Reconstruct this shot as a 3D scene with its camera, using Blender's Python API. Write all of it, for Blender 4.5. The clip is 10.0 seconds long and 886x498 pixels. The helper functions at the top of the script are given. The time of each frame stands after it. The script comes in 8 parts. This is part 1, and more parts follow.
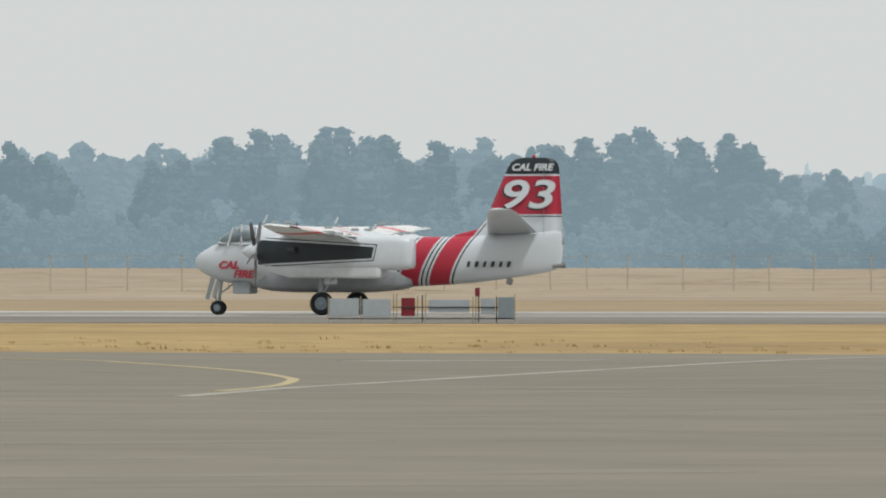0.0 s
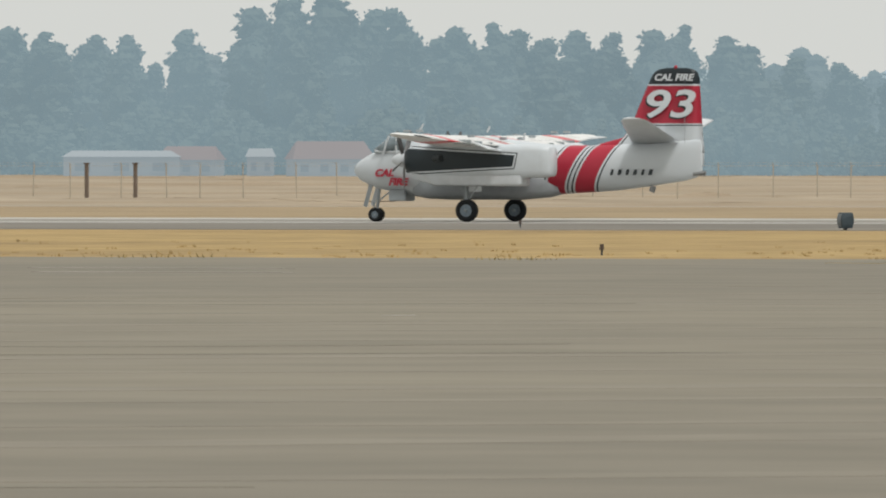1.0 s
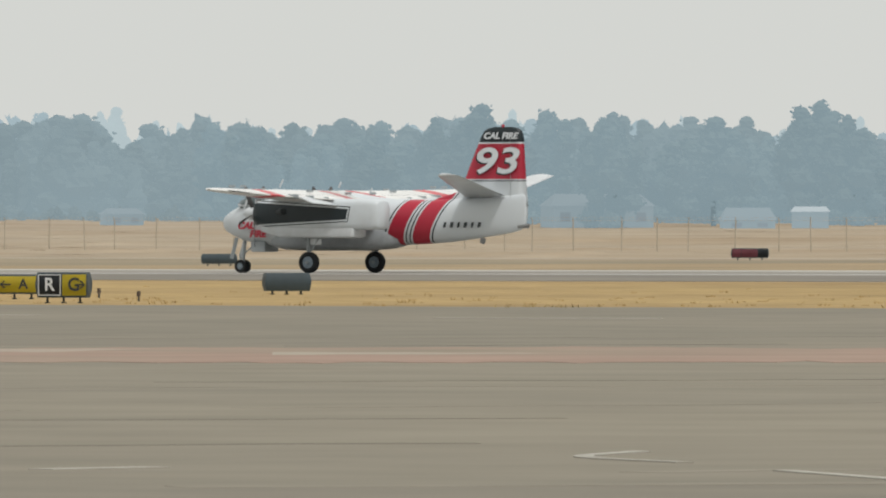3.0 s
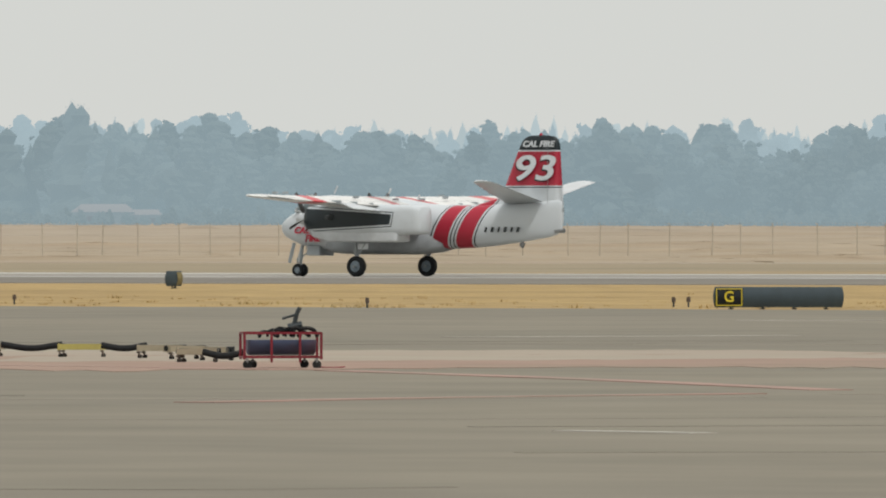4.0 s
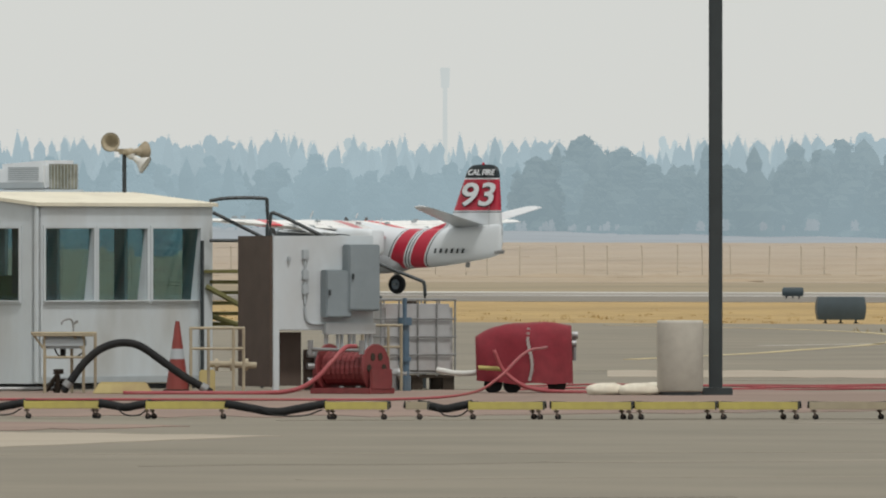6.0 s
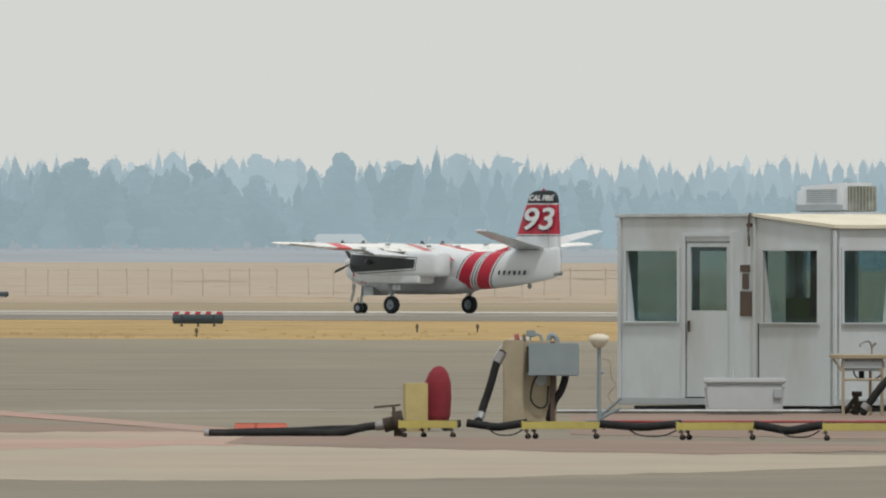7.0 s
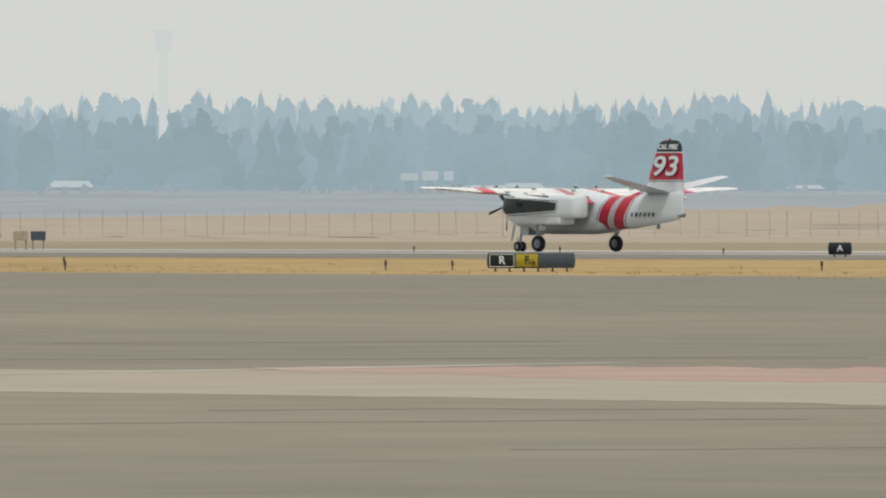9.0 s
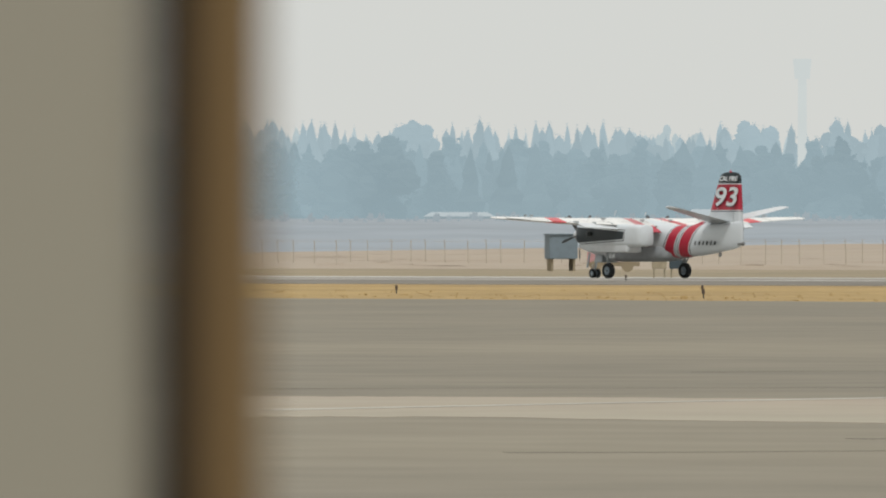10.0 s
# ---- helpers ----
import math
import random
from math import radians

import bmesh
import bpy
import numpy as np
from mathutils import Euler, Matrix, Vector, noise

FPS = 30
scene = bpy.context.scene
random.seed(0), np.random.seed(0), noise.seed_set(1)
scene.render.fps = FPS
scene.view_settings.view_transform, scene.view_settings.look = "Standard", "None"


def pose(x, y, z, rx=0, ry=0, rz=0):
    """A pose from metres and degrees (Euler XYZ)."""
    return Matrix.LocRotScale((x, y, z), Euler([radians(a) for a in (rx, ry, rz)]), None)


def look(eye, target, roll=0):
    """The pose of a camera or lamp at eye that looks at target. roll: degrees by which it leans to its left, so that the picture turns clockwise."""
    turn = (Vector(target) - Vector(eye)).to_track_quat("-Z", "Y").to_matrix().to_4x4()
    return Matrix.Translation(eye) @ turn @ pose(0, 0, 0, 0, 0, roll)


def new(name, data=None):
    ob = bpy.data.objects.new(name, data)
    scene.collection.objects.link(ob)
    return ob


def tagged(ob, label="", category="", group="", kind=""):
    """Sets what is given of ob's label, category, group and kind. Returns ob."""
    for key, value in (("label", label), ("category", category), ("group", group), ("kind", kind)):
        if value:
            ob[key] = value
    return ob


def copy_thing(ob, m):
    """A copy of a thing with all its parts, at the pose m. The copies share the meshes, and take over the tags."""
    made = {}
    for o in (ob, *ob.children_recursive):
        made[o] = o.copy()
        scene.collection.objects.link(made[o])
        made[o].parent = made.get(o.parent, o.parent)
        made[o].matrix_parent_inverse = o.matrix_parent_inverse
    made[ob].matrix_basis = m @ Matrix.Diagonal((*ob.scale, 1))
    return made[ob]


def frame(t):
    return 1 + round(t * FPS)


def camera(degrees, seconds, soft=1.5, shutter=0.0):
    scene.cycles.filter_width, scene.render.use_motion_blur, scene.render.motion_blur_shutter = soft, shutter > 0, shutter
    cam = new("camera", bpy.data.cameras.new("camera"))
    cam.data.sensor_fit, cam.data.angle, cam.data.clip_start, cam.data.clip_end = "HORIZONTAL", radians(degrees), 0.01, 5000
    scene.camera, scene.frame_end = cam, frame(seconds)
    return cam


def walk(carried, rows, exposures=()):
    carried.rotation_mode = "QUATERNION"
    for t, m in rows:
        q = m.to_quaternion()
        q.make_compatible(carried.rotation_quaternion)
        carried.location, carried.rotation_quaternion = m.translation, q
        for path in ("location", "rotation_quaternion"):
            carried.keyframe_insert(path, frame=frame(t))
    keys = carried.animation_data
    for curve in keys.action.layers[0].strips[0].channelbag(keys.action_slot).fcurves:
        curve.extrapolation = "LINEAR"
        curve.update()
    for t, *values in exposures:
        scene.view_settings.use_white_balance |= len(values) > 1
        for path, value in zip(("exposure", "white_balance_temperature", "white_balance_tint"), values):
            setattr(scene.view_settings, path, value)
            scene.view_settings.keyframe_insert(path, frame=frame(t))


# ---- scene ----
EYE = 1.95  # height of the lens above the apron


def aim(t, bearing, tilt, right=0.0):
    """Camera row: bearing in degrees to the left of +y, tilt up; right: a small step of the holder."""
    a = radians(bearing)
    return t, pose(right * math.cos(a), right * math.sin(a), EYE, 90 + tilt, 0, bearing)


cam = camera(3.8215, 10.0, soft=2.0)
cam.data.dof.use_dof = True
cam.data.dof.focus_distance = 245.0
cam.data.dof.aperture_fstop = 33.0
PAN = [(0, 16.674, 0.0541), (0.1, 16.895, -0.0088), (0.2, 17.024, -0.0376), (0.4, 17.950, -0.0658),
       (0.5, 18.736, -0.0848), (0.7, 19.846, -0.1105), (0.8, 20.335, -0.1733), (1, 21.333, -0.3428),
       (1.1, 21.822, -0.3373), (1.3, 22.622, -0.2971), (1.5, 23.232, -0.1763), (1.7, 23.988, -0.1068),
       (1.9, 24.918, -0.0469), (2, 25.411, -0.0364), (2.2, 26.184, 0.0089), (2.3, 26.553, 0.0218),
       (2.5, 27.159, -0.0085), (2.7, 27.618, -0.0728), (3.2, 29.30, -0.115), (3.8, 31.579, -0.1445),
       (4, 32.525, -0.0843), (4.3, 33.986, 0.0499), (4.5, 34.753, 0.0955), (4.7, 35.408, 0.0631),
       (4.8, 35.669, 0.0347), (5, 36.067, -0.0246), (5.1, 36.354, -0.0334), (5.2, 36.667, -0.0301),
       (5.8, 38.64, 0.0), (6.3, 40.312, 0.0405), (6.4, 40.646, 0.0561), (6.5, 40.980, 0.0618),
       (6.7, 41.690, 0.0951), (6.8, 42.066, 0.1048), (7, 42.753, 0.1052), (7.1, 43.099, 0.1097),
       (7.3, 43.691, 0.0420), (7.5, 44.130, 0.0121), (7.7, 44.676, -0.0691), (7.8, 44.995, -0.0682),
       (8, 45.673, 0.0164), (8.1, 46.048, 0.0733), (8.2, 46.367, 0.1351), (8.3, 46.606, 0.1457),
       (8.5, 46.761, 0.1059), (8.7, 47.281, 0.0394), (8.8, 47.755, -0.0476), (9, 48.965, -0.1435),
       (9.2, 48.957, -0.2052), (9.3, 49.213, -0.2337), (9.4, 49.663, -0.2572), (9.5, 50.230, -0.2808),
       (9.6, 50.832, -0.2800), (9.7, 50.837, -0.2877), (9.8, 50.767, -0.4791, 0.010), (9.9, 51.230, -0.1200, 0.016),
       (10, 51.720, -0.0210, 0.010)]
walk(cam, [aim(*row) for row in PAN], [(0, 0, 6280, 10), (0.25, 0, 6340, 10), (0.8, 0, 6500, 10), (10, 0, 6500, 10)])

# ---- sky and sun: smoke-hazed summer noon ----
world = bpy.data.worlds.new("world")
scene.world = world
world.use_nodes = True
wn, wl = world.node_tree.nodes, world.node_tree.links
sky = wn.new("ShaderNodeTexSky")
sky.sky_type = "NISHITA"
sky.sun_disc = False
sky.dust_density = 8.0
sky.air_density = 1.0
sky.ozone_density = 1.0
veil = wn.new("ShaderNodeMix")
veil.data_type = "RGBA"
veil.inputs[0].default_value = 0.88
veil.inputs[7].default_value = (0.742, 0.755, 0.722, 1)
gain = wn.new("ShaderNodeMix")
gain.data_type = "RGBA"
gain.blend_type = "MULTIPLY"
gain.inputs[0].default_value = 1.0
gain.inputs[7].default_value = (0.08, 0.08, 0.08, 1)
wl.new(sky.outputs[0], gain.inputs[6])
wl.new(gain.outputs[2], veil.inputs[6])
wl.new(veil.outputs[2], wn["Background"].inputs[0])
wn["Background"].inputs[1].default_value = 1.0
sun = new("sun", bpy.data.lights.new("sun", "SUN"))
sun.data.energy = 1.8
sun.data.angle = radians(6)
sun.data.color = (1.0, 0.975, 0.94)
SUN_AZ, SUN_EL = radians(-120), radians(62)  # bearing to the left of +y, height
sky.sun_elevation, sky.sun_rotation = SUN_EL, -SUN_AZ
sun.matrix_world = look((-60 * math.sin(SUN_AZ) * math.cos(SUN_EL), 60 * math.cos(SUN_AZ) * math.cos(SUN_EL), 60 * math.sin(SUN_EL)), (0, 0, 0))

# ---- materials ----


def shader(name, color, rough=0.6, metal=0.0, grain=0.0, scale=1.0, bump=0.0, stain=None, amount=0.35, stain_scale=0.25, stretch=(1, 1, 1), spec=0.5):
    """Principled surface: base colour broken up by fine grain and by larger stains, with fine relief."""
    m = bpy.data.materials.new(name)
    m.use_nodes = True
    n, l = m.node_tree.nodes, m.node_tree.links
    b = n["Principled BSDF"]
    b.inputs["Roughness"].default_value = rough
    b.inputs["Metallic"].default_value = metal
    b.inputs["Specular IOR Level"].default_value = spec
    b.inputs["Base Color"].default_value = (*color, 1)
    if grain or stain:
        co = n.new("ShaderNodeTexCoord")
        mp = n.new("ShaderNodeMapping")
        mp.inputs["Scale"].default_value = stretch
        l.new(co.outputs["Object"], mp.inputs[0])
        fine = n.new("ShaderNodeTexNoise")
        fine.inputs["Scale"].default_value = scale
        fine.inputs["Detail"].default_value = 6
        l.new(mp.outputs[0], fine.inputs["Vector"])
        lift = n.new("ShaderNodeMapRange")
        lift.inputs[1].default_value, lift.inputs[2].default_value = 0.25, 0.75
        lift.inputs[3].default_value, lift.inputs[4].default_value = 1 - grain, 1 + grain
        l.new(fine.outputs[0], lift.inputs[0])
        big = n.new("ShaderNodeTexNoise")
        big.inputs["Scale"].default_value = stain_scale
        big.inputs["Detail"].default_value = 5
        l.new(mp.outputs[0], big.inputs["Vector"])
        ramp = n.new("ShaderNodeMapRange")
        ramp.inputs[1].default_value, ramp.inputs[2].default_value = 0.45, 0.72
        ramp.inputs[4].default_value = amount
        l.new(big.outputs[0], ramp.inputs[0])
        mix = n.new("ShaderNodeMix")
        mix.data_type = "RGBA"
        mix.inputs[6].default_value = (*color, 1)
        mix.inputs[7].default_value = (*(stain or color), 1)
        l.new(ramp.outputs[0], mix.inputs[0])
        mul = n.new("ShaderNodeMix")
        mul.data_type = "RGBA"
        mul.blend_type = "MULTIPLY"
        mul.inputs[0].default_value = 1
        l.new(mix.outputs[2], mul.inputs[6])
        l.new(lift.outputs[0], mul.inputs[7])
        l.new(mul.outputs[2], b.inputs["Base Color"])
        if bump:
            bp = n.new("ShaderNodeBump")
            bp.inputs["Strength"].default_value = bump
            bp.inputs["Distance"].default_value = 0.02
            l.new(fine.outputs[0], bp.inputs["Height"])
            l.new(bp.outputs[0], b.inputs["Normal"])
    return m


class Paint:
    """Small node-building aid: masks from plain arithmetic on the object's own coordinates."""

    def __init__(self, name, rough=0.35):
        self.m = bpy.data.materials.new(name)
        self.m.use_nodes = True
        self.n, self.l = self.m.node_tree.nodes, self.m.node_tree.links
        self.b = self.n["Principled BSDF"]
        self.b.inputs["Roughness"].default_value = rough
        co = self.n.new("ShaderNodeTexCoord")
        sep = self.n.new("ShaderNodeSeparateXYZ")
        self.l.new(co.outputs["Object"], sep.inputs[0])
        self.x, self.y, self.z = sep.outputs
        self.co = co.outputs["Object"]
        self.color = None

    def math(self, op, a, b=0.0):
        k = self.n.new("ShaderNodeMath")
        k.operation = op
        for i, v in enumerate((a, b)):
            if isinstance(v, (int, float)):
                k.inputs[i].default_value = v
            else:
                self.l.new(v, k.inputs[i])
        return k.outputs[0]

    def between(self, v, lo, hi):
        return self.math("MULTIPLY", self.math("GREATER_THAN", v, lo), self.math("LESS_THAN", v, hi))

    def base(self, color, dirt=(0.5, 0.48, 0.44), amount=0.3, scale=1.2):
        k = self.n.new("ShaderNodeTexNoise")
        k.inputs["Scale"].default_value = scale
        k.inputs["Detail"].default_value = 7
        self.l.new(self.co, k.inputs["Vector"])
        r = self.n.new("ShaderNodeMapRange")
        r.inputs[1].default_value, r.inputs[2].default_value, r.inputs[4].default_value = 0.45, 0.8, amount
        self.l.new(k.outputs[0], r.inputs[0])
        self.color = self.blend((*color, 1), dirt, r.outputs[0])

    def blend(self, a, color, mask):
        k = self.n.new("ShaderNodeMix")
        k.data_type = "RGBA"
        if isinstance(a, tuple):
            k.inputs[6].default_value = a
        else:
            self.l.new(a, k.inputs[6])
        k.inputs[7].default_value = (*color, 1)
        if isinstance(mask, (int, float)):
            k.inputs[0].default_value = mask
        else:
            self.l.new(mask, k.inputs[0])
        return k.outputs[2]

    def over(self, color, mask):
        self.color = self.blend(self.color, color, mask)

    def done(self):
        self.l.new(self.color, self.b.inputs["Base Color"])
        return self.m


WHITE, RED, BLACK = (0.585, 0.625, 0.652), (0.42, 0.020, 0.045), (0.011, 0.020, 0.025)


def livery():
    """Fuselage and fin: white, two slanting red bands edged in black and white, a red fin panel under a black cap."""
    p = Paint("aircraft_livery")
    p.base(WHITE, (0.5, 0.5, 0.48), 0.22, 0.9)
    up = p.math("SUBTRACT", p.z, 1.73)
    u = p.math("SUBTRACT", p.x, p.math("ADD", p.math("MULTIPLY", up, 0.42), p.math("MULTIPLY", p.math("MULTIPLY", up, up), 0.13)))
    low = p.math("LESS_THAN", p.z, 3.32)
    for lo, hi, c in ((7.77, 7.83, BLACK), (7.92, 8.62, RED), (8.70, 8.76, BLACK), (8.87, 8.93, BLACK), (9.01, 9.74, RED), (9.82, 9.88, BLACK)):
        p.over(c, p.math("MULTIPLY", p.between(u, lo, hi), low))
    tail = p.math("GREATER_THAN", p.x, 10.6)
    for lo, hi, c in ((3.55, 3.59, BLACK), (3.64, 5.03, RED), (5.09, 9.0, BLACK)):
        p.over(c, p.math("MULTIPLY", p.between(p.z, lo, hi), tail))
    return p.done()


def cowl_paint():
    """Engine nacelle: a long black tapering panel with a thin white and black outline."""
    p = Paint("nacelle_paint")
    p.base(WHITE, (0.42, 0.42, 0.41), 0.35, 1.6)
    s = p.math("SUBTRACT", p.x, 3.2)
    up = p.math("SUBTRACT", p.z, p.math("SUBTRACT", 2.70, p.math("MULTIPLY", s, 0.060)))
    dn = p.math("SUBTRACT", p.math("ADD", 1.86, p.math("MULTIPLY", s, 0.050)), p.z)
    aft = p.math("SUBTRACT", p.x, p.math("ADD", 6.90, p.math("MULTIPLY", p.z, 0.22)))
    d = p.math("MAXIMUM", p.math("MAXIMUM", up, dn), aft)
    p.over(BLACK, p.math("LESS_THAN", d, 0.12))
    p.over(WHITE, p.between(d, 0.02, 0.08))
    return p.done()


def wing_paint():
    p = Paint("wing_paint")
    p.base((0.76, 0.76, 0.74), (0.42, 0.40, 0.37), 0.4, 1.1)
    a = p.math("ABSOLUTE", p.y)
    v = p.math("SUBTRACT", a, p.math("MULTIPLY", p.math("SUBTRACT", p.x, 5.4), 0.25))
    p.over((0.60, 0.06, 0.07), p.between(v, 6.2, 7.15))
    p.over((0.52, 0.11, 0.12), p.math("MULTIPLY", p.between(v, 0.9, 1.5), p.math("GREATER_THAN", p.x, 5.0)))
    p.over((0.10, 0.10, 0.10), p.between(a, 8.22, 8.25))
    p.over((0.12, 0.12, 0.12), p.math("MULTIPLY", p.between(p.x, 6.02, 6.05), p.math("LESS_THAN", a, 7.6)))
    return p.done()


M = {}
M["livery"], M["cowl"], M["wing"] = livery(), cowl_paint(), wing_paint()
M["white_paint"] = shader("white_paint", (0.60, 0.63, 0.65), 0.4, grain=0.05, scale=6, stain=(0.42, 0.42, 0.41), amount=0.3, stain_scale=1.2)
# shade under the belly painted in as darker grey, with random stains
M["belly"] = shader("belly", (0.33, 0.355, 0.375), 0.5, grain=0.1, scale=4, stain=(0.22, 0.225, 0.23), amount=0.6, stain_scale=0.8)
M["blade"] = shader("blade", (0.10, 0.10, 0.10), 0.5, grain=0.1, scale=6)
M["cabin_white"] = shader("cabin_white", (0.490, 0.535, 0.560), 0.55, grain=0.05, scale=3, stain=(0.31, 0.285, 0.245), amount=0.48, stain_scale=0.7, bump=0.05, stretch=(1.6, 1.6, 0.7))
M["roof_cream"] = shader("roof_cream", (0.66, 0.62, 0.50), 0.7, grain=0.08, scale=4, stain=(0.42, 0.38, 0.3), amount=0.5, stain_scale=0.7)
M["black_paint"] = shader("black_paint", (0.02, 0.028, 0.032), 0.45, grain=0.2, scale=6, stain=(0.05, 0.055, 0.055), amount=0.5)
M["red_paint"] = shader("red_paint", (0.185, 0.007, 0.018), 0.5, grain=0.15, scale=5, stain=(0.12, 0.015, 0.02), amount=0.6, stain_scale=1.5)
M["letter_red"] = shader("letter_red", (0.40, 0.02, 0.045), 0.4, grain=0.05, scale=6)
M["reel_red"] = shader("reel_red", (0.175, 0.028, 0.030), 0.6, grain=0.15, scale=6, stain=(0.20, 0.055, 0.05), amount=0.5, stain_scale=2)
M["red_cloth"] = shader("red_cloth", (0.175, 0.012, 0.022), 0.85, grain=0.15, scale=9, stain=(0.235, 0.045, 0.05), amount=0.5, stain_scale=1.2, bump=0.3)
M["yellow_paint"] = shader("yellow_paint", (0.42, 0.36, 0.10), 0.6, grain=0.12, scale=6, stain=(0.27, 0.22, 0.11), amount=0.55, stain_scale=2)
M["tan_paint"] = shader("tan_paint", (0.33, 0.285, 0.20), 0.65, grain=0.12, scale=5, stain=(0.21, 0.165, 0.11), amount=0.6, stain_scale=1.7)
M["pale_yellow"] = shader("pale_yellow", (0.43, 0.355, 0.155), 0.6, grain=0.12, scale=5, stain=(0.23, 0.155, 0.085), amount=0.8, stain_scale=2.6)
M["blue_plastic"] = shader("blue_plastic", (0.03, 0.14, 0.38), 0.4, grain=0.15, scale=5, stain=(0.04, 0.08, 0.17), amount=0.6, stain_scale=2)
M["rubber"] = shader("rubber", (0.012, 0.013, 0.014), 0.75, grain=0.3, scale=9, stain=(0.035, 0.033, 0.031), amount=0.6, stain_scale=2.5, spec=0.25)
M["tyre"] = shader("tyre", (0.022, 0.025, 0.028), 0.85, grain=0.2, scale=12, stain=(0.05, 0.05, 0.05), amount=0.4, stain_scale=3, spec=0.25)
M["hub"] = shader("hub", (0.24, 0.30, 0.35), 0.5, metal=0.2, grain=0.15, scale=9, stain=(0.12, 0.14, 0.16), amount=0.6, stain_scale=5)
M["steel"] = shader("steel", (0.27, 0.275, 0.275), 0.45, metal=0.6, grain=0.12, scale=9, stain=(0.17, 0.155, 0.14), amount=0.5, stain_scale=2)
M["grey_box"] = shader("grey_box", (0.205, 0.245, 0.265), 0.5, grain=0.06, scale=5, stain=(0.14, 0.165, 0.172), amount=0.5, stain_scale=1.5)
M["light_grey"] = shader("light_grey", (0.34, 0.375, 0.395), 0.55, grain=0.07, scale=5, stain=(0.24, 0.26, 0.26), amount=0.5)
M["brown_panel"] = shader("brown_panel", (0.075, 0.052, 0.040), 0.7, grain=0.15, scale=4, stain=(0.12, 0.085, 0.06), amount=0.5)
M["concrete_drum"] = shader("concrete_drum", (0.40, 0.38, 0.33), 0.85, grain=0.1, scale=6, stain=(0.27, 0.25, 0.21), amount=0.5, stain_scale=1.4, bump=0.2)
M["dark_pole"] = shader("dark_pole", (0.022, 0.030, 0.033), 0.5, grain=0.15, scale=5, stain=(0.045, 0.05, 0.05), amount=0.5)
M["olive"] = shader("olive", (0.12, 0.115, 0.035), 0.7, grain=0.15, scale=4, stain=(0.2, 0.17, 0.06), amount=0.5)
M["cooler"] = shader("cooler", (0.45, 0.475, 0.49), 0.5, grain=0.04, scale=5, stain=(0.36, 0.37, 0.37), amount=0.4)
M["poly_tank"] = shader("poly_tank", (0.36, 0.365, 0.37), 0.35, grain=0.12, scale=4, stain=(0.33, 0.27, 0.25), amount=0.6, stain_scale=1.6)
M["orange"] = shader("orange", (0.20, 0.034, 0.028), 0.6, grain=0.1, scale=6, stain=(0.25, 0.06, 0.035), amount=0.4)
M["faded_blue"] = shader("faded_blue", (0.055, 0.075, 0.14), 0.5, grain=0.15, scale=5, stain=(0.12, 0.05, 0.06), amount=0.7, stain_scale=2)
M["coil"] = shader("coil", (0.13, 0.135, 0.10), 0.8, grain=0.3, scale=9, stain=(0.26, 0.26, 0.22), amount=0.9, stain_scale=5)
M["dull_blue"] = shader("dull_blue", (0.065, 0.115, 0.165), 0.55, grain=0.15, scale=6, stain=(0.10, 0.12, 0.13), amount=0.6, stain_scale=3)
M["chock_orange"] = shader("chock_orange", (0.38, 0.075, 0.04), 0.6, grain=0.1, scale=6, stain=(0.4, 0.09, 0.04), amount=0.4)
M["pink_pipe"] = shader("pink_pipe", (0.48, 0.13, 0.14), 0.6, grain=0.1, scale=8, stain=(0.55, 0.28, 0.26), amount=0.6, stain_scale=3)
M["red_hose"] = shader("red_hose", (0.27, 0.048, 0.055), 0.6, grain=0.1, scale=8, stain=(0.28, 0.11, 0.09), amount=0.5, stain_scale=2)
M["white_hose"] = shader("white_hose", (0.55, 0.55, 0.52), 0.6, grain=0.06, scale=8, stain=(0.4, 0.38, 0.34), amount=0.4, stain_scale=2)
M["sandbag"] = shader("sandbag", (0.62, 0.58, 0.48), 0.9, grain=0.12, scale=9, stain=(0.4, 0.34, 0.26), amount=0.5, stain_scale=4, bump=0.4)
M["sign_yellow"] = shader("sign_yellow", (0.62, 0.50, 0.03), 0.5, grain=0.06, scale=3)
M["sign_black"] = shader("sign_black", (0.02, 0.026, 0.032), 0.5, grain=0.15, scale=3, stain=(0.05, 0.055, 0.06), amount=0.5)
M["sign_red"] = shader("sign_red", (0.40, 0.02, 0.035), 0.5, grain=0.1, scale=3, stain=(0.3, 0.06, 0.07), amount=0.4)
M["faded_red"] = shader("faded_red", (0.22, 0.055, 0.075), 0.6, grain=0.15, scale=3, stain=(0.18, 0.09, 0.10), amount=0.6)
M["sign_back"] = shader("sign_back", (0.035, 0.055, 0.068), 0.6, grain=0.15, scale=3, stain=(0.06, 0.08, 0.09), amount=0.5)
M["white_mark"] = shader("white_mark", (0.38, 0.36, 0.31), 0.7, grain=0.15, scale=0.8, stain=(0.25, 0.23, 0.19), amount=0.9, stain_scale=0.15)
# pale runway colours imitate the sky mirrored in the hot-air mirage
M["runway_white"] = shader("runway_white", (0.40, 0.385, 0.355), 0.7, grain=0.25, scale=0.1, stain=(0.25, 0.232, 0.20), amount=1.0, stain_scale=0.02)
M["runway_edge"] = shader("runway_edge", (0.45, 0.435, 0.40), 0.7, grain=0.25, scale=0.1, stain=(0.30, 0.28, 0.245), amount=1.0, stain_scale=0.02)
M["yellow_mark"] = shader("yellow_mark", (0.44, 0.36, 0.19), 0.7, grain=0.15, scale=0.8, stain=(0.34, 0.30, 0.21), amount=0.8, stain_scale=0.12)
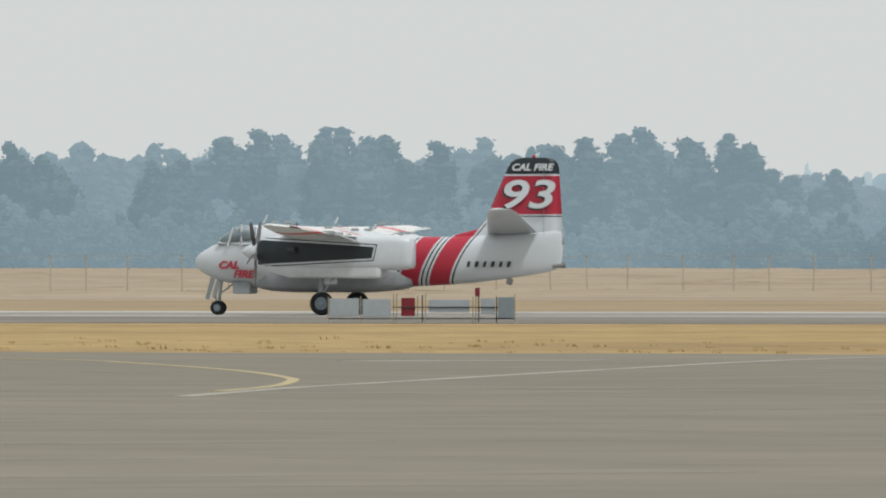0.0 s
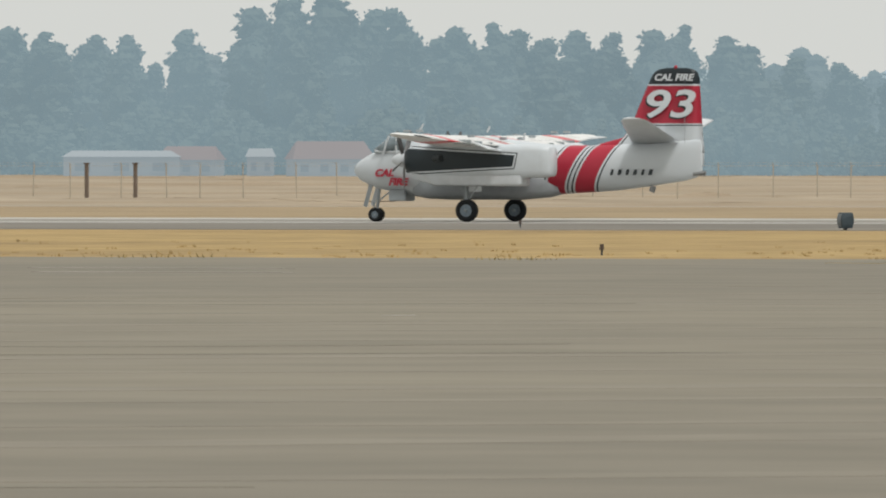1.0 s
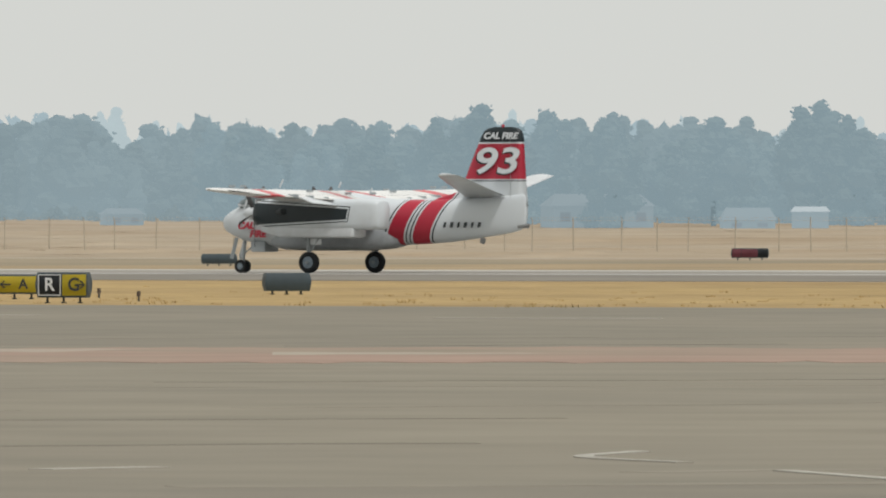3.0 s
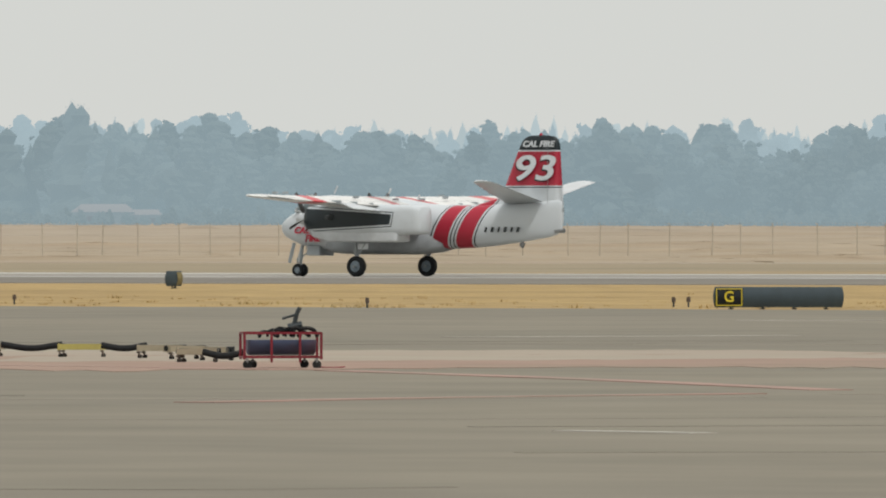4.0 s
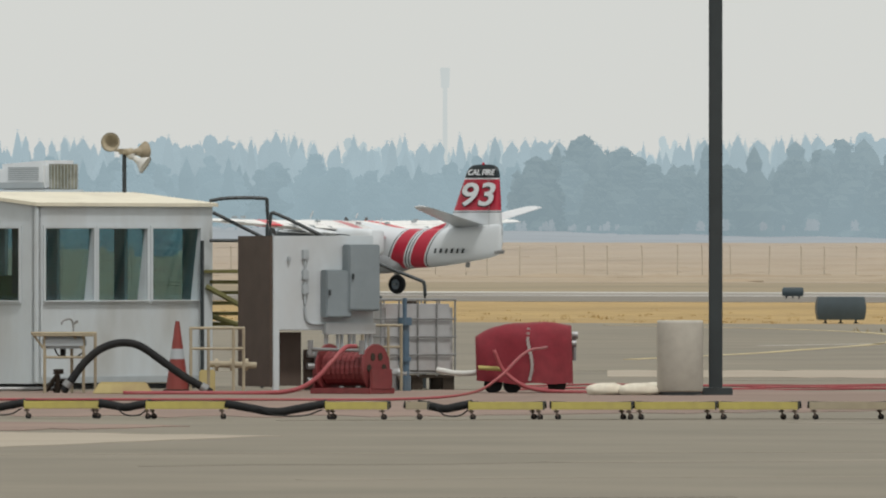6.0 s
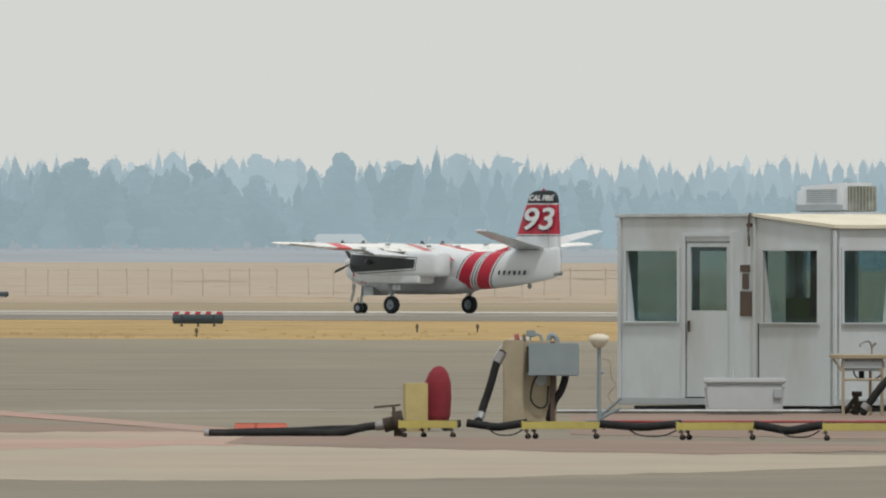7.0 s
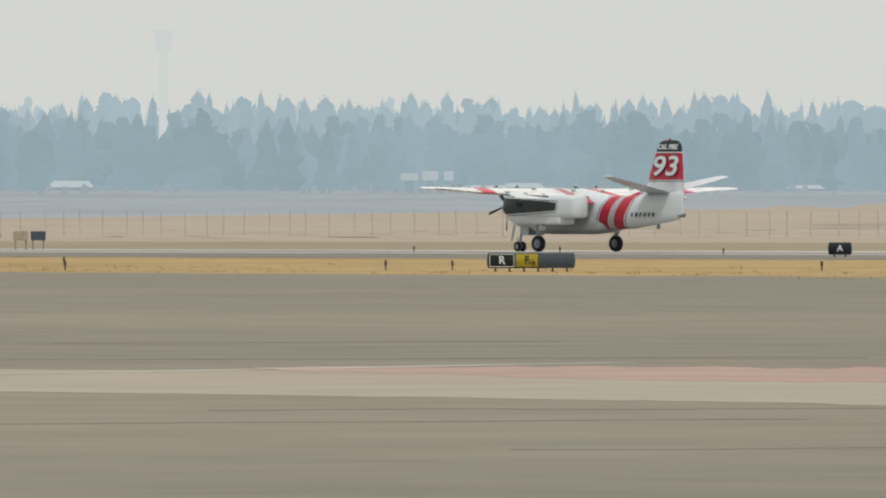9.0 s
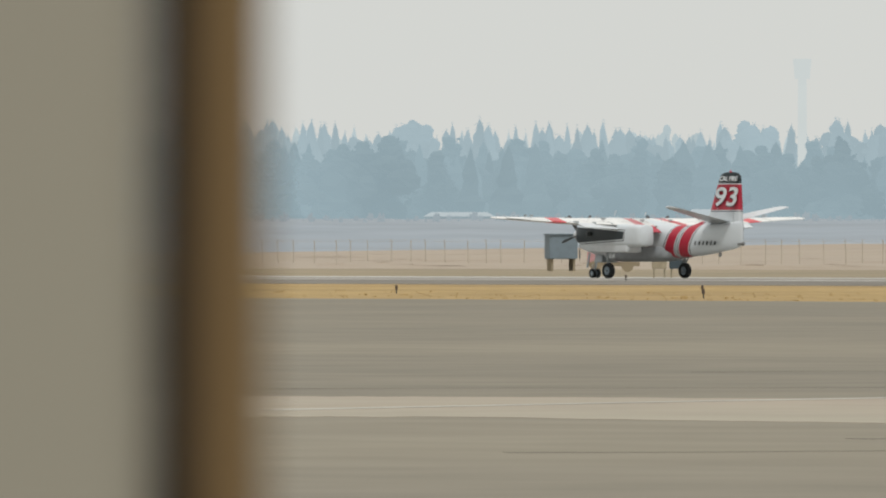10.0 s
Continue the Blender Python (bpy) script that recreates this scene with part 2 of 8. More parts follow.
M["red_mark"] = shader("red_mark", (0.33, 0.205, 0.165), 0.75, grain=0.2, scale=0.6, stain=(0.25, 0.20, 0.155), amount=1.0, stain_scale=0.2)
M["wood_trim"] = shader("wood_trim", (0.165, 0.10, 0.034), 0.6, grain=0.25, scale=6, stain=(0.08, 0.05, 0.02), amount=0.6, stain_scale=3, stretch=(8, 8, 0.4))
M["door_grey"] = shader("door_grey", (0.315, 0.295, 0.238), 0.6, grain=0.06, scale=2, stain=(0.20, 0.17, 0.115), amount=0.5)
M["gasket"] = shader("gasket", (0.03, 0.02, 0.012), 0.8, grain=0.2, scale=8)
M["gate_wood"] = shader("gate_wood", (0.15, 0.115, 0.09), 0.8, grain=0.2, scale=5, stain=(0.09, 0.07, 0.055), amount=0.5)
M["post_steel"] = shader("post_steel", (0.40, 0.35, 0.28), 0.7, grain=0.15, scale=4, stain=(0.34, 0.285, 0.22), amount=0.5)
M["apron"] = shader("apron", (0.195, 0.175, 0.137), 0.9, grain=0.14, scale=0.30, stain=(0.250, 0.222, 0.168), amount=0.9, stain_scale=0.022, bump=0.05, spec=0.25)
M["tar_seam"] = shader("tar_seam", (0.172, 0.156, 0.121), 0.9, grain=0.15, scale=0.5, stain=(0.195, 0.177, 0.134), amount=1.0, stain_scale=0.1, spec=0.25)
M["tyre_track"] = shader("tyre_track", (0.234, 0.210, 0.167), 0.9, grain=0.15, scale=0.5, stain=(0.200, 0.180, 0.141), amount=1.0, stain_scale=0.08, spec=0.25)
M["runway"] = shader("runway", (0.250, 0.235, 0.205), 0.85, grain=0.2, scale=0.12, stain=(0.315, 0.295, 0.26), amount=0.9, stain_scale=0.02, spec=0.3)
M["concrete"] = shader("concrete", (0.335, 0.302, 0.238), 0.9, grain=0.08, scale=0.4, stain=(0.345, 0.245, 0.198), amount=0.7, stain_scale=0.03, spec=0.25)
M["pink_concrete"] = shader("pink_concrete", (0.375, 0.258, 0.212), 0.9, grain=0.16, scale=0.3, stain=(0.325, 0.282, 0.222), amount=1.0, stain_scale=0.12, spec=0.25)
M["dye_brown"] = shader("dye_brown", (0.215, 0.160, 0.130), 0.9, grain=0.14, scale=0.4, stain=(0.26, 0.18, 0.148), amount=0.9, stain_scale=0.09, spec=0.25)
M["faint_pink"] = shader("faint_pink", (0.31, 0.215, 0.168), 0.9, grain=0.14, scale=0.3, stain=(0.245, 0.205, 0.155), amount=1.0, stain_scale=0.07, spec=0.25)
M["field"] = shader("field", (0.352, 0.290, 0.213), 0.95, grain=0.20, scale=0.09, stain=(0.315, 0.240, 0.160), amount=1.0, stain_scale=0.02, spec=0.1)
fn, fl = M["field"].node_tree.nodes, M["field"].node_tree.links
west = fn.new("ShaderNodeMapRange")  # smoke haze painted into the grass colour, a pale pinkish straw towards the west
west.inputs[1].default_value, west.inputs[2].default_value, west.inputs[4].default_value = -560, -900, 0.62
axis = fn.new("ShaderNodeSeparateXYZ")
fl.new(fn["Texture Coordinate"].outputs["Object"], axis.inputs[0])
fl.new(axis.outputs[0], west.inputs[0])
haze_mix = fn.new("ShaderNodeMix")
haze_mix.data_type = "RGBA"
haze_mix.inputs[7].default_value = (0.375, 0.325, 0.275, 1)
fl.new(west.outputs[0], haze_mix.inputs[0])
fl.new(fn["Principled BSDF"].inputs["Base Color"].links[0].from_socket, haze_mix.inputs[6])
fl.new(haze_mix.outputs[2], fn["Principled BSDF"].inputs["Base Color"])
M["strip_grass"] = shader("strip_grass", (0.378, 0.270, 0.124), 0.95, grain=0.34, scale=0.5, stain=(0.275, 0.195, 0.098), amount=1.0, stain_scale=0.045, spec=0.1)
M["verge"] = shader("verge", (0.288, 0.240, 0.166), 0.95, grain=0.18, scale=0.1, stain=(0.225, 0.192, 0.137), amount=0.9, stain_scale=0.014, spec=0.1)
M["verge_gold"] = shader("verge_gold", (0.322, 0.246, 0.152), 0.95, grain=0.30, scale=0.1, stain=(0.29, 0.225, 0.145), amount=0.9, stain_scale=0.02, spec=0.1)
M["shoulder"] = shader("shoulder", (0.172, 0.156, 0.132), 0.9, grain=0.2, scale=0.15, stain=(0.215, 0.195, 0.162), amount=0.8, stain_scale=0.03, spec=0.3)
M["straw"] = shader("straw", (0.43, 0.30, 0.13), 0.95, grain=0.2, scale=2, stain=(0.33, 0.23, 0.10), amount=0.6, stain_scale=0.1, spec=0.1)
M["scrub"] = shader("scrub", (0.35, 0.262, 0.115), 0.95, grain=0.2, scale=2, spec=0.1)


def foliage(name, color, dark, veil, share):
    """Distant foliage and buildings, a backdrop beyond a kilometre. Smoke haze over them is painted in as emission."""
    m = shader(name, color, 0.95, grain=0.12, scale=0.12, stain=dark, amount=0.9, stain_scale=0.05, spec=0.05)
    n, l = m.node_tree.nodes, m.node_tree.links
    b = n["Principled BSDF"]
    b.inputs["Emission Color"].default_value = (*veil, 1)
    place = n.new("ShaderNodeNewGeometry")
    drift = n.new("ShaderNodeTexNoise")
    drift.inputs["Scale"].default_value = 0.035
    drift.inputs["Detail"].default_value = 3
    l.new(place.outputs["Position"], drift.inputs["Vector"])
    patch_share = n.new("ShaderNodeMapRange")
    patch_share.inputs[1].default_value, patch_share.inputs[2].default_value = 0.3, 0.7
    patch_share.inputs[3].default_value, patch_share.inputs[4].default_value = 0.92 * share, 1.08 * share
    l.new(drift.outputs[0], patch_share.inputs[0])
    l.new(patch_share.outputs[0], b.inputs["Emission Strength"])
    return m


# one foliage at growing distance: paler emission stands for thicker smoke haze
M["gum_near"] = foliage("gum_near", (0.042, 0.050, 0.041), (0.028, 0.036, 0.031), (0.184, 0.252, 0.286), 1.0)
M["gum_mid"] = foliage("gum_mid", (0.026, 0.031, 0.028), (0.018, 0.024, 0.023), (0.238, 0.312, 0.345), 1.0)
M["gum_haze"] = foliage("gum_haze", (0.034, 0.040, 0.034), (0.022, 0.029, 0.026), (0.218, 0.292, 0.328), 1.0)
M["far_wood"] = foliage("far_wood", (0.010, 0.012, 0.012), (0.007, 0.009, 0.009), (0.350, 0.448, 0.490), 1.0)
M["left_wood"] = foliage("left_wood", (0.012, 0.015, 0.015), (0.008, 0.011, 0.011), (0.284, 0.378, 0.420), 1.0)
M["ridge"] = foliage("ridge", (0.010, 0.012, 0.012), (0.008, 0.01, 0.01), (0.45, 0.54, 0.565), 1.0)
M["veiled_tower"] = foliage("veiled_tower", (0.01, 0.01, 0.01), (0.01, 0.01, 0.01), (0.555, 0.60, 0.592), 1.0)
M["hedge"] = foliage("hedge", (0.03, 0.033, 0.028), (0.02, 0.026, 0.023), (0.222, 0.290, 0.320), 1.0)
# far walls, roofs and windows: smoke haze is put into their emission
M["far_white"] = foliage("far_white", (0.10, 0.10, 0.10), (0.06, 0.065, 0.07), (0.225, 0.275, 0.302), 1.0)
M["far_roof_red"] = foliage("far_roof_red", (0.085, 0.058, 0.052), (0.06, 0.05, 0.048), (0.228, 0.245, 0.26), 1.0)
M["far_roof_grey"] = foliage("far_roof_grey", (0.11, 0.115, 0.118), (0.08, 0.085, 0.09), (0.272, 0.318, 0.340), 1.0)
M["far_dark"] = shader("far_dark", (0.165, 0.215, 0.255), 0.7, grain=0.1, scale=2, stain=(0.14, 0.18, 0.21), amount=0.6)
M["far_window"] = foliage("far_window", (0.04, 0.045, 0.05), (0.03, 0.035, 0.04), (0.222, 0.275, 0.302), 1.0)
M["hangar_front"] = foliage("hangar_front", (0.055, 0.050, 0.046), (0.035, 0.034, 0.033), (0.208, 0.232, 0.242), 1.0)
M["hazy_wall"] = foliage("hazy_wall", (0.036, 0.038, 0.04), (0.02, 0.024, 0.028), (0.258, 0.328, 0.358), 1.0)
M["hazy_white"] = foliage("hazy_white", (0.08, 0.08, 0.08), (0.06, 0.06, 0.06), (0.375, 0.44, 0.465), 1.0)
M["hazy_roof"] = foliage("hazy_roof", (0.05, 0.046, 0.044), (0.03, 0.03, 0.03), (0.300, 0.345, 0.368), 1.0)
# red turned pinkish: the haze over it is mixed into the base colour
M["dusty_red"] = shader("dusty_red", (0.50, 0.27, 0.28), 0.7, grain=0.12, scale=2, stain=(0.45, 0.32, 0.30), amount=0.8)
# trunks, scrub and bank also carry their haze as painted-in emission
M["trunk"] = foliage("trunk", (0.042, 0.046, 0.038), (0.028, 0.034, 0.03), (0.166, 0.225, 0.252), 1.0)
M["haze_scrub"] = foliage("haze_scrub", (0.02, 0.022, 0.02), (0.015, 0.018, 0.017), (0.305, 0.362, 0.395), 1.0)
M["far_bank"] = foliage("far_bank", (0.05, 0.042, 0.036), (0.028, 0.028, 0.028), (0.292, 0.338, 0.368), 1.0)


def glass(name, tint, rough=0.0):
    m = bpy.data.materials.new(name)
    m.use_nodes = True
    b = m.node_tree.nodes["Principled BSDF"]
    b.inputs["Base Color"].default_value = (*tint, 1)
    b.inputs["Transmission Weight"].default_value = 1.0
    b.inputs["Roughness"].default_value = rough
    b.inputs["IOR"].default_value = 1.45
    return m


M["tint_glass"] = glass("tint_glass", (0.32, 0.53, 0.55))
M["clear_glass"] = glass("clear_glass", (0.86, 0.92, 0.92))
# opaque cockpit glazing, with reflected sky painted in as pale patches
M["canopy_glass"] = shader("canopy_glass", (0.20, 0.245, 0.265), 0.1, grain=0.25, scale=4, stain=(0.42, 0.47, 0.49), amount=0.8, stain_scale=2.2)

# ---- building aids ----


def part(name, bm, mat, parent=None, label="", smooth=False):
    me = bpy.data.meshes.new(name)
    bmesh.ops.recalc_face_normals(bm, faces=bm.faces)
    for fc in bm.faces:
        fc.smooth = smooth
    bm.to_mesh(me)
    bm.free()
    me.materials.append(M[mat] if isinstance(mat, str) else mat)
    ob = new(name, me)
    if parent:
        ob.parent = parent
    return tagged(ob, label)


def again(ob, parent, m=None):
    """One more part on the same mesh."""
    o = new(ob.name.split(".")[0], ob.data)
    o.parent = parent
    if m is not None:
        o.matrix_basis = m
    return o


def thing(name, m, label, category, group="", kind=""):
    ob = new(name)
    ob.empty_display_size = 0.2
    ob.matrix_basis = m
    return tagged(ob, label, category, group, kind)


def spot(bearing, far, turn=0.0, z=0.0):
    """Site plan: bearing from the viewing point in degrees to the left of +y, distance in metres. Local x runs across, y away."""
    a = radians(bearing)
    return pose(-far * math.sin(a), far * math.cos(a), z, 0, 0, bearing + turn)


def box(bm, c, s, bevel=0.0, rot=(0, 0, 0)):
    m = pose(*c, *rot) @ Matrix.Diagonal((*s, 1))
    vs = bmesh.ops.create_cube(bm, size=1, matrix=m)["verts"]
    if bevel:
        es = {e for v in vs for e in v.link_edges}
        bmesh.ops.bevel(bm, geom=list(es), offset=bevel, segments=2, affect="EDGES", clamp_overlap=True)
    return bm


def rod(bm, a, b, r, r2=None, seg=10):
    a, b = Vector(a), Vector(b)
    d = b - a
    m = Matrix.Translation((a + b) / 2) @ d.to_track_quat("Z", "Y").to_matrix().to_4x4()
    bmesh.ops.create_cone(bm, cap_ends=True, segments=seg, radius1=r, radius2=r if r2 is None else r2, depth=d.length, matrix=m)
    return bm


def smooth_line(pts, steps=6):
    p = [Vector(q) for q in pts]
    p = [2 * p[0] - p[1], *p, 2 * p[-1] - p[-2]]
    out = []
    for i in range(1, len(p) - 2):
        for k in range(steps):
            t = k / steps
            a, b, c, d = p[i - 1:i + 3]
            out.append(0.5 * (2 * b + (c - a) * t + (2 * a - 5 * b + 4 * c - d) * t * t + (3 * b - a - 3 * c + d) * t ** 3))
    return out + [p[-2]]


def sweep(bm, pts, r, seg=8, steps=6):
    line = smooth_line(pts, steps)
    rings = []
    for i, q in enumerate(line):
        d = (line[min(i + 1, len(line) - 1)] - line[max(i - 1, 0)]).normalized()
        side = d.cross(Vector((0, 0, 1)))
        side = side.normalized() if side.length > 1e-3 else Vector((1, 0, 0))
        up = side.cross(d)
        rings.append([bm.verts.new(q + r * (math.cos(a) * side + math.sin(a) * up)) for a in [2 * math.pi * k / seg for k in range(seg)]])
    skin(bm, rings)
    return bm


def skin(bm, rings, caps=True):
    for a, b in zip(rings, rings[1:]):
        n = len(a)
        for k in range(n):
            bm.faces.new((a[k], a[(k + 1) % n], b[(k + 1) % n], b[k]))
    if caps:
        bm.faces.new(rings[0][::-1])
        bm.faces.new(rings[-1])
    return bm


def body(bm, stations, y0=0.0, seg=28, power=2.6):
    """Loft along x: stations of x, bottom, top, half width."""
    rings = []
    for x, zb, zt, hw in stations:
        zc, hh = (zb + zt) / 2, (zt - zb) / 2
        ring = []
        for k in range(seg):
            a = 2 * math.pi * k / seg
            c, s = math.cos(a), math.sin(a)
            e = 2 / power
            ring.append(bm.verts.new((x, y0 + hw * math.copysign(abs(c) ** e, c), zc + hh * math.copysign(abs(s) ** e, s))))
        rings.append(ring)
    return skin(bm, rings)


FOIL = [(1, 0), (0.85, 0.035), (0.6, 0.085), (0.35, 0.115), (0.15, 0.095), (0.04, 0.055), (0, 0), (0.04, -0.035), (0.15, -0.05), (0.35, -0.055), (0.6, -0.04), (0.85, -0.015)]


def blade(bm, stations, fat=1.0, upright=False, tip_up=0.0):
    """Loft of aerofoil sections: span position, leading edge, trailing edge, height (or, upright, side offset); tip_up: incidence."""
    rings = []
    for q, le, te, h in stations:
        ch = te - le
        ring = []
        for cx, cz in FOIL:
            x, t = le + ch * cx, ch * (cz * fat - tip_up * (cx - 0.3))
            ring.append(bm.verts.new((x, t + h, q) if upright else (x, q, h + t)))
        rings.append(ring)
    return skin(bm, rings)


def lettering(name, text, size, mat, parent, m, shear=0.0, bold=0.0, width=1.0, thick=0.004, label=""):
    cu = bpy.data.curves.new(name, "FONT")
    cu.body, cu.size, cu.shear, cu.offset, cu.extrude = text, size, shear, bold, thick
    cu.align_x, cu.align_y = "CENTER", "CENTER"
    tmp = bpy.data.objects.new(name, cu)
    scene.collection.objects.link(tmp)
    me = bpy.data.meshes.new_from_object(tmp.evaluated_get(bpy.context.evaluated_depsgraph_get()))
    bpy.data.objects.remove(tmp)
    me.transform(Matrix.Diagonal((width, 1, 1, 1)))
    me.materials.clear()
    me.materials.append(M[mat] if isinstance(mat, str) else mat)
    ob = new(name, me)
    ob.parent = parent
    ob.matrix_basis = m
    return tagged(ob, label)

# ---- ground, pavements and markings ----


def rise(x, y):
    """The land lifts gently beyond the boundary fence, more towards the left."""
    if y < 850:
        return 0.0
    far = math.hypot(x, y)
    b = math.degrees(math.atan2(-x, y))
    k = min((1 - 850 / y) * far / 450, 1)
    k = k * k * (3 - 2 * k)
    return k * min(max(1.55 + (b - 18) * 0.050, 1.2), 3.4) * max(min(far, 3000) / 1400, 0.63)


def ground_mesh():
    bm = bmesh.new()
    xs = [-6000, -4000, -3000] + list(range(-2600, 401, 50)) + [1000, 2500, 6000]
    ys = [-6000, -2000, -400, 0, 400, 700, 850] + list(range(880, 2400, 30)) + [2600, 3000, 3600, 4800, 6000]
    grid = [[bm.verts.new((x, y, rise(x, y))) for x in xs] for y in ys]
    for r0, r1 in zip(grid, grid[1:]):
        for k in range(len(xs) - 1):
            bm.faces.new((r0[k], r0[k + 1], r1[k + 1], r1[k]))
    return bm


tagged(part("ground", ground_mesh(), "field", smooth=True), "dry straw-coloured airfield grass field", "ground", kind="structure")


def skirt(bm):
    """Turn the outline down into the ground, so that no sheet floats."""
    edges = [e for e in bm.edges if e.is_boundary]
    made = bmesh.ops.extrude_edge_only(bm, edges=edges)["geom"]
    for v in made:
        if isinstance(v, bmesh.types.BMVert):
            v.co.z -= 0.06
    return bm


def slab(name, corners, mat, z, label, category):
    bm = bmesh.new()
    bm.faces.new([bm.verts.new((x, y, z)) for x, y in corners])
    skirt(bm)
    return tagged(part(name, bm, mat), label, category, kind="structure")


def polar(b, r):
    a = radians(b)
    return -r * math.sin(a), r * math.cos(a)


def wavy(x0, x1, y0, y1, step, amp, seed):
    rnd = random.Random(seed)
    n = int(abs(x1 - x0) / step)
    return [(x0 + (x1 - x0) * k / n, y0 + (y1 - y0) * k / n + rnd.uniform(-amp, amp)) for k in range(n + 1)]


# apron edge runs slightly off the runway's line
slab("apron", [(300, -200), (300, 242)] + wavy(200, -900, 250, 329, 4, 0.9, 3) + [(-900, -200)], "apron", 0.006, "worn grey-brown asphalt apron", "apron")
slab("grass_strip", [(400, 235)] + [(400, 398)] + wavy(400, -1500, 398, 396, 5, 1.0, 5) + [(-1500, 380), (-1500, 370)], "strip_grass", 0.003, "golden dry grass strip between apron and runway", "grass")
slab("runway_shoulder", [(600, 399), (600, 444), (-2200, 444), (-2200, 399)], "shoulder", 0.014, "dark asphalt on the near side of the runway", "runway")
slab("runway", [(600, 402), (600, 478), (-2200, 478), (-2200, 402)], "runway", 0.010, "weathered grey asphalt runway", "runway")
slab("verge", [(600, 486), (600, 640), (-280, 640), (-330, 486)], "verge_gold", 0.004, "golden brown grass beside the runway", "grass")
slab("verge", [(-330, 486), (-280, 640), (-2200, 640), (-2200, 486)], "verge", 0.004, "mown dull brown grass beside the runway", "grass")
slab("perimeter_road", [(600, 648), (600, 660), (-2200, 660), (-2200, 648)], "concrete", 0.008, "pale dusty perimeter track", "road")


def stripe(name, pts, width, mat, z, label, steps=8):
    """Painted line of even width along a plan polyline."""
    line = smooth_line([(x, y, 0) for x, y in pts], steps) if steps else [Vector((x, y, 0)) for x, y in pts]
    bm = bmesh.new()
    rows = []
    for i, q in enumerate(line):
        d = (line[min(i + 1, len(line) - 1)] - line[max(i - 1, 0)]).normalized()
        s = Vector((-d.y, d.x, 0)) * width / 2
        rows.append((bm.verts.new((q.x + s.x, q.y + s.y, z)), bm.verts.new((q.x - s.x, q.y - s.y, z))))
    for a, b in zip(rows, rows[1:]):
        bm.faces.new((a[0], a[1], b[1], b[0]))
    skirt(bm)
    return tagged(part(name, bm, mat), label, "marking", kind="structure")


def pl(*pairs):
    return [polar(b, r) for b, r in pairs]


# broad pale strips painted where the mirage reflects the sky on the runway
stripe("runway_line", [(500, 452), (-2000, 452)], 6, "runway_white", 0.018, "pale runway strip whitened as a mirage of the sky", 0)
stripe("runway_line", [(500, 486), (-2000, 486)], 13, "runway_edge", 0.018, "bright runway edge widened and whitened as a mirage of the sky", 0)
stripe("taxi_line", pl((19.67, 276), (18.94, 271.5), (18.55, 266.7), (18.21, 260.7), (17.89, 249.3), (17.65, 240), (17.48, 231.7), (17.37, 223.8), (17.32, 217.4), (17.38, 208.5), (17.5, 203), (17.65, 198.6)), 0.2, "yellow_mark", 0.016, "pale yellow looping taxi guide line on the apron", 5)
stripe("taxi_line", pl((17.8, 191), (17.33, 203.9), (16.88, 214.3), (16.39, 227), (15.83, 242.7), (15.29, 259), (14.7, 272)), 0.24, "white_mark", 0.016, "faded white taxi line on the apron")
stripe("taxi_line", pl((38.6, 348), (37.98, 334), (37.61, 322.5), (37.42, 311.5), (37.33, 301.3), (37.315, 293.6), (37.37, 282.7), (37.54, 271), (37.78, 260.2), (37.98, 251.7), (38.5, 238)), 0.26, "yellow_mark", 0.016, "pale yellow looping taxi guide line on the apron", 5)
for b0, r0, b1, r1, w in ((17.11, 259, 15.97, 261, 0.9), (23.08, 252, 22.0, 250, 0.9), (23.1, 262.5, 22.0, 260, 0.8), (28.60, 273, 27.62, 272.5, 0.8), (26.5, 266, 25.5, 266, 0.8), (31.26, 283, 30.3, 283, 0.8),
                          (26.0, 291, 25.0, 287, 0.8), (25.12, 179, 24.67, 181, 0.5), (21.6, 176.5, 21.45, 176.5, 0.5), (32.5, 239, 31.0, 243, 0.8), (32.0, 128, 31.4, 126.5, 0.5), (30.3, 105, 29.8, 106, 0.4),
                          (37.9, 272, 36.0, 296, 0.9), (36.6, 290, 35.2, 292, 0.9), (45.1, 184, 43.0, 188, 0.8), (46.9, 176, 45.0, 181, 0.8), (45.9, 185, 43.3, 189, 0.6), (52.5, 155, 48.2, 175, 0.9)):
    stripe("paint_line", pl((b0, r0), ((b0 + b1) / 2, (r0 + r1) / 2), (b1, r1)), w * 0.7, "white_mark", 0.016, "faded white paint line on the apron", 3)
stripe("chevron_line", pl((27.52, 108.0), (27.96, 110.6), (27.71, 113.3)), 0.16, "white_mark", 0.017, "worn white angled paint mark", 4)
stripe("chevron_line", pl((27.1, 104.5), (26.55, 100.5), (26.0, 97)), 0.16, "white_mark", 0.017, "worn white angled paint mark", 4)


def patch(name, outer, mat, z, label):
    return slab(name, [polar(b, r) for b, r in outer], mat, z, label, "pavement")


def ragged(pairs, seed, amp=0.8, step=0.12):
    """An outline in plan with a broken edge."""
    rnd = random.Random(seed)
    out = []
    for (b0, r0), (b1, r1) in zip(pairs, pairs[1:] + pairs[:1]):
        n = max(1, int(abs(b1 - b0) / step))
        out += [(b0 + (b1 - b0) * k / n, r0 + (r1 - r0) * k / n + (rnd.uniform(-amp, amp) if k else 0)) for k in range(n)]
    return out


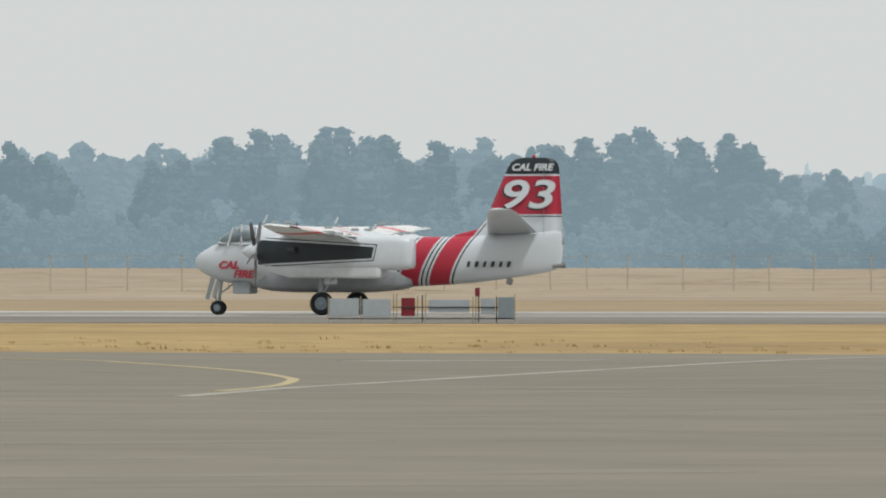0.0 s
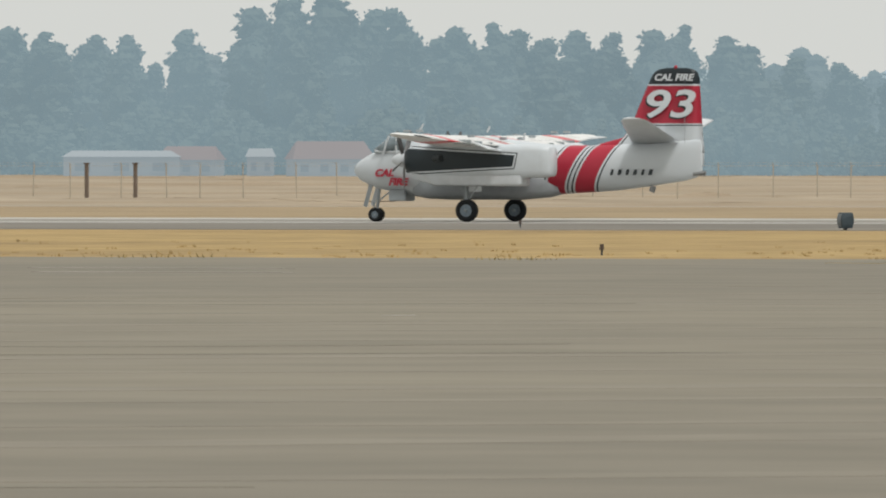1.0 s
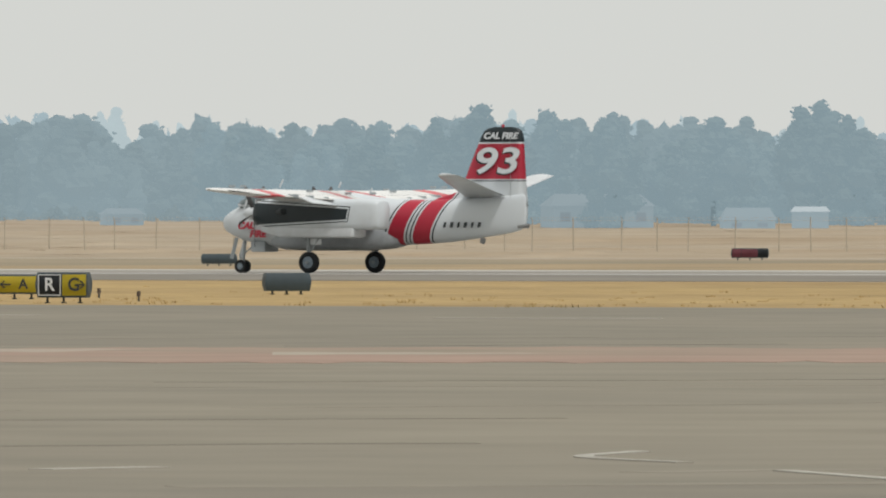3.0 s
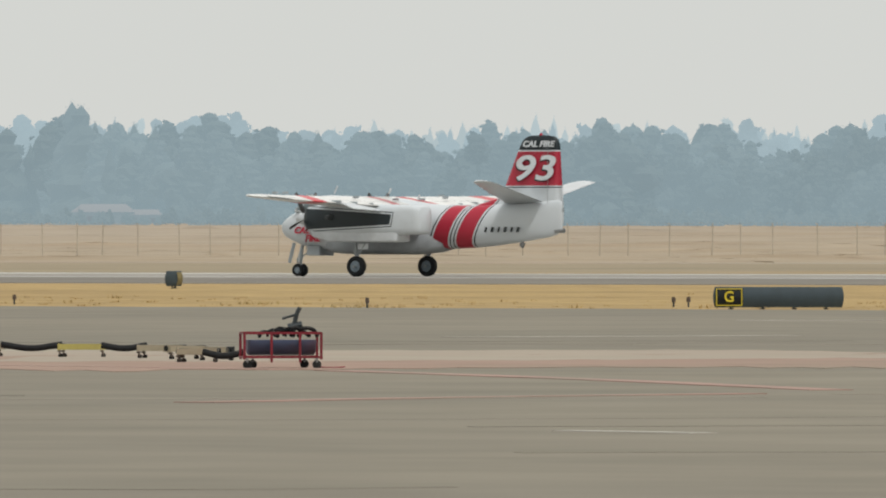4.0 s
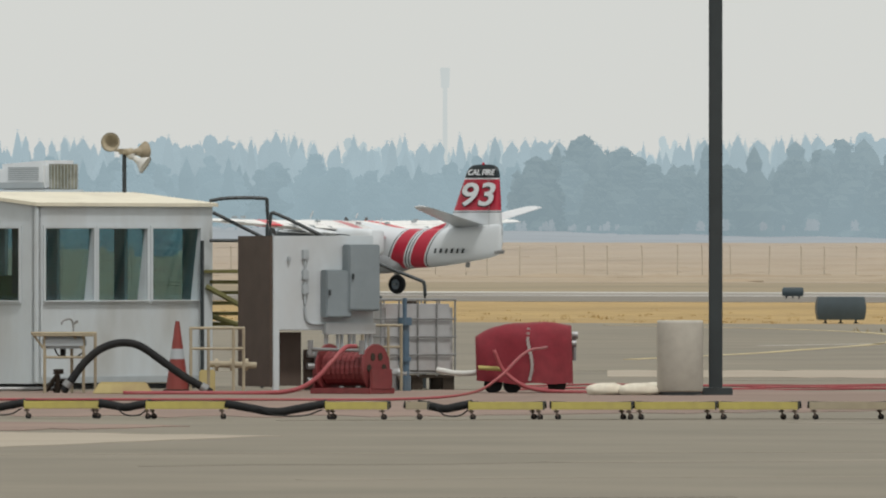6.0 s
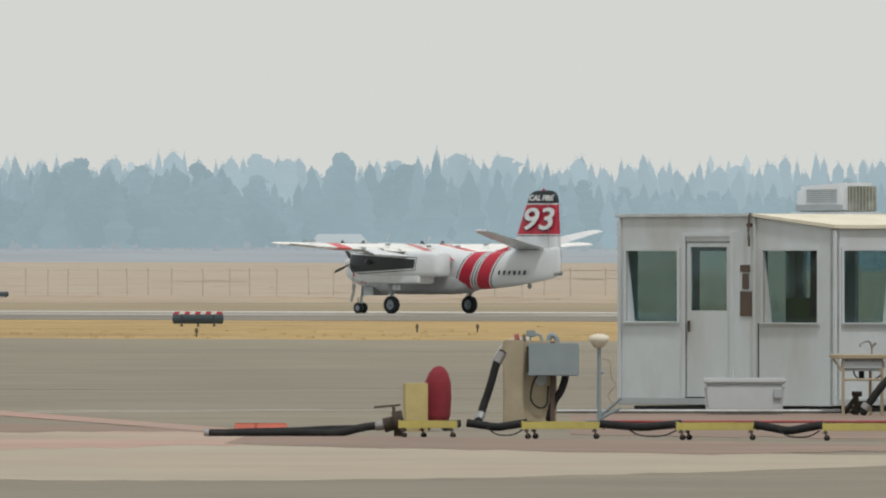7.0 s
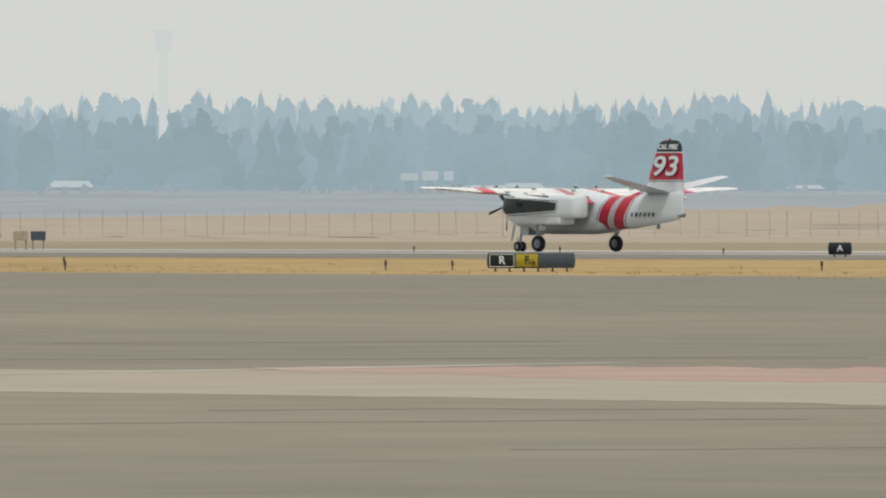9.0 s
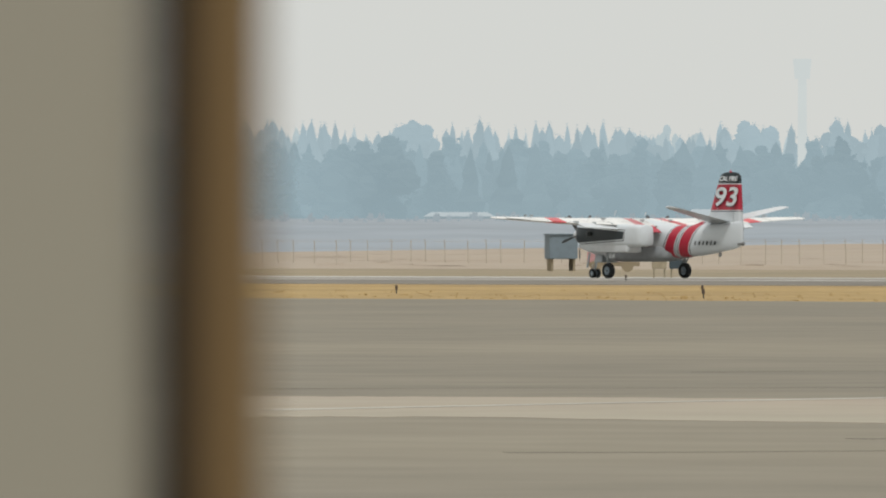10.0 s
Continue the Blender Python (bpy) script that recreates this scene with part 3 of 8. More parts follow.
# loading pad: pale concrete, with red dye spilled round its edges
patch("concrete_pad", ragged([(54, 150), (51.6, 149), (49.5, 143), (47.6, 138), (46.5, 134), (44.5, 124.5), (43.3, 124.5), (42.6, 126), (41.5, 130), (40.0, 139.5), (41.8, 144), (44.2, 154), (46.3, 158), (48.6, 165), (51, 168), (54, 171)], 11, 0.35), "concrete", 0.011, "pale concrete pad stained with red dye")
patch("dye_stain", ragged([(43.7, 151), (43.6, 158.6), (43.0, 158), (41.4, 152), (40.4, 147), (41.6, 142), (43.4, 149)], 18, 0.6), "dye_brown", 0.0145, "pavement browned by old red retardant")
patch("dye_stain", ragged([(47.4, 164), (47.2, 173), (45.2, 172), (43.4, 167), (43.5, 152), (44.8, 150), (46.4, 154)], 12, 1.5), "dye_brown", 0.0128, "pavement browned by old red retardant")
patch("dye_stain", ragged([(46.9, 153), (47.2, 166), (45.4, 163), (43.4, 161), (43.3, 151), (44.4, 147), (45.6, 148)], 22, 1.5), "pink_concrete", 0.0135, "pavement stained pink by red fire retardant")
patch("dye_stain", ragged([(49.6, 165), (49.8, 170), (48.3, 171), (46.8, 168), (46.8, 153), (47.9, 156)], 13, 1.4), "pink_concrete", 0.014, "pavement stained pink by red fire retardant")
patch("dye_stain", ragged([(42.2, 160), (42.2, 183), (38.2, 186), (36.6, 180), (37.4, 162), (39.5, 156), (41, 156)], 14, 1.2), "dye_brown", 0.0125, "pavement stained pink by red fire retardant")
patch("concrete_lane", ragged([(38.6, 205), (38.6, 216), (35.5, 216), (33.5, 213), (31.2, 214), (30.6, 209), (31.0, 199), (32.2, 190), (34.0, 190), (36.0, 201)], 15, 0.8), "concrete", 0.0115, "pale concrete lane crossing the apron")
patch("concrete_lane", ragged([(34.5, 194.5), (34.3, 203), (32.5, 205), (31, 206.5), (29.8, 207), (30.2, 201.5), (32.3, 196.5)], 25, 0.9), "concrete", 0.0147, "pale concrete lane crossing the apron")
patch("concrete_lane", ragged([(29.3, 196.5), (29.3, 201), (28.6, 200), (28.1, 199), (28.6, 197)], 26, 0.5), "concrete", 0.0147, "bare pale concrete patch in the dye stain")
patch("dye_stain", ragged([(36.2, 196), (35.6, 203), (32.6, 204), (30.2, 208), (27.4, 209), (25.2, 203), (23.6, 198), (23.8, 193), (25.4, 188), (28.6, 186), (31.6, 187), (34.2, 182)], 16, 1.4), "faint_pink", 0.0135, "pavement stained pink by red fire retardant")
for b0, r0, b1, r1 in ((33.0, 182.6, 30.85, 160.5), (33.6, 149, 31.2, 157), (34.6, 190, 33.2, 183.5)):
    stripe("dye_line", pl((b0, r0), ((b0 + b1) / 2, (r0 + r1) / 2 + 0.6), (b1, r1)), 0.55, "red_mark", 0.0165, "red dye line trailed across the pavement", 5)

stripe("dye_stain", pl((45.2, 197), (44.82, 188), (44.3, 176), (43.78, 165.5), (43.5, 160)), 0.8, "red_mark", 0.0165, "broad pink streak of retardant across the pavement", 5)

# pale curved tyre tracks worn into the apron
rnd = random.Random(17)
for k in range(16):
    r0 = 62 + 9.5 * k + rnd.uniform(-3, 3)
    b0, b1 = 25.5 + rnd.uniform(-1, 1.5), 15.5 + rnd.uniform(-1, 2)
    lift = 0.0125 * r0 * rnd.uniform(0.8, 1.2)
    stripe("tyre_track", pl(*[(b0 + (b1 - b0) * j / 5, r0 + lift * (j / 5) ** 1.5 * 5 + rnd.uniform(-0.3, 0.3)) for j in range(6)]), rnd.uniform(0.6, 2.0), "tyre_track", 0.0085, "faint pale tyre track on the apron", 4)
for k in range(22):
    r0, b0 = 75 + 7.5 * k + rnd.uniform(-3, 3), rnd.uniform(26, 48)
    b1 = b0 - rnd.uniform(2, 7)
    stripe("tyre_track", pl(*[(b0 + (b1 - b0) * j / 5, r0 + r0 * 0.03 * j / 5 * rnd.choice((1, 0.8)) + rnd.uniform(-0.3, 0.3)) for j in range(6)]), rnd.uniform(0.3, 1.0), "tyre_track", 0.0085, "faint pale tyre track on the apron", 4)

for k in range(34):
    r0, b0 = 64 + 5 * k + rnd.uniform(-2, 2), rnd.uniform(24, 54)
    b1 = b0 - rnd.uniform(1.5, 6)
    stripe("tar_seam", pl(*[(b0 + (b1 - b0) * j / 5, r0 + r0 * 0.02 * j / 5 + rnd.uniform(-0.4, 0.4)) for j in range(6)]), rnd.uniform(0.12, 0.5), "tar_seam", 0.0095, "dark tar seam across the apron", 4)

# tufts of dry grass along the strip
bm = bmesh.new()
rnd = random.Random(21)
for k in range(2600):
    x = rnd.uniform(-640, -30)
    y0 = 264 - 0.073 * x
    y = y0 + abs(rnd.gauss(0, 1)) * 22 + 0.4
    if y > 396:
        continue
    h = rnd.uniform(0.03, 0.09) * (1.8 if rnd.random() < 0.05 else 1)
    for j in range(9):
        a, q0 = rnd.uniform(0, 6.28), rnd.uniform(-2.2, 2.2) * h
        dx, dy = math.cos(a) * h * 0.5, math.sin(a) * h * 0.5
        w = h * 0.16
        v = [bm.verts.new(q) for q in ((x + q0 - w, y, 0), (x + q0 + w, y, 0), (x + q0 + dx, y + dy, h * rnd.uniform(0.5, 1.1)))]
        bm.faces.new(v)
tagged(part("grass_tufts", bm, "straw"), "dry straw tufts along the grass strip", "grass", kind="stuff")
bm = bmesh.new()
for b, r, n, wd in ((23.55, 300, 60, 1.2), (23.75, 297, 30, 1.0), (22.6, 294, 40, 1.5), (25.05, 318, 24, 1.0), (25.6, 312, 26, 0.9), (28.07, 310, 40, 1.2), (32.9, 330, 30, 0.8), (46.2, 402, 60, 1.6), (45.2, 398, 50, 1.4),
                    (46.0, 440, 50, 1.4), (21.0, 286, 30, 1.0), (24.2, 292, 60, 2.0), (47.3, 408, 50, 2.0), (33.3, 345, 40, 1.0), (37.4, 320, 30, 1.0)):
    px, py = polar(b, r)
    for j in range(n):
        x, y = px + rnd.gauss(0, wd / 2), py + rnd.gauss(0, wd / 2)
        h = rnd.uniform(0.03, 0.12)
        a = rnd.uniform(0, 6.28)
        v = [bm.verts.new(q) for q in ((x - h * 0.2, y, 0), (x + h * 0.2, y, 0), (x + math.cos(a) * h * 0.6, y + math.sin(a) * h * 0.6, h))]
        bm.faces.new(v)
tagged(part("scrub_tufts", bm, "scrub"), "small olive weeds in the dry grass", "weeds", kind="stuff")

# low swells of uncut grass over the field
verts, faces = [], []
for k in range(900):
    b, r = rnd.uniform(14, 55), rnd.uniform(700, 1500)
    x, y = polar(b, r)
    if y < 665:
        continue
    w, h = rnd.uniform(2, 11), rnd.uniform(0.06, 0.26)
    z0, i = rise(x, y) - 0.03, len(verts)
    for j, (fr, fz) in enumerate(((1, 0), (0.8, 0.45), (0.4, 0.9), (0, 1))):
        for q in range(8):
            a = 0.785 * q
            verts.append((x + w * fr * math.cos(a) * rnd.uniform(0.85, 1.15), y + w * 0.6 * fr * math.sin(a), z0 + h * fz * rnd.uniform(0.8, 1.15)))
    for j in range(3):
        for q in range(8):
            faces.append((i + j * 8 + q, i + j * 8 + (q + 1) % 8, i + j * 8 + 8 + (q + 1) % 8, i + j * 8 + 8 + q))
me = bpy.data.meshes.new("tall_grass")
me.from_pydata(verts, [], faces)
me.materials.append(M["field"])
tagged(new("tall_grass", me), "low swells of uncut dry grass across the field", "grass", kind="stuff")

# ---- boundary fence ----
fence = thing("fence", pose(0, 832, 0), "long steel-post wire boundary fence in dry grass", "fence")
bm = bmesh.new()
rod(bm, (0, 0, 0), (0, 0, 2.25), 0.04, seg=6)
rod(bm, (0, 0, 2.25), (0, -0.12, 2.42), 0.03, seg=6)
POST = part("post", bm, "post_steel", fence)
FENCE_X = [-205 - 3.12 * k + 0.5 * math.sin(k * 1.7) for k in range(300)]
POST.location = (FENCE_X[0], 0, 0)
for x in FENCE_X[1:]:
    again(POST, fence, pose(x + random.uniform(-0.1, 0.1), 0, 0, random.uniform(-1.5, 1.5), random.uniform(-1.5, 1.5), 0))
for z, y, r in ((2.2, 0, 0.010), (1.5, 0, 0.006), (0.9, 0, 0.006), (0.3, 0, 0.006), (2.4, -0.11, 0.006)):
    bm = bmesh.new()
    rod(bm, (-190, y, z), (-1150, y, z), r, seg=4)
    part("wire", bm, "post_steel", fence)
gatepost = None
bm = bmesh.new()
rod(bm, (0, 0, 0), (0, 0, 2.35), 0.15, seg=8)
box(bm, (0, 0, 2.38), (0.36, 0.36, 0.06))
for b in (22.87, 22.66):
    g = thing("gate_post", pose(*polar(b, 888), 0), "stout dark wooden gate post at the boundary fence", "post", "gate posts")
    if gatepost is None:
        gatepost = part("shaft", bm, "gate_wood", g)
    else:
        again(gatepost, g)

# ---- trees ----


def clump_points(rnd, lobes, n):
    """Leaf-clump centres spread over the shells of the crown's lobes."""
    out = []
    wts = [l[3] ** 2 for l in lobes]
    for _ in range(n):
        x, y, z, r = rnd.choices(lobes, wts)[0]
        v = Vector((rnd.gauss(0, 1), rnd.gauss(0, 1), rnd.gauss(0, 1))).normalized() * r * (0.66 + 0.40 * rnd.random() ** 0.8)
        out.append((x + v.x, y + v.y, z + v.z * 0.85, v))
    return out


def leaf_clump(verts, faces, rnd, c, size, out, sprays=2):
    """A few crossed, bent leaf sprays round a point."""
    for _ in range(sprays):
        d = Vector((rnd.gauss(0, 1), rnd.gauss(0, 1), rnd.gauss(0, 0.7))) + out * 0.6
        d.normalize()
        s = d.cross(Vector((rnd.gauss(0, 1), rnd.gauss(0, 1), rnd.gauss(0, 1)))).normalized()
        a = size * rnd.uniform(0.6, 1.25)
        b = a * rnd.uniform(0.45, 0.8)
        n = d.cross(s) * a * 0.25
        p = Vector(c)
        i = len(verts)
        verts += [p - d * a, p + s * b + n, p + d * a * rnd.uniform(0.7, 1.2), p - s * b + n]
        faces += [(i, i + 1, i + 2, i + 3)]


def knob(verts, faces, rnd, c, r, rows=5, cols=8):
    """A lumpy ball of foliage inside a crown's lobe."""
    i = len(verts)
    for j in range(rows + 1):
        p = math.pi * j / rows
        for k in range(cols):
            q = 2 * math.pi * (k + 0.5 * (j % 2)) / cols
            e = r * rnd.uniform(0.72, 1.08)
            verts.append(Vector((c[0] + e * math.sin(p) * math.cos(q), c[1] + e * math.sin(p) * math.sin(q), max(c[2] + e * 0.9 * math.cos(p), 0))))
    for j in range(rows):
        for k in range(cols):
            u, v = i + j * cols + k, i + j * cols + (k + 1) % cols
            faces.append((u, v, v + cols, u + cols))


def broadleaf(rnd, h, w, n, size, low=False, sprays=3):
    """Tall gum or oak: upright plumes of foliage over a broad uneven body that reaches the ground, with gaps between the plumes."""
    lobes = []
    stems = rnd.randint(3, 5)
    for i in range(stems):
        tall = 1.0 if i == 0 else rnd.uniform(0.80, 0.96)
        a, q = rnd.uniform(0, 6.28), w * (rnd.uniform(0.0, 0.12) if i == 0 else rnd.uniform(0.16, 0.34))
        x, y = math.cos(a) * q, math.sin(a) * q
        fat = w * rnd.uniform(0.17, 0.26)
        z = h * tall - fat * 0.62
        r = fat * 0.62
        while z > h * 0.35:
            lobes.append((x + rnd.uniform(-0.3, 0.3) * r, y + rnd.uniform(-0.3, 0.3) * r, z, r))
            z -= r * rnd.uniform(0.7, 1.0)
            r = min(fat * 1.25, r * rnd.uniform(1.1, 1.35))
    for j in range(10):
        a, q = rnd.uniform(0, 6.28), w * rnd.uniform(0.05, 0.36)
        lobes.append((math.cos(a) * q, math.sin(a) * q, h * rnd.uniform(0.18, 0.66), w * rnd.uniform(0.17, 0.27)))
    for j in range(6 if low else 4):
        a, q = rnd.uniform(0, 6.28), w * rnd.uniform(0.1, 0.42)
        lobes.append((math.cos(a) * q, math.sin(a) * q, h * rnd.uniform(0.04, 0.2), w * rnd.uniform(0.16, 0.24)))
    verts, faces = [], []
    for x, y, z, r in lobes:
        knob(verts, faces, rnd, (x, y, z), r * 0.86)
    for x, y, z, v in clump_points(rnd, lobes, n):
        leaf_clump(verts, faces, rnd, (x, y, max(z, 0.3)), size * rnd.choice((0.6, 0.8, 1.0, 1.3)), v.normalized(), sprays)
    top = h / max(v.z for v in verts)
    for v in verts:
        v.z *= top
    return lobes, verts, faces


def conifer(rnd, h, w, n, size):
    """Fir or pine: an uneven tapering core hidden under many small drooping sprays, blunt towards the tip."""
    verts, faces = [], []
    tiers, cols = 12, 8
    taper, lean = rnd.uniform(0.50, 0.80), rnd.uniform(-0.03, 0.03)
    env = [rnd.uniform(0.6, 1.2) for _ in range(tiers + 1)]
    for j in range(tiers + 1):
        f = j / tiers
        for k in range(cols):
            q = 2 * math.pi * (k + 0.5 * (j % 2)) / cols
            e = (w * 0.36 * (1 - f) ** taper * env[j] + 0.02) * rnd.uniform(0.7, 1.15)
            verts.append(Vector((e * math.cos(q) + lean * h * f, e * math.sin(q), h * 0.97 * f)))
    for j in range(tiers):
        for k in range(cols):
            u, v = j * cols + k, j * cols + (k + 1) % cols
            faces.append((u, v, v + cols, u + cols))
    for _ in range(n):
        f = rnd.random() ** 0.85
        r = ((1 - f) ** taper * w * 0.5 * env[int(f * tiers)] + 0.05) * rnd.uniform(0.5, 1.1)
        a = rnd.uniform(0, 6.28)
        d = Vector((math.cos(a), math.sin(a), rnd.uniform(-0.6, 0.3))).normalized()
        sd = Vector((-math.sin(a), math.cos(a), rnd.uniform(-0.5, 0.5)))
        c = Vector((math.cos(a) * r * 0.75 + lean * h * f, math.sin(a) * r * 0.75, h * (0.02 + 0.97 * f)))
        g = size * (0.95 - 0.55 * f) * rnd.uniform(0.4, 0.9)
        i = len(verts)
        verts += [c - d * g * 0.5, c + sd * g * 0.45, c + d * g * 0.8, c - sd * g * 0.45]
        faces.append((i, i + 1, i + 2, i + 3))
    return verts, faces


def mesh_of(name, verts, faces, mat):
    me = bpy.data.meshes.new(name)
    me.from_pydata([tuple(v) for v in verts], [], faces)
    me.materials.append(M[mat])
    return me


def trunk_mesh(rnd, h, lobes):
    bm = bmesh.new()
    rod(bm, (0, 0, -0.6), (0, 0, h * 0.5), h * 0.022, h * 0.012, 7)
    for x, y, z, r in lobes[:6]:
        rod(bm, (0, 0, h * rnd.uniform(0.22, 0.45)), (x, y, z), h * 0.009, h * 0.003, 5)
    return bm


rnd = random.Random(5)
GUMS, HAZY = [], []
for i, (h, w) in enumerate(((17, 9), (15, 8), (18.5, 8.5), (14, 9.5), (16, 7), (13, 8), (19, 7.5), (15.5, 8.5), (17, 9))):
    lobes, vs, fs = broadleaf(rnd, h, w, 2300, 0.29, False, 2)
    t = thing("gum_tree", pose(0, 0, -50), "tall hazy blue-grey gum tree beyond the airfield", "tree", "trees along the boundary")
    part("trunk", trunk_mesh(rnd, h, lobes), "trunk", t)
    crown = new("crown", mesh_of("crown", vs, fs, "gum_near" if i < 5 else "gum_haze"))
    crown.parent = t
    (GUMS if i < 5 else HAZY).append((t, h))

# single gums along the skyline: bearing, distance, height
placed = {}
ROW = []
for b in (15.0, 15.25):
    ROW.append((b, 1500, 11))
for b, up_by in ((15.45, 228), (15.6, 222), (15.78, 240), (15.95, 228), (16.1, 222), (16.28, 205), (16.5, 190), (16.7, 215), (16.9, 226), (17.05, 240), (17.2, 240), (17.35, 228), (17.48, 236), (17.6, 222), (17.8, 185), (17.95, 180),
               (18.42, 190), (18.52, 215), (18.7, 195), (18.95, 205), (19.12, 190), (19.3, 205), (19.6, 190), (19.85, 200), (20.05, 238), (20.28, 258), (20.42, 250), (20.6, 245), (20.78, 248), (21.0, 250), (21.15, 262), (21.32, 255), (21.5, 288), (21.62, 285),
               (21.86, 325), (22.0, 305), (22.12, 290), (22.45, 250), (22.65, 240), (22.85, 240), (23.05, 245), (23.2, 255), (23.38, 262), (23.55, 265), (23.72, 252), (23.95, 258), (24.2, 265), (24.45, 235), (24.62, 215), (24.8, 205),
               (25.2, 190), (25.45, 215), (25.7, 225), (25.85, 230), (26.05, 190), (26.25, 185), (26.8, 195), (26.95, 222), (27.4, 192), (27.9, 190), (27.8, 200), (28.1, 205), (28.4, 215), (28.62, 190), (28.9, 160), (29.4, 175)):
    ROW.append((b, 1290 + 90 * random.random(), up_by))
for k, (b, r, up_by) in enumerate(ROW):
    kinds = GUMS if b < 25.3 else HAZY
    src, h0 = kinds[k % len(kinds)]
    x, y = polar(b + random.uniform(-0.03, 0.03), r)
    z = rise(x, y)
    hgt = up_by * r / 23501 + EYE - z if up_by > 50 else up_by
    s = hgt / h0
    m = pose(x, y, z, 0, 0, random.uniform(0, 360))
    if src not in placed:
        placed[src] = 1
        t = src
        src.matrix_basis = m
    else:
        t = copy_thing(src, m)
    t.scale = (s * random.uniform(0.95, 1.3), s * random.uniform(0.95, 1.3), s)


def wood(name, mat, label, rows, seed, clumps=260, size=0.62):
    """Many trees merged to one stretch of woodland. rows: bearing range, distance range, height range, share of conifers, count."""
    rnd = random.Random(seed)
    kinds = []
    for i in range(6):
        _, vs, fs = broadleaf(rnd, 10, 7.5, clumps, size * 0.8, True, 2)
        kinds.append((np.array([tuple(v) for v in vs]), fs))
    firs = []
    for i in range(6):
        vs, fs = conifer(rnd, 10, rnd.uniform(5.4, 8.6), int(clumps * 0.9), size)
        firs.append((np.array([tuple(v) for v in vs]), fs))
    allv, allf, n = [], [], 0
    for b0, b1, r0, r1, h0, h1, firshare, count in rows:
        for i in range(count):
            b = b0 + (b1 - b0) * (i + rnd.random()) / count
            r = rnd.uniform(r0, r1)
            x, y = polar(b, r)
            h = h0 + (h1 - h0) * rnd.random() ** 1.4
            fir = rnd.random() < firshare
            v, f = rnd.choice(firs if fir else kinds)
            a = rnd.uniform(0, 6.28)
            w = h / 10 * rnd.uniform(0.85, 1.3) * (0.85 if fir else 1.0) * (0.62 if h > 21.3 else 1.0)
            c, s = math.cos(a), math.sin(a)
            q = np.stack([(v[:, 0] * c - v[:, 1] * s) * w + x, (v[:, 0] * s + v[:, 1] * c) * w + y, v[:, 2] * h / 10 + (rise(x, y) if name != "haze_scrub" else EYE + 40 * r / 23501) - 0.3], 1)
            allv.append(q)
            allf += [tuple(i + n for i in q4) for q4 in f]
            n += len(v)
    me = bpy.data.meshes.new(name)
    me.from_pydata(np.concatenate(allv).tolist(), [], allf)
    me.materials.append(M[mat])
    return tagged(new(name, me), label, "woods", kind="stuff")


# a few taller trees that stand out of the skyline: bearing, height, share of conifers
FIRS = [(b - 0.01, b + 0.01, 1745, 1755, h, h + 0.2, fir, 1) for b, h, fir in ((36.47, 18.4, 1), (36.42, 16.8, 1), (36.54, 16.2, 1), (36.2, 16.2, 1), (36.33, 15.4, 1), (36.0, 14.6, 1), (35.75, 16.5, 0), (35.71, 15.4, 0), (35.85, 15.4, 1),
                                                                               (35.58, 15.8, 1), (35.47, 15.0, 1), (35.32, 15.1, 0), (35.24, 15.0, 0), (35.12, 14.6, 0))]
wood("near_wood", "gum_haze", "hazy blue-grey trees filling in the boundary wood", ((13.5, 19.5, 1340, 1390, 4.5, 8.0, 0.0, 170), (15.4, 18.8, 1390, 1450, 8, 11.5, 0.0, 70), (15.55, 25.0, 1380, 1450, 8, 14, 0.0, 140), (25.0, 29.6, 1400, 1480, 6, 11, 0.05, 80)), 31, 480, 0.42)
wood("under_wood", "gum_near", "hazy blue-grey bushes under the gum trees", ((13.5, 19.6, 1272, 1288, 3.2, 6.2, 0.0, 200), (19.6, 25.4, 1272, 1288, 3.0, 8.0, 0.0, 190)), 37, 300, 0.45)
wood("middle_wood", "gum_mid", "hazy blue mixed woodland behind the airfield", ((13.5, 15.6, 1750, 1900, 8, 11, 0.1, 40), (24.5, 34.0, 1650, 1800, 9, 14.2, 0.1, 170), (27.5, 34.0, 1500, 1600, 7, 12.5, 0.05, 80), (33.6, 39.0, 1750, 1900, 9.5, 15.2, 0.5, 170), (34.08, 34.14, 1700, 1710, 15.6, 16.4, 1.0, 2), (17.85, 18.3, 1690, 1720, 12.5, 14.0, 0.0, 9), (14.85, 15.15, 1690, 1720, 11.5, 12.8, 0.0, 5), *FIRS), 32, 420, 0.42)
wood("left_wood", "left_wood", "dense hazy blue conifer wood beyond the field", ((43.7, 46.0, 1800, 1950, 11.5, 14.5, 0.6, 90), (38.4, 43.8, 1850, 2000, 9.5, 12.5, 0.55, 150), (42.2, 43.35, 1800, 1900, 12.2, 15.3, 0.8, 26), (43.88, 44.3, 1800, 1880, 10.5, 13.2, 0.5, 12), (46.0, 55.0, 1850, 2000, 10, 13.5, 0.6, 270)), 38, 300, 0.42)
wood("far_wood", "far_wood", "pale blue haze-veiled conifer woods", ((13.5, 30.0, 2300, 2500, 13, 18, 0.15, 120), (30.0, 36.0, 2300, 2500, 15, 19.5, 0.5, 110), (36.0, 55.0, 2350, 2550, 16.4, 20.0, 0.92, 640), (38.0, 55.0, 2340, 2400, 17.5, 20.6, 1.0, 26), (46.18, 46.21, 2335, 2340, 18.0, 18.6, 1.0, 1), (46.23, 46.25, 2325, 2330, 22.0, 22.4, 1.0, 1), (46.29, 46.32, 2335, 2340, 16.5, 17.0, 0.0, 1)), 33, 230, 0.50)
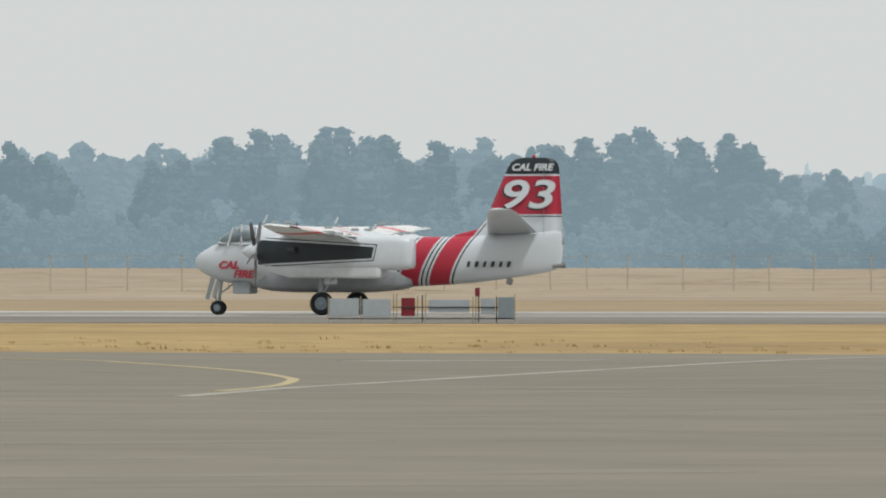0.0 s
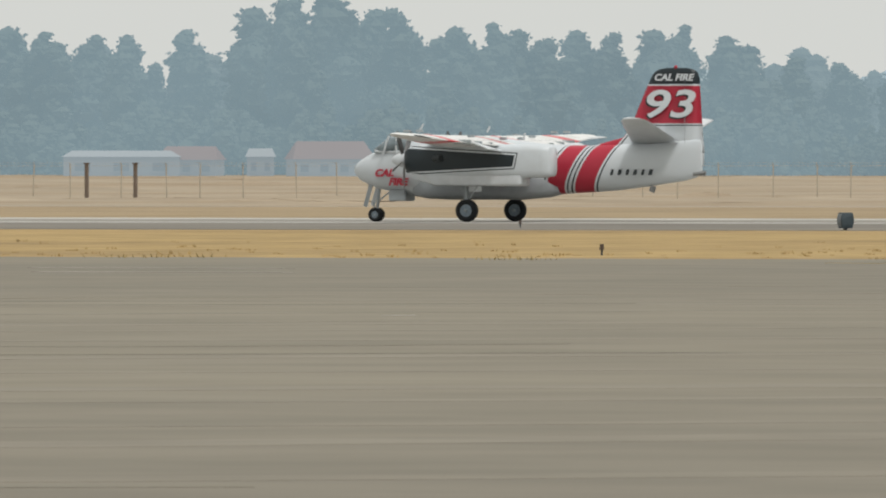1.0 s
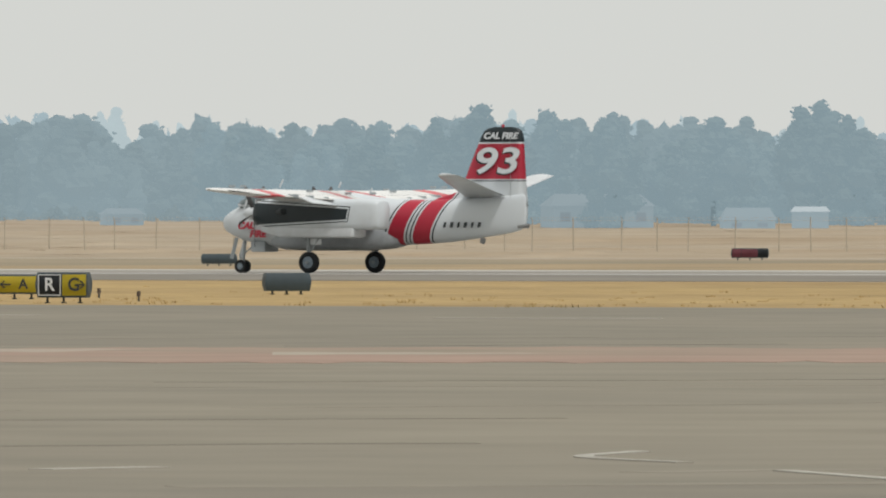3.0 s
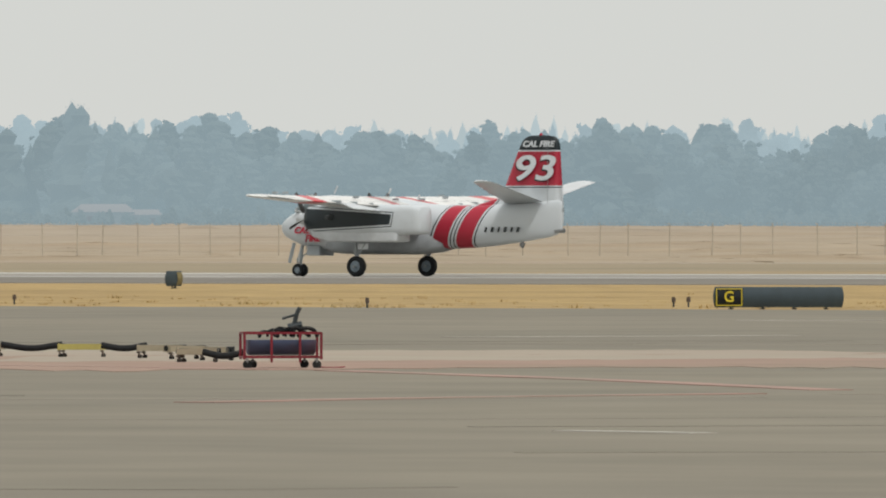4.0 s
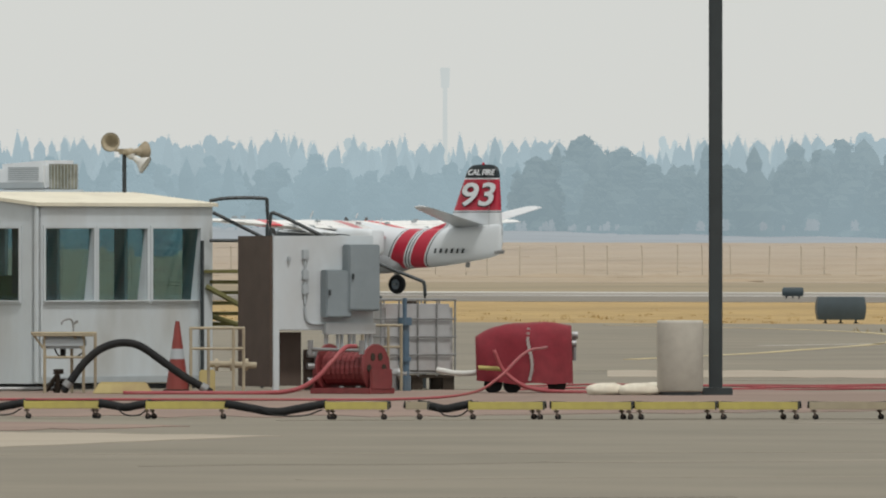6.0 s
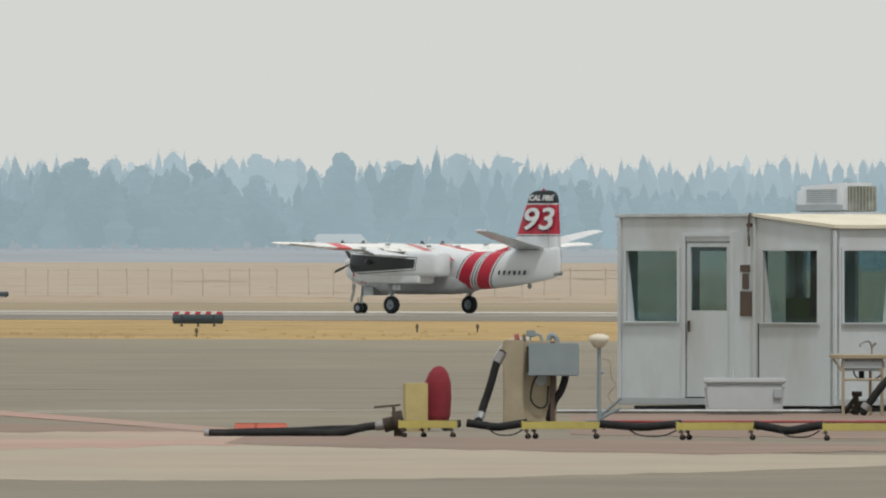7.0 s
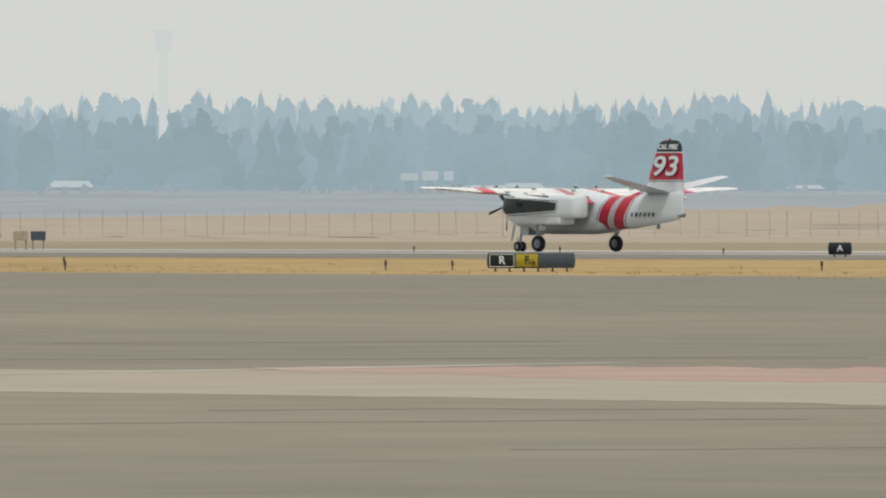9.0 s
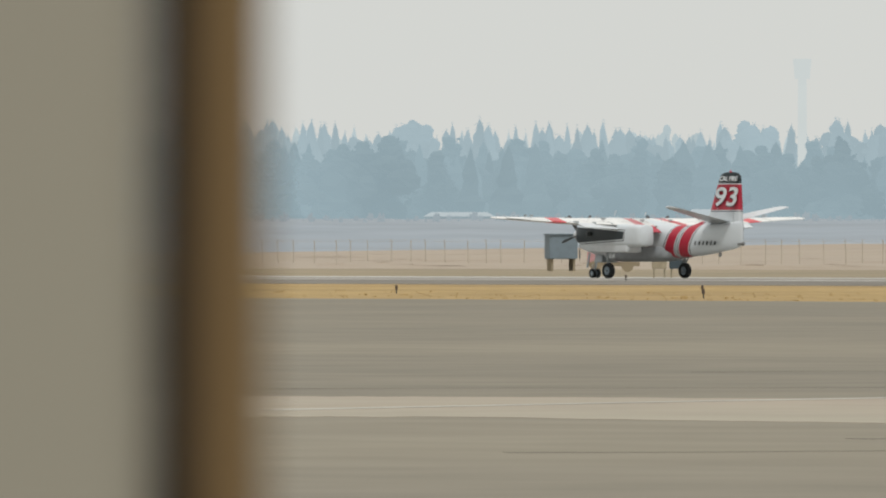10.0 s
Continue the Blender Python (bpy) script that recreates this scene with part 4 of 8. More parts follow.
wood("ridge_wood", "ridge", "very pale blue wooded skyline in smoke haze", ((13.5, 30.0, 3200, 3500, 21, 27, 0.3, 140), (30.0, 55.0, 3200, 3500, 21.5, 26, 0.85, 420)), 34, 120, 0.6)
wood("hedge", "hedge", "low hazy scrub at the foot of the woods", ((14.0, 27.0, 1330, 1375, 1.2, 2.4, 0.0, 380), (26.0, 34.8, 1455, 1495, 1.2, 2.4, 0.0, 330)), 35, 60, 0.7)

# band of smoke haze before the left-hand woods, built as a rising glowing bank
bm = bmesh.new()
rnd = random.Random(44)
rows = []
for k in range(161):
    b = 35.0 + 0.125 * k
    up = min(max((b - 35.5) / 5.0, 0), 1)
    row = []
    for r, px in ((1540, -3), (1600, 15), (1680, 27), (1750, 39), (1800, 45), (1860, 20)):
        x, y = polar(b, r)
        z = rise(x, y)
        if px > 0:
            z += (EYE + px * r / 23501 - z) * up + rnd.uniform(-0.12, 0.12) - 0.3 * (1 - up)
        else:
            z -= 0.4
        row.append(bm.verts.new((x, y, z)))
    rows.append(row)
for a, c in zip(rows, rows[1:]):
    for j in range(5):
        bm.faces.new((a[j], a[j + 1], c[j + 1], c[j]))
tagged(part("far_bank", bm, "far_bank", smooth=True), "mauve glowing bank standing for smoke haze over the far pasture", "pasture", kind="structure")
# haze-coloured lumps added to roughen the top edge of the haze band
wood("haze_scrub", "haze_scrub", "low dull scrub lumps glowing in the smoke haze's colour", ((37.0, 55.0, 1750, 1790, 0.6, 1.7, 0.0, 420),), 36, 60, 0.7)

# ---- air tanker ----
plane = thing("air_tanker", pose(0, 0, 0), "white twin-engine air tanker aircraft with red bands", "airplane")
bm = bmesh.new()
body(bm, [(0.0, 1.86, 1.98, 0.05), (0.08, 1.72, 2.12, 0.2), (0.25, 1.55, 2.28, 0.36), (0.55, 1.40, 2.45, 0.53), (1.0, 1.22, 2.66, 0.68), (1.3, 1.16, 2.86, 0.73), (1.6, 1.12, 3.12, 0.77),
          (1.9, 1.08, 3.24, 0.8), (2.4, 0.98, 3.26, 0.8), (3.0, 0.88, 3.24, 0.8), (4.5, 0.86, 3.20, 0.8), (5.8, 0.86, 3.12, 0.8), (6.8, 0.87, 2.98, 0.8), (7.4, 0.92, 2.90, 0.79), (8.1, 1.03, 2.84, 0.77),
          (9.5, 1.10, 2.83, 0.68), (10.5, 1.18, 2.88, 0.52), (11.6, 1.32, 2.95, 0.35), (12.4, 1.44, 2.98, 0.20), (13.0, 1.53, 3.02, 0.145), (13.4, 1.64, 3.05, 0.10), (13.58, 1.76, 3.02, 0.06), (13.64, 1.9, 2.9, 0.03)], power=2.4)
part("fuselage", bm, "livery", plane, "white fuselage with slanting red and black bands", smooth=True)
bm = bmesh.new()
body(bm, [(2.5, 0.95, 1.7, 0.6), (3.0, 0.86, 1.75, 0.80), (3.8, 0.82, 1.8, 0.90), (6.6, 0.82, 1.8, 0.90), (7.6, 0.90, 1.75, 0.82), (8.2, 1.04, 1.7, 0.6)], power=4.0)
part("belly_tank", bm, "belly", plane, "stained retardant tank, painted darker grey for the belly's shade", smooth=True)
# cockpit glazing
bm = bmesh.new()
body(bm, [(0.98, 2.52, 2.76, 0.60), (1.3, 2.52, 2.98, 0.745), (1.6, 2.52, 3.19, 0.815), (1.75, 2.54, 3.24, 0.83), (2.1, 2.56, 3.24, 0.835), (2.4, 2.62, 3.18, 0.835)], power=3.2)
canopy = part("canopy", bm, "canopy_glass", plane, "cockpit windows", smooth=True)
for x0, z0, x1, z1 in ((1.40, 2.5, 1.62, 3.18), (1.92, 2.5, 1.92, 3.28), (1.02, 2.62, 2.3, 2.56)):
    for s in (-1, 1):
        bm = bmesh.new()
        rod(bm, (x0, s * (0.80 if x0 > 1.1 else 0.62), z0), (x1, s * (0.78 if x0 > 1.1 else 0.85), z1), 0.045, seg=6)
        part("window_frame", bm, "white_paint", canopy)
# fin and rudder
bm = bmesh.new()
blade(bm, [(2.55, 8.3, 13.72, 0), (2.85, 9.5, 13.70, 0), (3.12, 10.55, 13.67, 0), (3.4, 10.8, 13.65, 0), (4.5, 11.27, 13.58, 0), (5.3, 11.62, 13.53, 0), (5.52, 11.76, 13.46, 0), (5.64, 11.95, 13.30, 0), (5.69, 12.25, 13.0, 0)], 0.55, True)
part("fin", bm, "livery", plane, "tall fin with red panel and black cap", smooth=True)
bm = bmesh.new()
blade(bm, [(1.98, 12.95, 13.60, 0), (2.1, 12.9, 13.70, 0), (2.6, 12.7, 13.71, 0), (3.3, 12.5, 13.66, 0)], 0.5, True)
part("rudder_foot", bm, "white_paint", plane, smooth=True)
bm = bmesh.new()
box(bm, (12.98, -0.085, 3.65), (0.012, 0.012, 3.2))
part("rudder_hinge", bm, "light_grey", plane)
for s in (-1, 1):
    bm = bmesh.new()
    blade(bm, [(s * 0.1, 10.9, 12.75, 2.98), (s * 3.7, 11.72, 12.78, 3.72), (s * 4.0, 11.88, 12.74, 3.78), (s * 4.12, 12.15, 12.6, 3.80)], 0.8)
    part("tailplane", bm, "white_paint", plane, smooth=True)
bm = bmesh.new()
rod(bm, (13.3, 0, 1.78), (13.78, 0, 1.82), 0.11, 0.05)
box(bm, (13.66, 0, 1.80), (0.2, 0.04, 0.2))
part("tail_cone", bm, "steel", plane)
bm = bmesh.new()
box(bm, (11.7, 0, 1.22), (0.22, 0.08, 0.24), 0.02, (0, 20, 0))
part("tail_bumper", bm, "steel", plane)
# wing
for s in (-1, 1):
    bm = bmesh.new()
    blade(bm, [(0, 3.85, 7.0, 2.86), (s * 2.75, 3.98, 6.9, 2.89), (s * 6.0, 4.42, 6.5, 3.00), (s * 9.3, 4.92, 6.15, 3.14), (s * 10.4, 5.12, 6.0, 3.19), (s * 10.85, 5.30, 5.86, 3.21), (s * 11.03, 5.46, 5.7, 3.22)], 0.95, False, 0.05)
    wing = part("wing", bm, "wing", plane, "white wing with red chordwise stripe", smooth=True)
    bm = bmesh.new()
    box(bm, (6.84, s * 4.55, 2.76), (0.66, 2.9, 0.05), 0.01, (s * 2.2, 22, s * -7.0))
    part("flap", bm, "white_paint", wing)
    bm = bmesh.new()
    box(bm, (7.25, s * 1.42, 2.60), (0.80, 1.28, 0.05), 0.01, (0, 26, 0))
    part("flap", bm, "letter_red", wing, "red-painted inboard flap let down for take-off")
    for y in (3.4, 4.6, 5.8):
        bm = bmesh.new()
        box(bm, (6.3, s * y, 2.72 + 0.040 * y), (0.7, 0.06, 0.16), 0.02)
        part("flap_hinge", bm, "light_grey", wing)
    for x, y in ((5.0, 8.2), (5.5, 8.2), (4.6, 5.0), (5.8, 3.4), (5.2, 1.4), (6.2, 1.0)):
        bm = bmesh.new()
        box(bm, (x, s * y, 3.05 + 0.036 * y), (0.28, 0.10, 0.10), 0.02)
        part("fold_fitting", bm, "light_grey", wing)
    bm = bmesh.new()
    box(bm, (6.08, s * 9.3, 3.12), (0.3, 2.2, 0.03), 0.005, (s * 2.6, 6, s * -7))
    part("aileron", bm, "black_paint" if s < 0 else "white_paint", wing)
# engines
GEAR = []
for s in (-1, 1):
    bm = bmesh.new()
    body(bm, [(3.06, 2.00, 2.58, 0.33), (3.14, 1.89, 2.69, 0.43), (3.36, 1.78, 2.80, 0.52), (3.9, 1.67, 2.86, 0.58), (5.5, 1.62, 2.89, 0.60), (7.4, 1.62, 2.87, 0.57), (8.45, 1.64, 2.83, 0.54), (8.72, 1.68, 2.79, 0.50), (8.77, 1.74, 2.73, 0.45)], y0=s * 2.75, power=5)
    nac = part("nacelle", bm, "cowl", plane, "white engine nacelle with long black panel", smooth=True)
    bm = bmesh.new()
    body(bm, [(3.5, 1.56, 1.9, 0.44), (4.3, 1.34, 1.95, 0.52), (7.5, 1.32, 1.95, 0.52), (7.68, 1.35, 1.9, 0.50)], y0=s * 2.75, power=9)
    part("wheel_bay", bm, "white_paint", nac, smooth=True)
    bm = bmesh.new()
    rod(bm, (4.3, s * 3.28, 2.34), (4.62, s * 3.46, 2.36), 0.11, 0.12)
    part("exhaust_stub", bm, "dark_pole", nac)
    bm = bmesh.new()
    box(bm, (3.13, s * 2.75, 1.90), (0.1, 0.46, 0.16), 0.03)
    part("air_intake", bm, "black_paint", nac)
    # main wheel, strut and door
    bm = bmesh.new()
    rod(bm, (5.35, s * 2.75, 1.45), (5.38, s * 2.70, 0.42), 0.075)
    rod(bm, (5.38, s * 2.95, 0.42), (5.38, s * 2.45, 0.42), 0.05)
    rod(bm, (5.9, s * 2.75, 1.45), (5.42, s * 2.70, 0.8), 0.04)
    rod(bm, (5.2, s * 2.60, 1.40), (5.30, s * 2.66, 0.7), 0.03)
    gear = part("main_gear_strut", bm, "light_grey", plane)
    GEAR.append(gear)
    bm = bmesh.new()
    prof = [(0.23, -0.12), (0.31, -0.155), (0.385, -0.15), (0.418, -0.09), (0.425, 0.0), (0.418, 0.09), (0.385, 0.15), (0.31, 0.155), (0.23, 0.12)]
    rings = [[bm.verts.new((5.38 + r * math.cos(a), s * 2.70 + y, 0.425 + r * math.sin(a))) for a in [2 * math.pi * k / 28 for k in range(28)]] for r, y in prof]
    skin(bm, rings, False)
    part("tyre", bm, "tyre", gear, smooth=True)
    bm = bmesh.new()
    rod(bm, (5.38, s * 2.70 - 0.11, 0.425), (5.38, s * 2.70 + 0.11, 0.425), 0.245, seg=20)
    rod(bm, (5.38, s * 2.70 - 0.15, 0.425), (5.38, s * 2.70 + 0.15, 0.425), 0.07, seg=12)
    for k in range(6):
        a = k * math.pi / 3
        rod(bm, (5.38 + 0.145 * math.cos(a), s * 2.70 - 0.12, 0.425 + 0.145 * math.sin(a)), (5.38 + 0.145 * math.cos(a), s * 2.70 + 0.12, 0.425 + 0.145 * math.sin(a)), 0.03, seg=6)
    part("wheel_rim", bm, "hub", gear)
    bm = bmesh.new()
    box(bm, (5.72, s * 2.75, 1.24), (0.5, 0.03, 0.24), 0.01)
    part("gear_door", bm, "white_paint", gear)
# nose gear
bm = bmesh.new()
rod(bm, (0.98, 0, 1.3), (0.86, 0, 0.27), 0.06)
rod(bm, (0.86, -0.24, 0.27), (0.86, 0.24, 0.27), 0.035)
rod(bm, (1.5, 0, 1.2), (0.9, 0, 0.75), 0.03)
rod(bm, (0.78, -0.1, 0.75), (0.82, -0.1, 0.4), 0.03)
nose = part("nose_gear_strut", bm, "light_grey", plane)
GEAR.append(nose)
for y in (-0.17, 0.17):
    bm = bmesh.new()
    prof = [(0.12, -0.06), (0.2, -0.085), (0.25, -0.06), (0.262, 0), (0.25, 0.06), (0.2, 0.085), (0.12, 0.06)]
    rings = [[bm.verts.new((0.86 + r * math.cos(a), y + w, 0.265 + r * math.sin(a))) for a in [2 * math.pi * k / 22 for k in range(22)]] for r, w in prof]
    skin(bm, rings, False)
    part("tyre", bm, "tyre", nose, smooth=True)
    bm = bmesh.new()
    rod(bm, (0.86, y - 0.065, 0.265), (0.86, y + 0.065, 0.265), 0.13, seg=14)
    part("wheel_rim", bm, "hub", nose)
bm = bmesh.new()
box(bm, (0.62, -0.26, 0.98), (0.16, 0.03, 0.86), 0.01, (0, 16, 0))
part("gear_door", bm, "light_grey", nose)
bm = bmesh.new()
box(bm, (0.72, 0.26, 0.98), (0.16, 0.03, 0.8), 0.01, (0, 16, 0))
part("gear_door", bm, "white_paint", nose)
bm = bmesh.new()
box(bm, (1.86, 0.0, 0.98), (0.66, 1.1, 0.42), 0.03)
part("nose_bay_door", bm, "light_grey", plane)
# aerials
for x, z0, z1 in ((2.55, 3.3, 3.66), (5.2, 3.3, 3.55), (6.6, 3.05, 3.3)):
    bm = bmesh.new()
    box(bm, (x + 0.07, 0.0, (z0 + z1) / 2), (0.07, 0.03, z1 - z0), 0.01, (0, 28, 0))
    part("aerial", bm, "white_paint", plane)
bm = bmesh.new()
bmesh.ops.create_uvsphere(bm, u_segments=10, v_segments=6, radius=0.07, matrix=pose(12.6, 0, 5.72))
part("beacon", bm, "letter_red", plane)
# lettering
side = -0.175
for dx, dz, y, mat in ((-0.07, -0.06, side + 0.02, "black_paint"), (0, 0, side - 0.012, "white_paint")):
    lettering("fleet_number", "93", 1.42, mat, plane, pose(12.33 + dx, y, 4.31 + dz, 90 - 2, 0, 0), 0.20, 0.022, 1.45, 0.01)
lettering("agency_name", "CAL FIRE", 0.34, "white_paint", plane, pose(12.55, side + 0.035, 5.33, 90 - 3, 0, 0), 0.25, 0.012, 1.12, 0.01)
lettering("agency_name", "CAL", 0.37, "letter_red", plane, pose(1.42, -0.775, 1.80, 87, 0, -4), 0.25, 0.014, 1.1, 0.015)
lettering("agency_name", "FIRE", 0.37, "letter_red", plane, pose(1.98, -0.805, 1.47, 94, 0, -2), 0.25, 0.014, 1.1, 0.015)
for k in range(6):
    bm = bmesh.new()
    box(bm, (0, 0, 0), (0.10 + 0.03 * (k % 2), 0.012, 0.21))
    for v in bm.verts:
        v.co.x += v.co.z * 0.25
    b = part("registration_bar", bm, "black_paint", plane)
    x = 10.32 + 0.29 * k
    b.matrix_basis = pose(x, -0.63 + 0.125 * (x - 10.2), 1.84, 0, 0, 7)
# propellers
PROPS = []
for s in (-1, 1):
    bm = bmesh.new()
    body(bm, [(-0.36, -0.05, 0.05, 0.05), (-0.28, -0.13, 0.13, 0.13), (-0.1, -0.235, 0.235, 0.235), (0.12, -0.29, 0.29, 0.29), (0.32, -0.30, 0.30, 0.30)], seg=20, power=2)
    prop = part("propeller", bm, "white_paint", plane, "pale spinner with five dark blades", smooth=True)
    for k in range(5):
        a = k * 72
        bm = bmesh.new()
        rings = []
        for q, c, tw in ((0.2, 0.12, 60), (0.5, 0.18, 48), (0.88, 0.20, 34), (1.14, 0.18, 26), (1.27, 0.14, 22), (1.32, 0.06, 22)):
            w = radians(tw)
            ring = []
            for u, v in ((-0.5, 0), (-0.2, 0.07), (0.3, 0.06), (0.5, 0), (0.3, -0.04), (-0.2, -0.04)):
                p = Vector((c * (u * math.sin(w) + v * math.cos(w)), c * (u * math.cos(w) - v * math.sin(w)), q))
                ring.append(bm.verts.new(p))
            rings.append(ring)
        skin(bm, rings)
        b = part("propeller_blade", bm, "blade", prop)
        b.matrix_basis = pose(0.14, 0, 0, a, 0, 0)
    PROPS.append((prop, s))

# ---- retardant loading base ----


def wheel(bm, c, r, w=0.05):
    rod(bm, (c[0], c[1] - w / 2, c[2]), (c[0], c[1] + w / 2, c[2]), r, seg=12)
    return bm


def caster(parent, x, y, z=0.13, r=0.036):
    bm = bmesh.new()
    wheel(bm, (x, y, r), r, 0.035)
    part("caster_wheel", bm, "rubber", parent)
    bm = bmesh.new()
    rod(bm, (x, y - 0.024, r), (x - 0.02, y - 0.024, z - 0.03), 0.011, seg=6)
    rod(bm, (x, y + 0.024, r), (x - 0.02, y + 0.024, z - 0.03), 0.011, seg=6)
    box(bm, (x - 0.02, y, z - 0.03), (0.06, 0.065, 0.02))
    rod(bm, (x - 0.02, y, z - 0.03), (x - 0.02, y, z), 0.016, seg=6)
    part("caster_fork", bm, "brown_panel", parent)


def hose(name, m, pts, r, mat, label, cuffs=()):
    t = thing(name, m, label, "hose")
    bm = bmesh.new()
    sweep(bm, pts, r, 10)
    h = part("tube", bm, mat, t, smooth=True)
    for a, b in cuffs:
        bm = bmesh.new()
        rod(bm, a, b, r * 1.18, seg=12)
        part("coupling", bm, "steel", h)
    return t


def dolly(b, far, length, mat="yellow_paint", wheels=(-0.42, -0.36, 0.40), turn=0.0):
    """A low channel-steel hose dolly on casters."""
    t = thing("hose_dolly", spot(b, far, turn), "worn yellow steel hose dolly on small casters" if mat == "yellow_paint" else "worn tan steel hose dolly on small casters", "hose dolly", "hose dollies on the apron")
    bm = bmesh.new()
    box(bm, (0, -0.10, 0.166), (length, 0.016, 0.088), 0.004)
    box(bm, (0, 0.10, 0.166), (length, 0.016, 0.088), 0.004)
    box(bm, (0, 0, 0.130), (length, 0.2, 0.014))
    part("channel", bm, mat, t)
    for i, w in enumerate(wheels):
        caster(t, w * length, 0.07 if i == 1 else -0.07)
    bm = bmesh.new()
    sweep(bm, [(-length / 2 - 0.02, 0, 0.178), (-length / 4, 0.01, 0.168), (length / 4, -0.01, 0.168), (length / 2 + 0.02, 0, 0.178)], 0.042, 8, 3)
    part("hose_run", bm, "rubber", t)
    for e in (-1, 1):
        bm = bmesh.new()
        box(bm, (e * (length / 2 - 0.012), 0, 0.168), (0.02, 0.225, 0.10), 0.004)
        part("end_plate", bm, "black_paint" if e > 0 else mat, t)
    return t


# near line of dollies, west to east: bearing of the middle, length
LINE = [(42.815, 0.72, 157.0, (-0.40, -0.08, 0.40)), (42.235, 0.98, 156.0, (-0.42, -0.33, 0.40)), (41.57, 0.96, 155.0, (-0.42, -0.34, 0.43)), (40.95, 0.90, 154.3, (-0.44, 0.42, 0.46)),
        (40.41, 0.98, 153.8, (-0.47, -0.40, 0.42)), (39.68, 0.74, 153.3, (-0.42, -0.36, 0.42)), (39.42, 0.27, 153.3, (0.1,)), (39.035, 0.88, 153.2, (-0.44, 0.36, 0.44)), (38.665, 0.94, 153.2, (-0.42, 0.38, 0.47)),
        (38.305, 0.95, 153.3, (-0.42, 0.40)), (37.945, 0.93, 153.3, (-0.44, 0.30, 0.46)), (37.557, 0.92, 153.4, (-0.42, 0.40)), (36.90, 0.93, 153.5, (-0.46, -0.38, 0.38))]
for b, ln, far, wh in LINE:
    dolly(b, far, ln, "tan_paint" if b in (37.557, 39.42) else "yellow_paint", wh)
# black hose sagging between them, with a thin bonding cable under some
for b, ln, far, sag in ((42.52, 0.62, 156.5, 0.05), (41.90, 0.86, 155.5, 0.04), (41.26, 0.72, 154.7, 0.07), (40.68, 0.52, 154.0, 0.05), (40.03, 1.08, 153.5, 0.10), (39.30, 0.54, 153.3, 0.06), (37.21, 0.82, 153.5, 0.06)):
    h = hose("loading_hose", spot(b, far), [(-ln / 2 - 0.05, 0, 0.19), (-ln / 4, 0, 0.19 - sag * 0.6), (0, 0, 0.19 - sag), (ln / 4, 0, 0.19 - sag * 0.6), (ln / 2 + 0.05, 0, 0.19)], 0.050, "rubber", "black rubber loading hose sagging between dollies")
    bm = bmesh.new()
    sweep(bm, [(-ln * 0.2, -0.05, 0.14), (0.0, -0.07, 0.055), (ln * 0.3, -0.06, 0.05), (ln / 2, -0.05, 0.12)], 0.009, 5)
    part("bonding_cable", bm, "rubber", h)

# far line of tan dollies
for b, ln, far, mat in ((34.55, 0.98, 203, "tan_paint"), (34.08, 0.76, 202, "yellow_paint"), (33.74, 0.72, 200, "tan_paint"), (33.58, 0.62, 194, "tan_paint")):
    dolly(b, far, ln, mat, (-0.44, -0.36, 0.42), -8 if far < 201 else 0)
for b, ln, far, turn in ((33.64, 0.62, 198.5, 30), (33.50, 0.5, 196.5, -32)):
    dolly(b, far, ln, "tan_paint", (-0.42, 0.40), turn)
for b, ln, far, sag in ((34.30, 0.82, 202.5, 0.06), (33.90, 0.58, 201, 0.05), (33.47, 0.50, 190, 0.06)):
    hose("loading_hose", spot(b, far), [(-ln / 2 - 0.06, 0, 0.2), (0, 0, 0.2 - sag), (ln / 2 + 0.06, 0, 0.2)], 0.05, "rubber", "black rubber loading hose sagging between dollies")


def pump_cart(b, far, length, label, tank="blue_plastic", top=0.43):
    """Blue barrel-bottomed drip tank slung in a red angle-iron trolley."""
    t = thing("tank_cart", spot(b, far, 6), label, "tank cart", "drip tank carts")
    n = 18
    bm = bmesh.new()
    rings = []
    for x in (-length / 2 + 0.06, -length / 2 + 0.08, length / 2 - 0.08, length / 2 - 0.06):
        k = 0.86 if abs(x) > length / 2 - 0.07 else 1
        rings.append([bm.verts.new((x, 0.26 * k * math.cos(math.pi * (1 + i / n)) * 1.0, 0.405 + 0.215 * k * math.sin(math.pi * (1 + i / n)))) for i in range(n + 1)])
    skin(bm, rings)
    part("tank", bm, tank, t, "plastic half-barrel tank", smooth=False)
    for x in (-length / 2, length / 2):
        for y in (-0.28, 0.28):
            bm = bmesh.new()
            box(bm, (x, y, 0.315), (0.035, 0.035, 0.37), 0.004)
            part("upright", bm, "red_paint", t)
    for y in (-0.28, 0.28):
        for z in (0.165, top - 0.02):
            bm = bmesh.new()
            box(bm, (0, y, z), (length, 0.032, 0.035), 0.004)
            part("rail", bm, "red_paint", t)
    for x in (-length / 2, length / 2):
        for z in (0.165, top - 0.02):
            bm = bmesh.new()
            box(bm, (x, 0, z), (0.03, 0.56, 0.03), 0.004)
            part("cross_rail", bm, "red_paint", t)
    for x in (-length / 2 + 0.04, length / 2 - 0.06):
        for y in (-0.26, 0.26):
            bm = bmesh.new()
            wheel(bm, (x + (0.13 if y > 0 and x < 0 else -0.12 if y > 0 else 0), y, 0.062), 0.062, 0.045)
            part("wheel", bm, "rubber", t)
            bm = bmesh.new()
            box(bm, (x + (0.13 if y > 0 and x < 0 else -0.12 if y > 0 else 0), y, 0.125), (0.03, 0.07, 0.07), 0.004)
            part("fork", bm, "steel", t)
    return t


